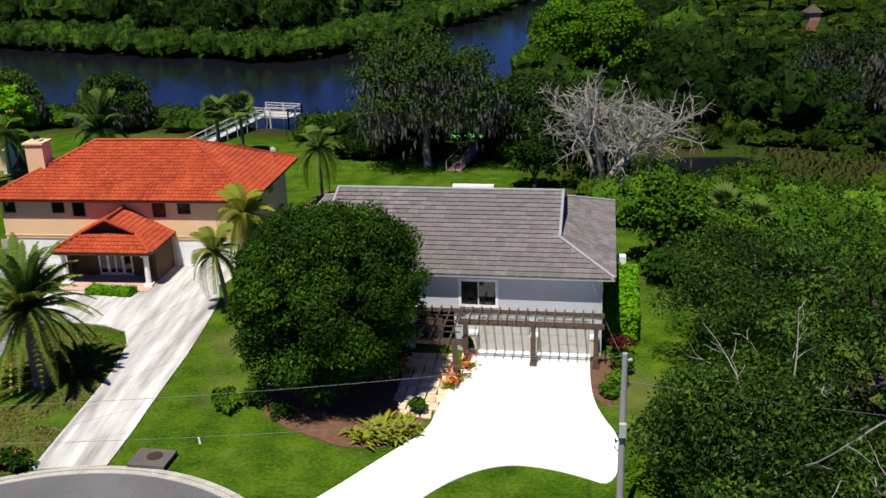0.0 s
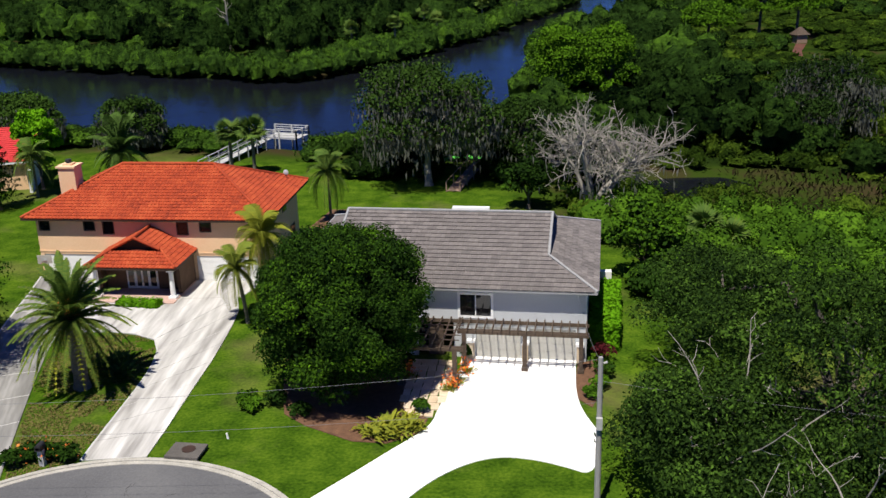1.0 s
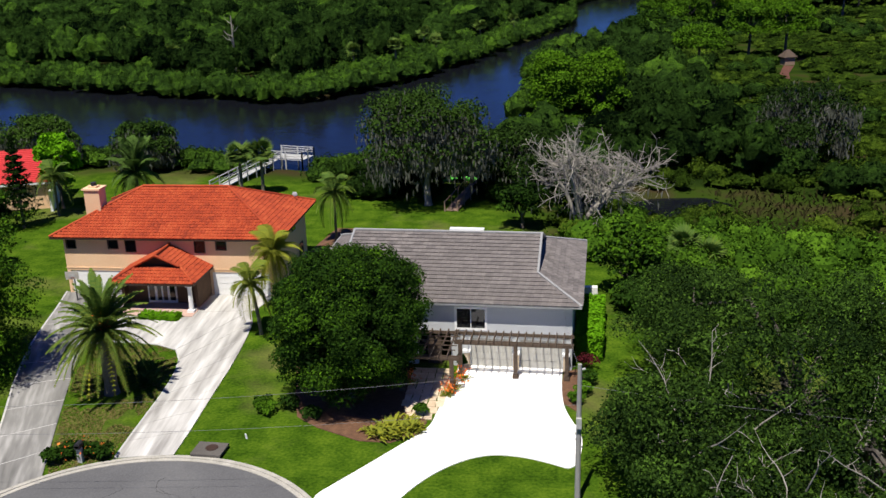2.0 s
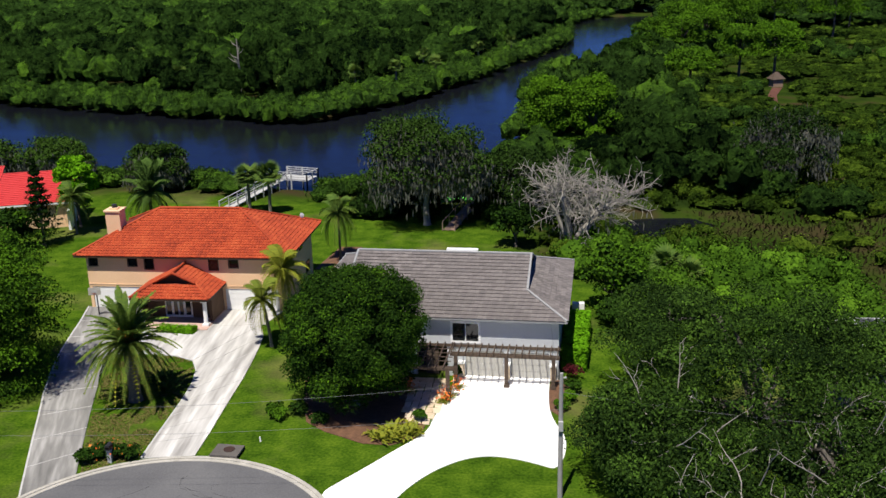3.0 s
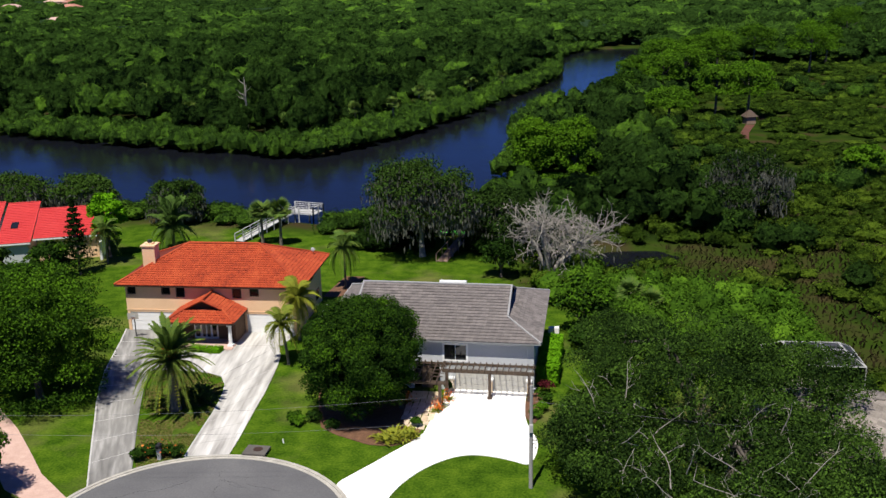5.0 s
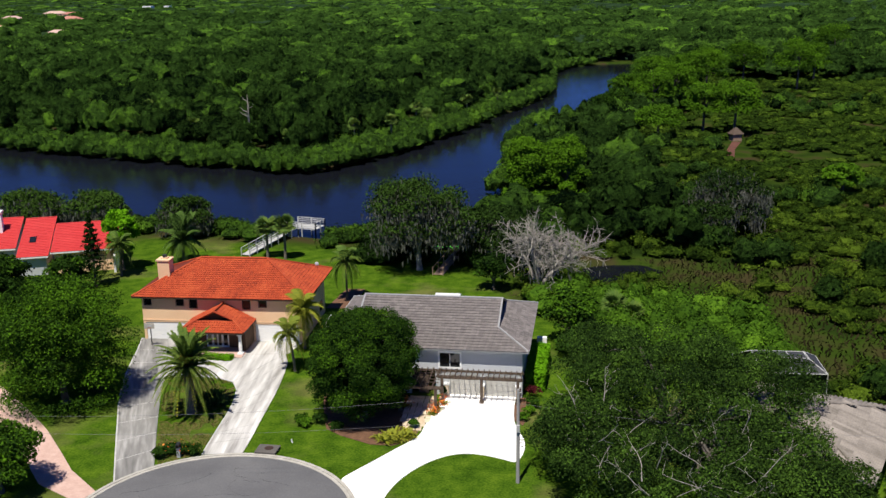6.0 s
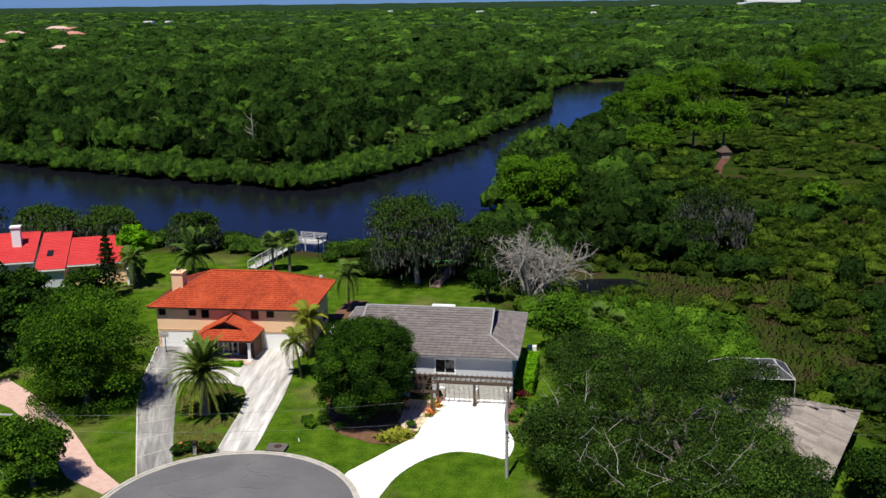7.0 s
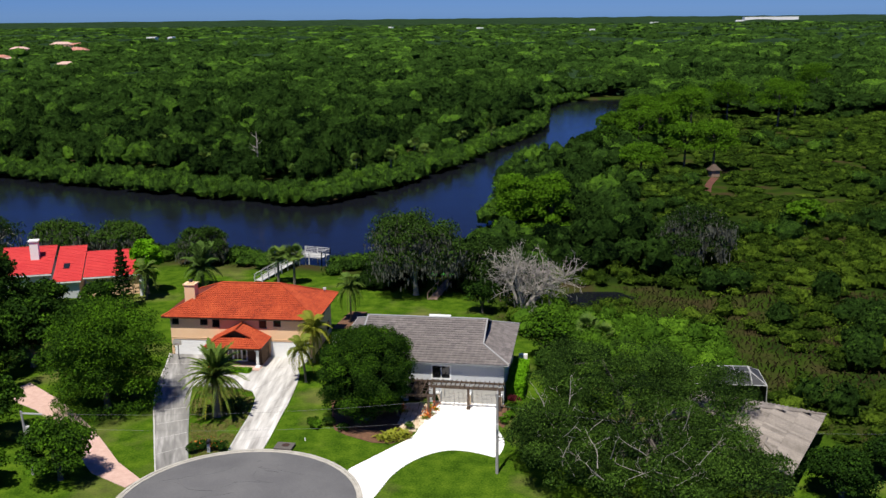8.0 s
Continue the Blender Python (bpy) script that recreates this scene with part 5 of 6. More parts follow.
tagged(part("mulch_bed", Shape().slab([(-18.9, -5.4), (-18.2, -7.6), (-16.6, -8.9), (-13.6, -10.4), (-11.6, -10.5), (-9.9, -9.2), (-9.7, -7.6), (-11.4, -5.6), (-12.0, 0.6), (-20.6, 1.4)], -0.05, 0.045), MULCH), "brown bark mulch bed round the round tree", "mulch bed", kind="structure")
tagged(part("mulch_bed", Shape().slab([(-1.4, -4.2), (-0.3, -5.6), (0.4, -3.0), (0.3, 1.0), (-1.1, 0.2)], -0.05, 0.045), MULCH), "narrow mulch bed beside the garage", "mulch bed", kind="structure")
tagged(part("mulch_bed", Shape().slab([(-26, 26), (-23, 26), (-22.5, 34), (-25, 34)], -0.05, 0.045), MULCH), "mulch strip behind the tiled house", "mulch bed", kind="structure")
tagged(part("dirt_path", Shape().slab([(45.9, 157.5), (48.1, 157.5), (44.6, 146), (42.8, 136), (41.2, 136), (42.8, 146)], -0.05, 0.05), surface("red_dirt", [(0.07, 0.028, 0.018), (0.13, 0.052, 0.035)], 0.6, 0.95, 0.3)), "short red dirt path to the hut", "path", kind="structure")


def spiky(x, y, r, n, seed, label, tone, name="bromeliad", group=""):
    rng = np.random.default_rng(seed)
    a, t = rng.uniform(0, 6.28, n), rng.uniform(0.25, 1.1, n)
    L = r * rng.uniform(0.7, 1.2, n)
    d = np.stack([np.cos(a) * np.cos(t), np.sin(a) * np.cos(t), np.sin(t)], 1)
    s = np.stack([-np.sin(a), np.cos(a), 0 * a], 1) * (0.09 * r)
    base = np.stack([rng.normal(0, 0.25 * r, n), rng.normal(0, 0.25 * r, n), np.zeros(n)], 1)
    tip = base + d * L[:, None] + np.array([0, 0, -0.15 * r])
    mid = base + d * L[:, None] * 0.55 + np.array([0, 0, 0.08 * r])
    ob = new(name, quads(name, np.stack([base, mid - s, tip, mid + s], 1), PALM, np.clip(tone + rng.normal(0, 0.06, n), 0, 1)))
    ob.matrix_basis = pose(x, y, 0.04)
    return tagged(ob, label, "plant", group)


k = 0
for x, y, r in ((-12.2, -9.9, 1.0), (-11.3, -9.5, 1.1), (-10.6, -8.9, 0.95), (-12.0, -8.8, 1.0), (-10.9, -8.0, 0.8), (-12.8, -9.4, 0.8), (-10.2, -9.0, 0.7)):
    k += 1
    spiky(x, y, r, 60, 40 + k, "yellow-green strap-leaved plant in the mulch bed", 0.85, group="strap-leaved plants")
for x, y in ((-8.5, -3.2), (-11.5, -2.4), (-8.1, -1.6), (-8.8, -3.9)):
    k += 1
    spiky(x, y, 0.6, 40, 60 + k, "orange and green croton beside the entry path", 0.8, "croton", "crotons")
    rngf = np.random.default_rng(k)
    pos = rngf.normal(0, 0.28, (70, 3)) + np.array([0, 0, 0.55])
    fl = new("blossoms", quads("blossoms", leaf_cards(rngf, pos, np.array([[0, 0, 1.0]] * 70), 0.09), FLOWER, 0.5))
    fl.matrix_basis = pose(x, y, 0.05)
    tagged(fl, "orange-red leaves and blooms over the croton", "flowers", "blooms", "stuff")
for i, (x, y, w, h, tn) in enumerate(((-20.3, -7.2, 1.6, 0.8, 0.8), (-20.9, -6.2, 1.2, 0.7, 0.65), (0.2, -3.2, 1.2, 0.9, 0.9), (-0.4, -4.4, 1.1, 0.7, 0.75), (0.4, -1.6, 1.3, 1.1, 0.55), (-10.2, -6.9, 1.0, 0.8, 0.6), (-12.4, -1.2, 1.6, 1.4, 0.3), (-8.3, 0.1, 0.8, 1.4, 0.45), (-17.2, -7.6, 1.6, 0.7, 0.35), (-19.0, -6.6, 1.5, 0.9, 0.3))):
    shrub(x, y, w, h, 100 + i, "low leafy shrub in the mulch bed", tn, 420, 0.11, group="bed shrubs")
shrub(0.55, 0.8, 1.3, 1.2, 140, "dark red-leaved shrub at the house corner", 0.5, 300, 0.11, material=foliage("maroon_leaves", (0.03, 0.006, 0.008), (0.07, 0.012, 0.016), (0.13, 0.03, 0.03)))
for i, x in enumerate((-31.4, -30.7, -30.0, -29.1, -28.5)):
    shrub(x, -13.7 + 0.12 * (i % 2) + (-0.7 if i == 0 else 0), 1.3, 1.0, 120 + i, "dark green shrub with red blooms by the mailbox", 0.42, 420, 0.11, group="mailbox shrubs")
    rngf = np.random.default_rng(300 + i)
    pos = rngf.normal(0, 0.3, (10, 3)) + np.array([0, 0, 0.75])
    fl = new("blossoms", quads("blossoms", leaf_cards(rngf, pos, np.array([[0, 0, 1.0]] * 10), 0.09), FLOWER, 0.5))
    fl.matrix_basis = pose(x, -13.75, 0)
    tagged(fl, "red blooms on the mailbox shrubs", "flowers", "blooms", "stuff")


def hedge(x0, x1, y0, y1, h, seed, label, tone=0.55, n=4200):
    rng = np.random.default_rng(seed)
    p = rng.uniform(0, 1, (n, 3)) * np.array([x1 - x0, y1 - y0, h])
    face = rng.integers(0, 5, n)
    d = np.zeros((n, 3))
    for f, ax, val, sg in ((0, 0, 0, -1), (1, 0, x1 - x0, 1), (2, 1, 0, -1), (3, 2, h, 1), (4, 2, h, 1)):
        m = face == f
        p[m, ax] = val
        d[m, ax] = sg
    p += rng.normal(0, 0.06, (n, 3))
    ob = new("hedge", quads("hedge", leaf_cards(rng, p, d + np.array([0, 0, 0.4]), 0.13, 0.6, 0.5), HEDGELEAF, np.clip(tone + rng.normal(0, 0.08, n), 0, 1)))
    ob.matrix_basis = pose(x0, y0, 0, 0, 0, -5)
    return tagged(ob, label, "hedge", "clipped hedges")


hedge(-0.3, 1.5, 2.3, 6.1, 1.9, 21, "clipped bright green hedge beside the grey house")
hedge(-0.1, 1.7, 6.6, 10.6, 1.9, 22, "clipped bright green hedge beside the grey house")
hedge(-35.6, -32.4, 8.0, 9.0, 0.45, 23, "low green border before the portico", 0.4, 1200)
tagged(part("bench", Shape().box(0.6, 15.7, 0.0, 1.7, 16.3, 0.6), WHITE), "white utility box beside the grey house", "box")

# ---- trees about the houses ----


def round_tree(x, y, h, r, seed, label):
    """A close-leaved tree with a full round head down to the grass, built of leaf masses over its whole surface."""
    rng = np.random.default_rng(seed)
    ob = thing("tree", pose(x, y, 0), label, "tree")
    n = 150
    z = 1 - 1.9 * (np.arange(n) + 0.5) / n
    a = np.arange(n) * 2.39996 + rng.normal(0, 0.25, n)
    flat = np.sqrt(1 - z ** 2)
    d = np.stack([np.cos(a) * flat, np.sin(a) * flat, z], 1)
    half = h * 0.5
    swell = rng.uniform(0.66, 0.90, n) + 0.04 * np.sin(3 * a + 2 * z)
    c = d * swell[:, None] * np.array([r, r, half]) + np.array([0, 0, half])
    c[:, :2] *= np.where(z < -0.2, 1 + 0.12 * (-0.2 - z), 1)[:, None]
    rr = rng.uniform(0.75, 1.45, n)
    s = Shape()
    limbs(rng, s, (0, 0, 0), (0, 0, 2.2), [tuple(q * np.array([0.8, 0.8, 0.95])) for q in c[rng.choice(100, 12, replace=False)]], 0.28)
    part("trunk", s, BARK, ob)
    m = 120000
    lv = crown(rng, c, rr, m, 0.085, 0.85, 0.55)
    tone = 0.47 + mass_tone(rng, 0.12) + rng.normal(0, 0.13, m)
    # inner leaves close the gaps; their low tone paints in shade within the crown
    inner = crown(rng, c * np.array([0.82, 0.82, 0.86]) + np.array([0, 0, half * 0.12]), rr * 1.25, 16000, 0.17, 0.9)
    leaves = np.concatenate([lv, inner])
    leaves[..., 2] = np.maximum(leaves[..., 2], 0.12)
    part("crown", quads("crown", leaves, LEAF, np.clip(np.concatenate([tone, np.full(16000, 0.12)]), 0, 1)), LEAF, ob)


round_tree(-15.2, -4.7, 11.0, 5.35, 1, "dense dark green round-headed tree in the front lawn")
broadleaf(-45.2, -3.9, 13.0, 8.0, 7.4, -0.6, 2, "broad green oak shading the drive", 0.64, 80000, 0.115, 130, 0.2, 0.35)
broadleaf(-60.5, 8.0, 9.5, 5.5, 5.5, 1.0, 3, "dark green oak beside the paved drive", 0.4, 12000, 0.22, 80, 0.24, 0.35)
broadleaf(-69.0, 12.0, 14.5, 6.5, 6.5, 1.0, 4, "tall dark oak at the edge of the lawn", 0.33, 12000, 0.24, 80, 0.24, 0.35)
broadleaf(-41.9, -21.2, 6.2, 4.4, 4.0, 0.5, 5, "leafy green tree over the paved drive", 0.58, 12000, 0.14, 70, 0.24, 0.22)
broadleaf(-53.2, -13.6, 7.2, 4.5, 4.5, 0.6, 6, "olive green broadleaf tree by the pole", 0.52, 9000, 0.17, 60, 0.25, 0.22)
broadleaf(-61.5, 1.0, 9.0, 4.5, 5.0, 0.8, 7, "dark green tree beside the paved drive", 0.36, 8000, 0.2, 60, 0.25, 0.25)
broadleaf(-48.8, -24.0, 5.4, 3.4, 3.4, 0.4, 8, "yellow-green leafy tree near the road", 0.6, 3600, 0.2, 50, 0.26, 0.2)
broadleaf(-60.0, -16.0, 9.5, 6.0, 6.0, 1.0, 9, "dark green tree beyond the paved drive", 0.38, 5000, 0.26, 60, 0.25, 0.25)


broadleaf(-67.0, 22.0, 7.5, 5.2, 5.0, 0.5, 37, "dark tree before the red-roofed house", 0.34, 6000, 0.22, 60, 0.25, 0.25)
broadleaf(-77.0, 24.0, 9.0, 6.0, 5.5, 0.5, 38, "dark tree before the red-roofed house", 0.3, 6000, 0.24, 60, 0.25, 0.25)
broadleaf(-62.0, 30.5, 5.0, 3.4, 3.0, 0.4, 39, "leafy green tree beside the red-roofed house", 0.42, 3600, 0.2, 40, 0.28, 0.2)
broadleaf(-57.5, 18.0, 6.5, 4.4, 4.2, 0.3, 401, "leafy green tree between the two tiled houses", 0.4, 8000, 0.19, 60, 0.25, 0.2)
broadleaf(-53.5, 13.0, 4.6, 2.8, 2.8, 0.2, 402, "small dark green tree by the drive", 0.36, 5000, 0.16, 40, 0.27, 0.16)
shrub(5.8, 8.6, 3.6, 2.4, 150, "dark green bushy shrub at the lawn's edge", 0.4, 1600, 0.17)
shrub(4.6, 12.2, 3.4, 3.0, 151, "dark green bushy shrub at the lawn's edge", 0.4, 1600, 0.17)


def oak():
    """The spreading live oak with bare grey limbs showing through its crown."""
    rng = np.random.default_rng(31)
    ob = thing("tree", pose(11.8, -11.0, 0), "spreading live oak with bare grey limbs among dark green leaves", "tree")
    C, Rr = [], []
    for cx, cy, rx, ry, lo, hi, n in ((0.0, 1.0, 9.2, 8.0, 2.2, 10.6, 86), (0.5, -1.5, 7.5, 6.0, 3.0, 8.6, 46), (7.6, 1.0, 5.4, 6.0, 2.0, 8.8, 56), (8.4, -5.5, 4.4, 4.5, 0.8, 6.5, 40), (-6.5, -4.5, 5.2, 5.0, 1.2, 6.8, 42), (2.0, -7.5, 8.0, 4.5, 1.0, 6.4, 46), (-8.4, -2.2, 2.6, 3.4, 0.6, 5.0, 36), (-5.5, -9.0, 5.2, 4.0, 0.8, 5.0, 34), (3.0, -11.5, 7.0, 4.0, 0.8, 5.2, 44), (10.0, -9.5, 4.4, 4.0, 0.8, 5.0, 30), (-4.6, 10.5, 4.6, 5.0, 1.6, 7.6, 46)):
        c, r = clumps(rng, rx * 0.86, ry * 0.86, lo, hi, n, 1.45)
        C.append(c + np.array([cx, cy, 0]))
        Rr.append(r)
    C, Rr = np.concatenate(C), np.concatenate(Rr)
    s = Shape()
    limbs(rng, s, (0, 0, 0), (0.2, 0.4, 2.4), [tuple(q) for q in C[rng.choice(len(C), 16, replace=False)]], 0.5, 0.6)
    part("trunk", s, BARK, ob)
    for i in range(76):
        bare = Shape()
        a = rng.uniform(0, 6.28)
        p = Vector((rng.uniform(-8, 6), rng.uniform(-13, 1), 0.0))
        p.z = rng.uniform(3.0, 4.6) if p.y < -7 else rng.uniform(3.4, 6.6)
        way = Vector((math.cos(a), math.sin(a) * 0.6, rng.uniform(0.4, 1.3))).normalized()
        pts = [p]
        big = i % 3 == 0
        span = rng.uniform(0.55, 0.85) if big else rng.uniform(0.3, 0.45)
        for j in range(6):
            way = (way + Vector(rng.normal(0, 0.13, 3))).normalized()
            pts.append(pts[-1] + way * span)
            if j > 1 and rng.random() < 0.7:
                tw = (way + Vector(rng.normal(0, 0.8, 3))).normalized()
                bare.tube([pts[-1], pts[-1] + tw * 0.4, pts[-1] + tw * 0.7 + Vector(rng.normal(0, 0.15, 3))], [0.022, 0.016, 0.009], 4)
        bare.tube(pts, [(0.05 if big else 0.028) * (1 - 0.12 * j) for j in range(7)], 5)
        part("bare_limb", bare, PALEBARK, ob, "bare pale grey limb")
    n = 185000
    lv = crown(rng, C, Rr, n, 0.105, 0.72, 0.5)
    part("crown", quads("crown", lv, OAKLEAF, np.clip(0.45 + mass_tone(rng, 0.2) + rng.normal(0, 0.2, n), 0, 1)), OAKLEAF, ob)


oak()
broadleaf(31.0, -18.0, 4.6, 4.0, 3.2, 0.4, 33, "dark green tree before the tan-roofed house", 0.3, 9000, 0.14, 50, 0.26, 0.2)
broadleaf(36.5, -13.5, 4.0, 3.4, 3.0, 0.4, 34, "dark leafy tree beside the tan-roofed house", 0.25, 8000, 0.14, 50, 0.26, 0.2)
palm(-31.9, -5.1, 4.6, "stout date palm with a full head of arching grey-green fronds", 50, 96, 3.95, 0.40, 0.55, 0.60, 0.42, 0.54, old=8, low=-9)
seed_heads(-31.9, -5.1, 5.3, "orange seed stalks at the heart of the date palm")
palm(-24.6, 5.6, 4.2, "slender feather palm leaning beside the drive", 51, 18, 2.25, 0.75, 0.95, 0.75, 0.13, 0.7, (-0.5, 0.0))
palm(-25.2, 12.2, 4.6, "yellowing feather palm at the corner of the peach house", 52, 24, 2.6, 0.8, 0.95, 0.7, 0.14, 0.82, old=4)
palm(-24.0, 29.5, 5.2, "slim feather palm behind the tiled house", 53, 20, 2.6, 0.8, 0.9, 0.7, 0.12, 0.5)
palm(-51.5, 44.5, 3.4, "clump of tall dark green feather palms", 54, 34, 3.8, 1.0, 0.7, 0.9, 0.2, 0.35)
palm(-58.2, 38.0, 4.6, "slim green feather palm beside the red roofs", 55, 18, 2.6, 0.8, 0.9, 0.6, 0.12, 0.5)
sabal(-40.0, 48.3, 5.0, "cabbage palm by the dock ramp", 56, 1.5, 0.5, "cabbage palms")
sabal(-37.2, 47.9, 5.2, "cabbage palm by the dock ramp", 57, 1.5, 0.5, "cabbage palms")
sabal(9.5, 22.0, 2.6, "low cabbage palm in the scrub", 58, 1.5, 0.45, "cabbage palms")
sabal(11.5, 20.5, 2.0, "low cabbage palm in the scrub", 59, 1.5, 0.48, "cabbage palms")
spiky(-31.0, -2.2, 1.4, 70, 71, "low dark green cycad under the date palm", 0.2, "cycad")
spiky(-30.3, -3.4, 1.2, 60, 72, "low dark green cycad under the date palm", 0.25, "cycad")
broadleaf(-59.2, 41.0, 9.2, 2.9, 2.9, 1.5, 60, "bright lime green tree beside the red roofs", 0.6, 6000, 0.2, 45, 0.3, 0.16, leaf=HEDGELEAF)
broadleaf(-48.5, 5.5, 2.6, 1.4, 1.4, 0.1, 61, "rounded dark green bush by the garage", 0.25, 1200, 0.13, 20, 0.35, 0.1)


def conifer(x, y, h, r, label, seed):
    rng = np.random.default_rng(seed)
    ob = thing("tree", pose(x, y, 0), label, "tree")
    part("trunk", Shape().tube([(0, 0, -0.1), (0, 0, h)], [0.2, 0.03], 7), BARK, ob)
    n = 4200
    t = rng.uniform(0.06, 1, n) ** 0.8
    tier = np.floor(t * 15) / 15
    a = rng.uniform(0, 6.28, n)
    f = rng.uniform(0.15, 1, n) ** 0.6
    R = r * (1 - tier) * f * (0.85 + 0.3 * np.cos(a * 5 + tier * 40))
    p = np.stack([np.cos(a) * R, np.sin(a) * R, tier * h + 0.25 * f - 0.1 + rng.normal(0, 0.1, n)], 1)
    d = np.stack([np.cos(a), np.sin(a), 0.7 + 0 * a], 1)
    part("crown", quads("crown", leaf_cards(rng, p, d, 0.2, 0.35), LEAF, np.clip(0.12 + rng.normal(0, 0.04, n), 0, 1)), LEAF, ob)


conifer(-59.6, 33.0, 10.6, 2.8, "narrow dark conifer before the red roofs", 62)


def mossy_oak(x, y, h, rx, ry, low, seed, label, tone, moss=0.35, leaves=7000, fork=0.3):
    """An oak by the water, its crown mixed with hanging grey moss."""
    rng = np.random.default_rng(seed)
    ob = thing("tree", pose(x, y, 0), label, "tree")
    c, r = clumps(rng, rx * 0.8, ry * 0.8, low, h - 0.8, 80, 0.22 * rx)
    s = Shape()
    limbs(rng, s, (0, 0, 0), (0.1, 0, fork * h), [tuple(q) for q in c[rng.choice(80, 10, replace=False)]], 0.4, 0.5)
    part("trunk", s, PALEBARK, ob)
    n = int(leaves * (1 - moss))
    part("crown", quads("crown", crown(rng, c, r, n, 0.19, 0.8), OAKLEAF, np.clip(tone + rng.normal(0, 0.05, n), 0, 1)), LEAF, ob)
    m = leaves - n
    k = rng.choice(80, m)
    p = c[k] + rng.normal(0, 0.7, (m, 3)) * r[k][:, None] * 0.6
    p[:, 2] -= r[k] * 0.5
    L, w = rng.uniform(0.35, 1.1, m), rng.uniform(0.06, 0.16, m)
    a = rng.uniform(0, 6.28, m)
    sd = np.stack([np.cos(a), np.sin(a), 0 * a], 1) * w[:, None]
    dn = np.array([0, 0, -1.0]) * L[:, None]
    part("hanging_moss", quads("hanging_moss", np.stack([p - sd, p + dn * 0.5 - sd * 0.8, p + dn, p + dn * 0.4 + sd], 1), GREYMOSS, np.clip(0.30 + 0.4 * moss + rng.normal(0, 0.15, m), 0, 1)), GREYMOSS, ob, "grey hanging moss")["kind"] = "stuff"


mossy_oak(-16.5, 43.5, 13.0, 9.3, 7.5, 3.2, 80, "grey-green live oak with a forked pale trunk by the river", 0.5, 0.38, 24000)
mossy_oak(-6.0, 47.5, 8.6, 6.0, 5.5, 1.0, 81, "dark oak at the water's edge", 0.34, 0.15, 8000)
mossy_oak(-83.0, 60.0, 7.8, 7.0, 5.0, 0.6, 82, "grey-green oak on the river bank", 0.6, 0.5, 18000)
mossy_oak(-72.0, 60.5, 7.6, 6.4, 5.0, 0.6, 83, "grey-green oak on the river bank", 0.62, 0.48, 18000)
mossy_oak(-57.0, 60.0, 7.2, 5.4, 4.5, 0.5, 84, "dark grey-green oak on the river bank", 0.46, 0.4, 14000)
mossy_oak(-96.0, 58.0, 9.0, 7.0, 6.0, 1.0, 85, "dark oak on the river bank", 0.25, 0.2, 4000)
mossy_oak(30.0, 65.5, 10.6, 7.6, 6.0, 1.0, 86, "dark oak draped with grey hanging moss", 0.18, 0.55, 14000)
mossy_oak(25.0, 58.0, 7.5, 5.0, 5.0, 0.5, 87, "dark scrub oak with some moss", 0.25, 0.3, 4500)
broadleaf(-2.6, 90.0, 12.0, 5.8, 5.0, -0.3, 88, "bright green pine-like tree at the river's edge", 0.97, 22000, 0.19, 60, 0.27, 0.25)
broadleaf(4.2, 90.5, 12.2, 5.6, 5.0, -0.3, 89, "bright green pine-like tree at the river's edge", 0.93, 22000, 0.19, 55, 0.27, 0.25)


def dead_tree():
    """A leafless grey tree, finely branched, hung with moss."""
    rng = np.random.default_rng(90)
    ob = thing("dead_tree", pose(0.6, 33.0, 0), "leafless grey tree with a dense tangle of fine branches", "tree")
    big, fine = Shape(), Shape()
    foot = Vector((0, 0, -0.2))
    tips = []
    for i in range(6):
        a = 2 * math.pi * i / 6 + rng.uniform(-0.3, 0.3)
        end = Vector((1.4 + 4.6 * math.cos(a), 2.6 * math.sin(a), 6.0 + rng.uniform(-1, 1.4)))
        pts = [foot.lerp(end, t) + Vector((0, 0, 1.2 * math.sin(math.pi * t))) + (Vector(rng.normal(0, 0.25, 3)) if 0 < t < 1 else Vector()) for t in (0, 0.25, 0.5, 0.75, 1)]
        big.tube(pts, [0.3, 0.24, 0.19, 0.14, 0.1], 7)
        tips += pts[2:]
    for p in tips:
        for j in range(7):
            way = Vector((rng.normal(0, 1.1), rng.normal(0, 0.9), rng.uniform(-0.15, 1.1))).normalized()
            q = [p]
            for m in range(4):
                way = (way + Vector(rng.normal(0, 0.28, 3))).normalized()
                q.append(q[-1] + way * rng.uniform(0.7, 1.05))
                for z in range(3):
                    tw = (way + Vector(rng.normal(0, 0.75, 3))).normalized()
                    e1 = q[-1] + tw * rng.uniform(0.4, 0.7)
                    e2 = e1 + (tw + Vector(rng.normal(0, 0.5, 3))).normalized() * rng.uniform(0.3, 0.7)
                    fine.tube([q[-1], e1, e2], [0.035, 0.024, 0.012], 3)
            fine.tube(q, [0.075, 0.06, 0.05, 0.04, 0.03], 4)
    part("trunk", big, PALEBARK, ob)
    part("twig_mass", fine, PALEBARK, ob, "fine pale grey leafless branches")
    m = 260
    p = rng.normal(0, 1, (m, 3)) * np.array([2.6, 2.0, 1.6]) + np.array([1.2, 0, 5.6])
    L, w = rng.uniform(0.4, 1.3, m), rng.uniform(0.05, 0.12, m)
    a = rng.uniform(0, 6.28, m)
    sd = np.stack([np.cos(a), np.sin(a), 0 * a], 1) * w[:, None]
    dn = np.array([0, 0, -1.0]) * L[:, None]
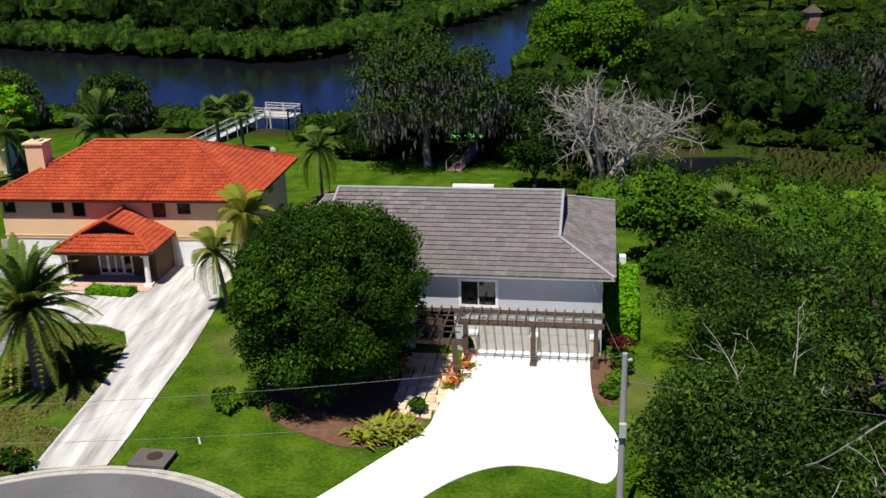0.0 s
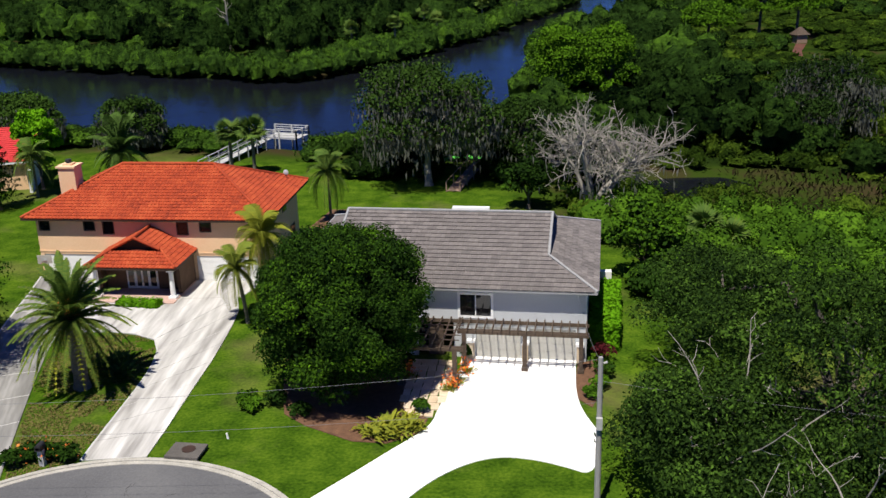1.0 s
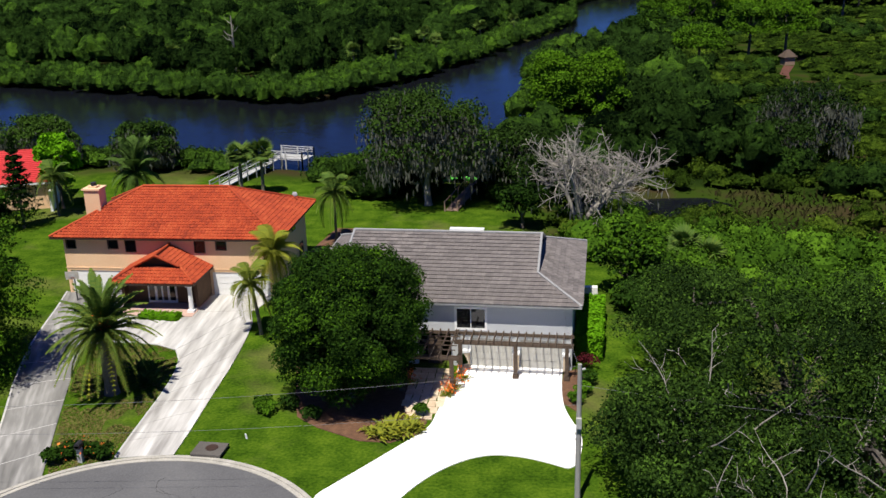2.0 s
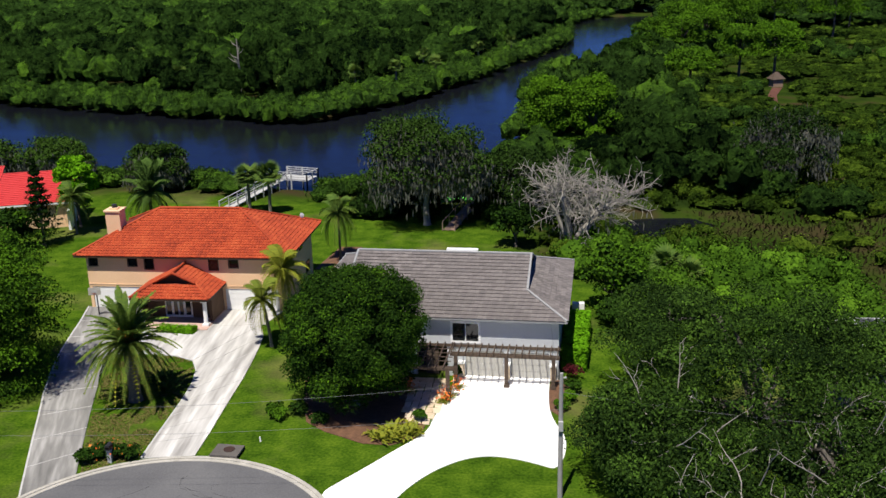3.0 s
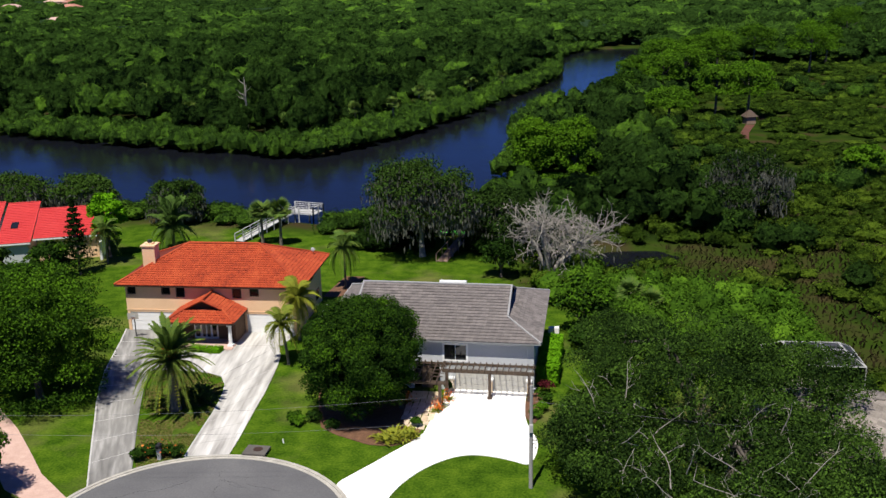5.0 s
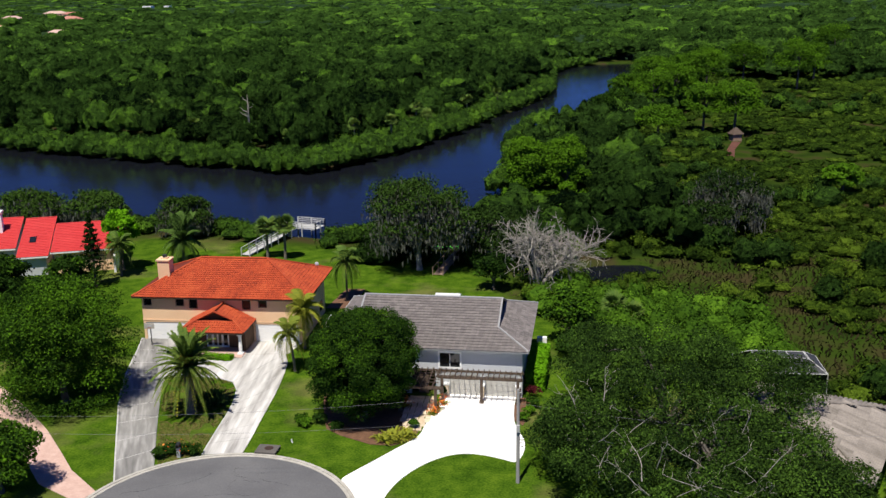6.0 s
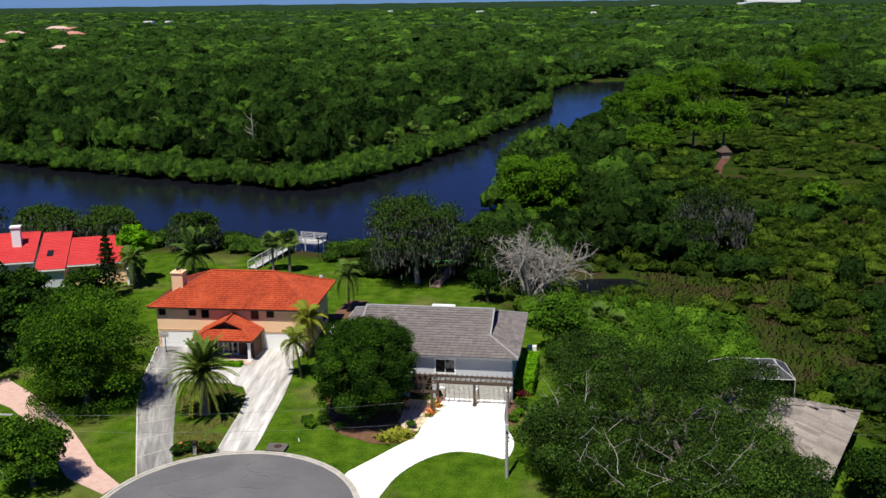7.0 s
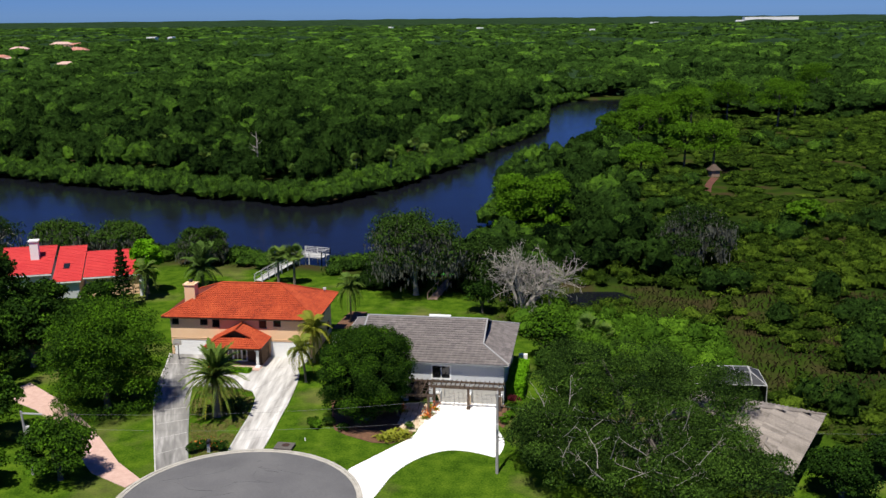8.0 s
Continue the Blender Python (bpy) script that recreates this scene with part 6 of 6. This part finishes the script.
    part("hanging_moss", quads("hanging_moss", np.stack([p - sd, p + dn * 0.5 - sd * 0.8, p + dn, p + dn * 0.4 + sd], 1), GREYMOSS, np.clip(0.6 + rng.normal(0, 0.15, m), 0, 1)), GREYMOSS, ob)["kind"] = "stuff"


dead_tree()


def pine(x, y, h, r, seed, label, tone=0.6, n=9000, size=0.24):
    rng = np.random.default_rng(seed)
    ob = thing("tree", pose(x, y, 0), label, "tree", "pines")
    s = Shape().tube([(0, 0, -0.2), (0.2, 0, h * 0.5), (0, 0, h * 0.8)], [0.35, 0.28, 0.2], 7)
    c, rr = clumps(rng, r * 0.8, r * 0.8, h * 0.24, h * 0.97, 70, r * 0.27)
    for q in c[:7]:
        s.tube([(0, 0, h * 0.5), tuple(q)], [0.15, 0.05], 5)
    part("trunk", s, BARK, ob)
    part("crown", quads("crown", crown(rng, c, rr, n, size, 0.7), LEAF, np.clip(tone + mass_tone(rng, 0.1) + rng.normal(0, 0.05, n), 0, 1)), LEAF, ob)


for i, (x, y, h, r, tn) in enumerate(((40.6, 170.5, 13, 5.6, 0.62), (48.0, 167.5, 14.5, 6.4, 0.66), (27.5, 156, 9, 6.2, 0.6), (31, 205, 13, 6.5, 0.58), (38, 214, 15, 7, 0.62), (45, 236, 17, 7.5, 0.6), (34, 240, 15, 7, 0.55),
                                      (24, 212, 12, 5.5, 0.5), (53, 252, 17, 8, 0.6), (87, 270, 18, 8.5, 0.6), (121, 353, 19, 9, 0.5), (100, 300, 15, 6, 0.5), (72, 290, 16, 8, 0.5), (15, 180, 9, 4.5, 0.2), (20, 190, 10, 5, 0.22), (112, 205, 14, 3.5, 0.5), (54, 92, 6.5, 3.5, 0.8))):
    pine(x, y, h, r * 1.1, 200 + i, "full-crowned green pine above the scrub", min(tn + 0.2, 0.9))
hut = thing("hut", pose(47.0, 159.5, 0, 0, 0, 20), "small red-brown hut with a grey pitched roof", "hut")
part("wall", Shape().box(-1.2, -1.1, 0, 1.2, 1.1, 1.8), BROWNWOOD, hut)
part("roof", Shape().solid([(-1.6, -1.45, 1.75), (1.6, -1.45, 1.75), (0.3, 0, 3.3), (-0.3, 0, 3.3)], 0.1).solid([(1.6, 1.45, 1.75), (-1.6, 1.45, 1.75), (-0.3, 0, 3.3), (0.3, 0, 3.3)], 0.1)
     .solid([(1.6, -1.45, 1.75), (1.6, 1.45, 1.75), (0.3, 0, 3.3)], 0.1).solid([(-1.6, 1.45, 1.75), (-1.6, -1.45, 1.75), (-0.3, 0, 3.3)], 0.1), DARKWOOD, hut)


def snag(x, y, h, seed, label):
    rng = np.random.default_rng(seed)
    s = Shape().tube([(0, 0, -0.2), (0.1, 0, h * 0.5), (0, 0, h)], [0.3, 0.22, 0.08], 6)
    for i in range(9):
        z, a = h * rng.uniform(0.5, 0.98), rng.uniform(0, 6.28)
        s.tube([(0, 0, z), (math.cos(a) * 1.3, math.sin(a) * 1.3, z + 0.5), (math.cos(a) * 2.1, math.sin(a) * 2.1, z + 1.3)], [0.1, 0.07, 0.03], 4)
    ob = new("dead_tree", s.mesh("dead_tree", PALEBARK))
    ob.matrix_basis = pose(x, y, 0)
    tagged(ob, label, "tree")


snag(-71, 140, 14, 95, "bare pale trunk standing above the far woods")
conifer(-67.5, 127.0, 6.5, 2.6, "dark pointed conifer on the far bank", 96)

# ---- woods and scrub ----
EAST = [(42, 402), (40, 380), (36, 350), (33, 320), (29, 290), (23, 255), (16, 226), (8, 206), (-2, 186), (-6, 150), (-5, 115), (-7, 94), (-10, 79), (-12, 60), (-10, 50), (-4, 40), (-2, 28), (4, 22), (4, 12), (26, 6), (32, -3), (38, -14), (60, -40), (600, -120), (900, 330)]


def scatter(seed, x0, x1, y0, y1, step):
    rng = np.random.default_rng(seed)
    gx, gy = np.meshgrid(np.arange(x0, x1, step), np.arange(y0, y1, step * 0.9))
    gx = gx + (np.arange(gx.shape[0]) % 2)[:, None] * step / 2
    p = np.stack([gx.ravel(), gy.ravel()], 1)
    return p + rng.uniform(-0.42, 0.42, p.shape) * step


def in_fan(p, room=25):
    """The stretch of country that lies open to the street."""
    d = p[:, 1] + 90
    return (p[:, 0] > -room - 0.66 * d) & (p[:, 0] < room + 0.50 * d)


def woods(name, p, h, r, tone, cards, size, seed, label, category="woodland", foot=0.25, rings=(10, 4), core=1.0, material=None):
    """Many crowns in one mesh: each a lumpy dome of leaf masses with loose leaf sprays over it."""
    rng = np.random.default_rng(seed)
    n, (nu, nv) = len(p), rings
    lob = rng.uniform(0, 6.28, (n, 4))

    def swell(i, az, dz):
        return 1 + 0.17 * np.sin(3 * az + lob[i, 0]) * np.sin(4 * dz + lob[i, 1]) + 0.12 * np.sin(5 * az + lob[i, 2] + 4 * dz)

    def place(i, d, k):
        return np.stack([p[i, 0] + d[..., 0] * r[i] * k, p[i, 1] + d[..., 1] * r[i] * k, np.maximum(h[i] * (1 + foot) / 2 + d[..., 2] * h[i] * (1 - foot) / 2 * k, -0.6)], -1)
    az = np.arange(nu) * 2 * np.pi / nu
    el = np.linspace(-0.55, 1.45, nv + 1)
    A, E = np.meshgrid(az, el)
    A = A[None] + rng.uniform(-0.5, 0.5, (n, nv + 1, nu)) * (2 * np.pi / nu) * 0.8
    E = np.clip(E[None] + rng.uniform(-0.5, 0.5, (n, nv + 1, nu)) * (2.0 / nv) * 0.7, -0.8, 1.5)
    d = np.stack([np.cos(A) * np.cos(E), np.sin(A) * np.cos(E), np.sin(E)], -1)
    I = np.broadcast_to(np.arange(n)[:, None, None], A.shape)
    g = place(I, d, swell(I, A, np.sin(E)) * rng.uniform(0.86, 1.06, A.shape) * core)
    g2 = np.roll(g, -1, axis=2)
    dome = np.stack([g[:, :-1], g2[:, :-1], g2[:, 1:], g[:, 1:]], 3).reshape(-1, 4, 3)
    dome_tone = np.repeat(tone, nu * nv) + rng.normal(0, 0.045, n * nu * nv)
    idx = np.repeat(np.arange(n), cards)
    d = unit(rng.normal(0, 1, (len(idx), 3)))
    d[:, 2] = np.where(d[:, 2] < -0.25, -d[:, 2], d[:, 2])
    pos = place(idx, d, swell(idx, np.arctan2(d[:, 1], d[:, 0]), d[:, 2]) * rng.uniform(0.96, 1.08, len(idx)))
    lv = leaf_cards(rng, pos, d + np.array([0, 0, 0.2]), size, 0.75, 0.35)
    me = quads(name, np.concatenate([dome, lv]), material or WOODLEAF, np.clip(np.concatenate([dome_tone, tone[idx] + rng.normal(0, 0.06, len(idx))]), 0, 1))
    return tagged(new(name, me), label, category, kind="stuff")


def tones(rng, n, base, spread, bright=0.08):
    t = base + rng.normal(0, spread, n)
    hit = rng.random(n) < bright
    return np.clip(np.where(hit, t + 0.3, t), 0.02, 1)


# mangrove edge of the far bank and both shores
p = scatter(301, -260, 60, 55, 390, 2.6)
wd = depth_in(p[:, 0], p[:, 1], RIVER)
es = depth_in(p[:, 0], p[:, 1], EAST)
rng = np.random.default_rng(302)
far = p[(wd < np.where(p[:, 1] > 200, 0.5, 2.6)) & (wd > -11) & (es < -1) & (p[:, 1] > 95) & in_fan(p)]
woods("mangroves", far, rng.uniform(2.2, 4.6, len(far)), rng.uniform(1.6, 2.5, len(far)), tones(rng, len(far), 0.55, 0.08, 0.04), 80, 0.18, 303, "rounded olive-green mangroves lining the far bank", foot=-0.1, rings=(8, 3), core=0.92)
near = p[(wd < 0.6) & (wd > -7) & (es < -1) & (p[:, 1] < 75) & (p[:, 0] < -10) & ~((np.abs(p[:, 0] + 38) < 3.5) & (p[:, 1] > 44))]
woods("bank_shrubs", near, rng.uniform(1.4, 2.6, len(near)), rng.uniform(1.4, 2.1, len(near)), tones(rng, len(near), 0.6, 0.08, 0.1), 110, 0.17, 304, "low mounded green shrubs along the near bank", "shrubs", foot=-0.15, rings=(8, 3), core=0.85)
# bank shrubs below the oaks, leaf tone lowered to paint the oaks' shade
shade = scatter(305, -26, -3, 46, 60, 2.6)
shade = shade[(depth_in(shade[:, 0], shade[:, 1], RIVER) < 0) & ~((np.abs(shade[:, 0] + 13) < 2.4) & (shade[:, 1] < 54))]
woods("bank_shrubs", shade, rng.uniform(1.6, 3.2, len(shade)), rng.uniform(1.5, 2.2, len(shade)), tones(rng, len(shade), 0.25, 0.08, 0.05), 110, 0.17, 306, "shrubs under the riverside oaks, shade painted in as dark leaf tone", "shrubs", foot=-0.15, rings=(8, 3), core=0.85)

for i, (x, y, h) in enumerate(((-38.0, 137.0, 6.0), (-59.0, 133.0, 5.5), (-30.0, 144.0, 6.2), (-23.0, 161.0, 5.5), (-80.0, 140.0, 6.0), (-52.0, 128.0, 4.6), (-45.0, 131.0, 5.0), (-15.0, 190.0, 6.0), (-7.0, 207.0, 6.0), (-27.0, 168.0, 6.5), (-100.0, 160.0, 8.0), (-118.0, 165.0, 8.0))):
    sabal(x - 8.5, y + 9, h, "pale cabbage palm rising over the mangroves", 610 + i, 1.5, 0.5, "cabbage palms")

# far woods, three depths
p = scatter(311, -330, 40, 112, 265, 5.9)
p = p[(depth_in(p[:, 0], p[:, 1], RIVER) < -9) & (depth_in(p[:, 0], p[:, 1], EAST) < -2) & in_fan(p)]
rng = np.random.default_rng(312)
t = tones(rng, len(p), 0.24, 0.15, 0.14) + 0.2 * (smooth_noise(p[:, 0], p[:, 1], 5, 30) - 0.5)
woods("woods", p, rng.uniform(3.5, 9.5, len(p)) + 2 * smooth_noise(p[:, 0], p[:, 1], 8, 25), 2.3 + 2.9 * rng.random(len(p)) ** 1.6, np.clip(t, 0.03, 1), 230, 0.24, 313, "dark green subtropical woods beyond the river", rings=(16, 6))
p = scatter(321, -520, 420, 262, 500, 8.8)
p = p[(depth_in(p[:, 0], p[:, 1], RIVER) < -6) & ((depth_in(p[:, 0], p[:, 1], EAST) < 8) | (p[:, 1] > 300 + 40 * smooth_noise(p[:, 0], p[:, 1], 9, 40))) & in_fan(p, 40)]
rng = np.random.default_rng(322)
t = tones(rng, len(p), 0.34, 0.10, 0.10) + 0.2 * (smooth_noise(p[:, 0], p[:, 1], 6, 45) - 0.4)
woods("woods", p, rng.uniform(5, 12, len(p)), 3.4 + 4.4 * rng.random(len(p)) ** 1.6, np.clip(t, 0.03, 1), 110, 0.38, 323, "dark green woods with brighter crowns beyond the river", rings=(13, 5))
p = scatter(331, -900, 720, 495, 1050, 14.5)
p = p[in_fan(p, 60)]
rng = np.random.default_rng(332)
t = tones(rng, len(p), 0.35, 0.09, 0.08) + 0.2 * (smooth_noise(p[:, 0], p[:, 1], 7, 70) - 0.4)
clear = np.ones(len(p), bool)
for hx, hy in ((-369, 623), (-357, 524), (-449, 681), (-470, 706), (-473, 851), (-557, 890), (-566, 1000)):
    clear &= (p[:, 0] - hx - 4) ** 2 + ((p[:, 1] - hy + 14) * 0.7) ** 2 > 22 ** 2
woods("woods", p[clear], rng.uniform(6, 14, len(p))[clear], rng.uniform(5, 11, len(p))[clear], np.clip(t, 0.03, 1)[clear], 12, 0.9, 333, "distant unbroken green woods", rings=(9, 4))
p = scatter(341, -1500, 1300, 1050, 2300, 28)
p = p[in_fan(p, 60)]
rng = np.random.default_rng(342)
woods("woods", p, rng.uniform(9, 14, len(p)), rng.uniform(9, 17, len(p)), tones(rng, len(p), 0.32, 0.1, 0.15), 4, 2.4, 343, "distant unbroken green woods", rings=(8, 3))

cx, cy = spread_axis(-500, 450, 9, 4700, 1.12), np.concatenate([np.arange(400, 900, 9.0), 900 * 1.03 ** np.arange(0, 57)])
CXX, CYY = np.meshgrid(cx, cy)
CZ = (4.0 + 3.2 * smooth_noise(CXX, CYY, 11, 16) + 4 * smooth_noise(CXX, CYY, 12, 120)) * np.clip((CYY - 395) / 60, 0, 1) - 0.6
CZ = np.where(depth_in(CXX, CYY, RIVER) > -14, -3.0, CZ)
CZ = CZ + np.where(CYY > 900, 5 * smooth_noise(CXX, CYY, 13, 60), 0)
# canopy colour darkened for missing self-shade and blued slightly for distance haze
tagged(new("far_woods", grid_mesh("far_woods", cx, cy, CZ, surface("hazed_far_canopy", [(0.008, 0.017, 0.008), (0.017, 0.035, 0.016), (0.033, 0.066, 0.022)], 0.035, 1.0, 0.6, 7, spec=0.0))), "unbroken green treetops reaching the horizon", "woodland", kind="stuff")

# east shore: wood by the river, scrub and marsh behind it
p = scatter(351, -8, 150, 45, 380, 4.4)
wd, es = depth_in(p[:, 0], p[:, 1], RIVER), depth_in(p[:, 0], p[:, 1], EAST)
m = (es > 1) & (wd < -1.5) & ((wd > -26) | ((p[:, 1] > 52) & (p[:, 1] < 125) & (p[:, 0] < 22))) & (depth_in(p[:, 0], p[:, 1], POND) < -2)
rng = np.random.default_rng(352)
hh = rng.uniform(3.0, 8.0, len(p))
open_shore = depth_in(p[:, 0] + 0.08 * hh, p[:, 1] + 3.3 * hh, RIVER) > -2
low = m & (open_shore | ((p[:, 0] > -10) & (p[:, 0] < 10) & (p[:, 1] > 72) & (p[:, 1] < 88)))
woods("mangroves", p[low], rng.uniform(1.0, 2.2, low.sum()), rng.uniform(1.8, 2.8, low.sum()), tones(rng, low.sum(), 0.45, 0.1, 0.1), 40, 0.26, 354, "low mangroves along the near shore", "shrubs", foot=-0.15)
keep = m & ~open_shore & (rng.random(len(p)) < 0.9) & ~((p[:, 0] > -10) & (p[:, 0] < 10) & (p[:, 1] > 72) & (p[:, 1] < 93))
q = p[keep]
woods("woods", q, hh[keep], rng.uniform(2.0, 3.8, len(q)), tones(rng, len(q), 0.32, 0.14, 0.14), 110, 0.25, 353, "dark trees and mangroves along the near shore")
p = scatter(361, 0, 330, -45, 345, 3.0)
wd, es = depth_in(p[:, 0], p[:, 1], RIVER), depth_in(p[:, 0], p[:, 1], EAST)
rng = np.random.default_rng(362)
thick = smooth_noise(p[:, 0], p[:, 1], 21, 14) * 0.7 + smooth_noise(p[:, 0], p[:, 1], 22, 5) * 0.3
m = (es > 0) & (wd < -20) & in_fan(p, 20) & (depth_in(p[:, 0], p[:, 1], POND) < -1) & ~((np.abs(p[:, 0] - 44.5) < 4) & (p[:, 1] > 128) & (p[:, 1] < 160))
marsh = m & (p[:, 0] > 17) & (p[:, 1] < 52) & (p[:, 1] > 6)
q = p[m & (((~marsh) & (thick > 0.3)) | (marsh & (thick > 0.56)))]
lo = q[:, 1] > 110
tn = np.clip(tones(rng, len(q), 0.56, 0.14, 0.12), 0, 1)
hs, rs = rng.uniform(0.8, 2.4, len(q)), rng.uniform(1.1, 2.2, len(q))
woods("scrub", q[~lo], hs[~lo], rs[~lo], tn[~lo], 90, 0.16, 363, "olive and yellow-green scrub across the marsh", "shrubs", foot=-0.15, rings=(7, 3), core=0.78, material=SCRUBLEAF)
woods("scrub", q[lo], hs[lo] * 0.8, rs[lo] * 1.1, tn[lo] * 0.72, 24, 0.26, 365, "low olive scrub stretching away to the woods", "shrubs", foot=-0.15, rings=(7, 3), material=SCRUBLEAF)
q = p[m & (thick > 0.62) & (rng.random(len(p)) < np.where(p[:, 1] > 100, 0.1, 0.3))]
woods("scrub", q, rng.uniform(2.6, 5.0, len(q)), rng.uniform(1.8, 3.2, len(q)), tones(rng, len(q), 0.40, 0.1, 0.1), 150, 0.19, 364, "taller dark bushes among the scrub", "shrubs", foot=-0.05, rings=(9, 4), core=0.82)
p = scatter(371, 1.5, 26, 10, 36, 2.4)
m = (depth_in(p[:, 0], p[:, 1], EAST) > 0) & (p[:, 1] < 36 - 0.55 * (p[:, 0] - 3)) & (depth_in(p[:, 0], p[:, 1], POND) < -1.5)
q = p[m]
rng = np.random.default_rng(372)
woods("thicket", q, rng.uniform(1.8, 3.6, len(q)), rng.uniform(1.4, 2.2, len(q)), tones(rng, len(q), 0.5, 0.14, 0.1), 260, 0.12, 373, "bright green thicket behind the grey house", "shrubs", foot=-0.1, rings=(8, 3), core=0.8, material=THICKETLEAF)
broadleaf(4.2, 15.5, 6.6, 3.6, 3.6, 0.8, 375, "grey-green small tree beside the grey house", 0.6, 4200, 0.19, 45, 0.28, 0.18)
broadleaf(8.0, 11.5, 4.2, 3.0, 2.6, 0.4, 376, "leafy green tree at the lawn's edge", 0.75, 2600, 0.18, 36, 0.3, 0.15)
broadleaf(-0.5, 36.5, 5.5, 3.6, 3.0, 0.4, 377, "dark tree behind the grey house", 0.28, 3200, 0.2, 40, 0.28, 0.18)
broadleaf(-5.5, 35.0, 5.0, 3.4, 3.0, 0.4, 378, "dark shrubby tree behind the grey house", 0.25, 3000, 0.2, 40, 0.28, 0.18)
reeds = scatter(381, 15, 60, 8, 50, 0.72)
reeds = reeds[(depth_in(reeds[:, 0], reeds[:, 1], EAST) > 0) & (depth_in(reeds[:, 0], reeds[:, 1], POND) < 0)]
rng = np.random.default_rng(382)
n = len(reeds)
a = rng.uniform(0, 6.28, n)
w = np.stack([np.cos(a), np.sin(a), 0 * a], 1) * 0.16
g = np.stack([reeds[:, 0], reeds[:, 1], np.zeros(n)], 1)
up = np.stack([rng.normal(0, 0.25, n), rng.normal(0, 0.22, n), rng.uniform(0.25, 0.65, n)], 1)
STRAW = foliage("dry_reed", (0.016, 0.014, 0.007), (0.034, 0.028, 0.013), (0.036, 0.056, 0.010), 0.2, 0.5)
tagged(new("reeds", quads("reeds", np.stack([g - w, g + w * 0.2, g + w + up * 0.8, g - w * 0.3 + up], 1), STRAW, np.clip(rng.normal(0.5, 0.2, n), 0, 1))), "brown marsh grass between the bushes", "grass", kind="stuff")


# ---- far houses ----
FARTILE = surface("salmon_tile", [(0.34, 0.14, 0.10), (0.46, 0.22, 0.16)], 0.3, 0.85, 0.1)
def far_house(x, y, w, d, h, turn, roof_material, label):
    ob = thing("house", pose(x, y, 0, 0, 0, turn), label, "house", "distant houses")
    part("wall", Shape().box(-w / 2 + 0.6, -d / 2 + 0.6, 0, w / 2 - 0.6, d / 2 - 0.6, h), STUCCO, ob)
    r = d / 2
    part("roof", Shape().solid([(-w / 2, -r, h), (w / 2, -r, h), (w / 2 - r, 0, h + r * 0.45), (-w / 2 + r, 0, h + r * 0.45)], 0.15).solid([(w / 2, r, h), (-w / 2, r, h), (-w / 2 + r, 0, h + r * 0.45), (w / 2 - r, 0, h + r * 0.45)], 0.15)
         .solid([(w / 2, -r, h), (w / 2, r, h), (w / 2 - r, 0, h + r * 0.45)], 0.15).solid([(-w / 2, r, h), (-w / 2, -r, h), (-w / 2 + r, 0, h + r * 0.45)], 0.15), roof_material, ob)
    for i in range(4):
        xx = -w / 2 + w * (i + 0.7) / 4.6
        win = part("window", Shape().box(xx, -d / 2 + 0.54, h - 2.2, xx + 1.6, -d / 2 + 0.595, h - 0.8), GLASS, ob)


for x, y, w, d, h, turn, rm in ((-369, 623, 15, 9, 7, 10, PAVER), (-357, 524, 13, 8, 6, -10, FARTILE), (-449, 681, 24, 12, 7, 14, PAVER), (-470, 706, 14, 9, 9, 20, FARTILE), (-473, 851, 22, 12, 9.5, -15, FARTILE), (-492, 880, 16, 10, 9.5, 25, PAVER), (-557, 890, 20, 11, 9.5, 18, PAVER), (-566, 1000, 26, 12, 11, 0, PAVER), (-540, 985, 18, 10, 10.5, 30, FARTILE)):
    far_house(x, y, w, d, h, turn, rm, "distant peach house with a pale tile roof among the woods")
for x, y, w in ((-548, 1200, 40), (-520, 1205, 22), (-336, 1930, 30), (60, 1500, 30), (-140, 1750, 40), (230, 2300, 60), (480, 2600, 70)):
    tagged(part("building", Shape().box(x, y, 0, x + w * 0.3, y + 12, 13.5), WHITE), "distant low pale building above the woods", "building", "distant buildings")
hall = tagged(part("building", Shape().box(585, 3050, 0, 745, 3090, 16.5), WHITE), "long white building on the far horizon", "building")
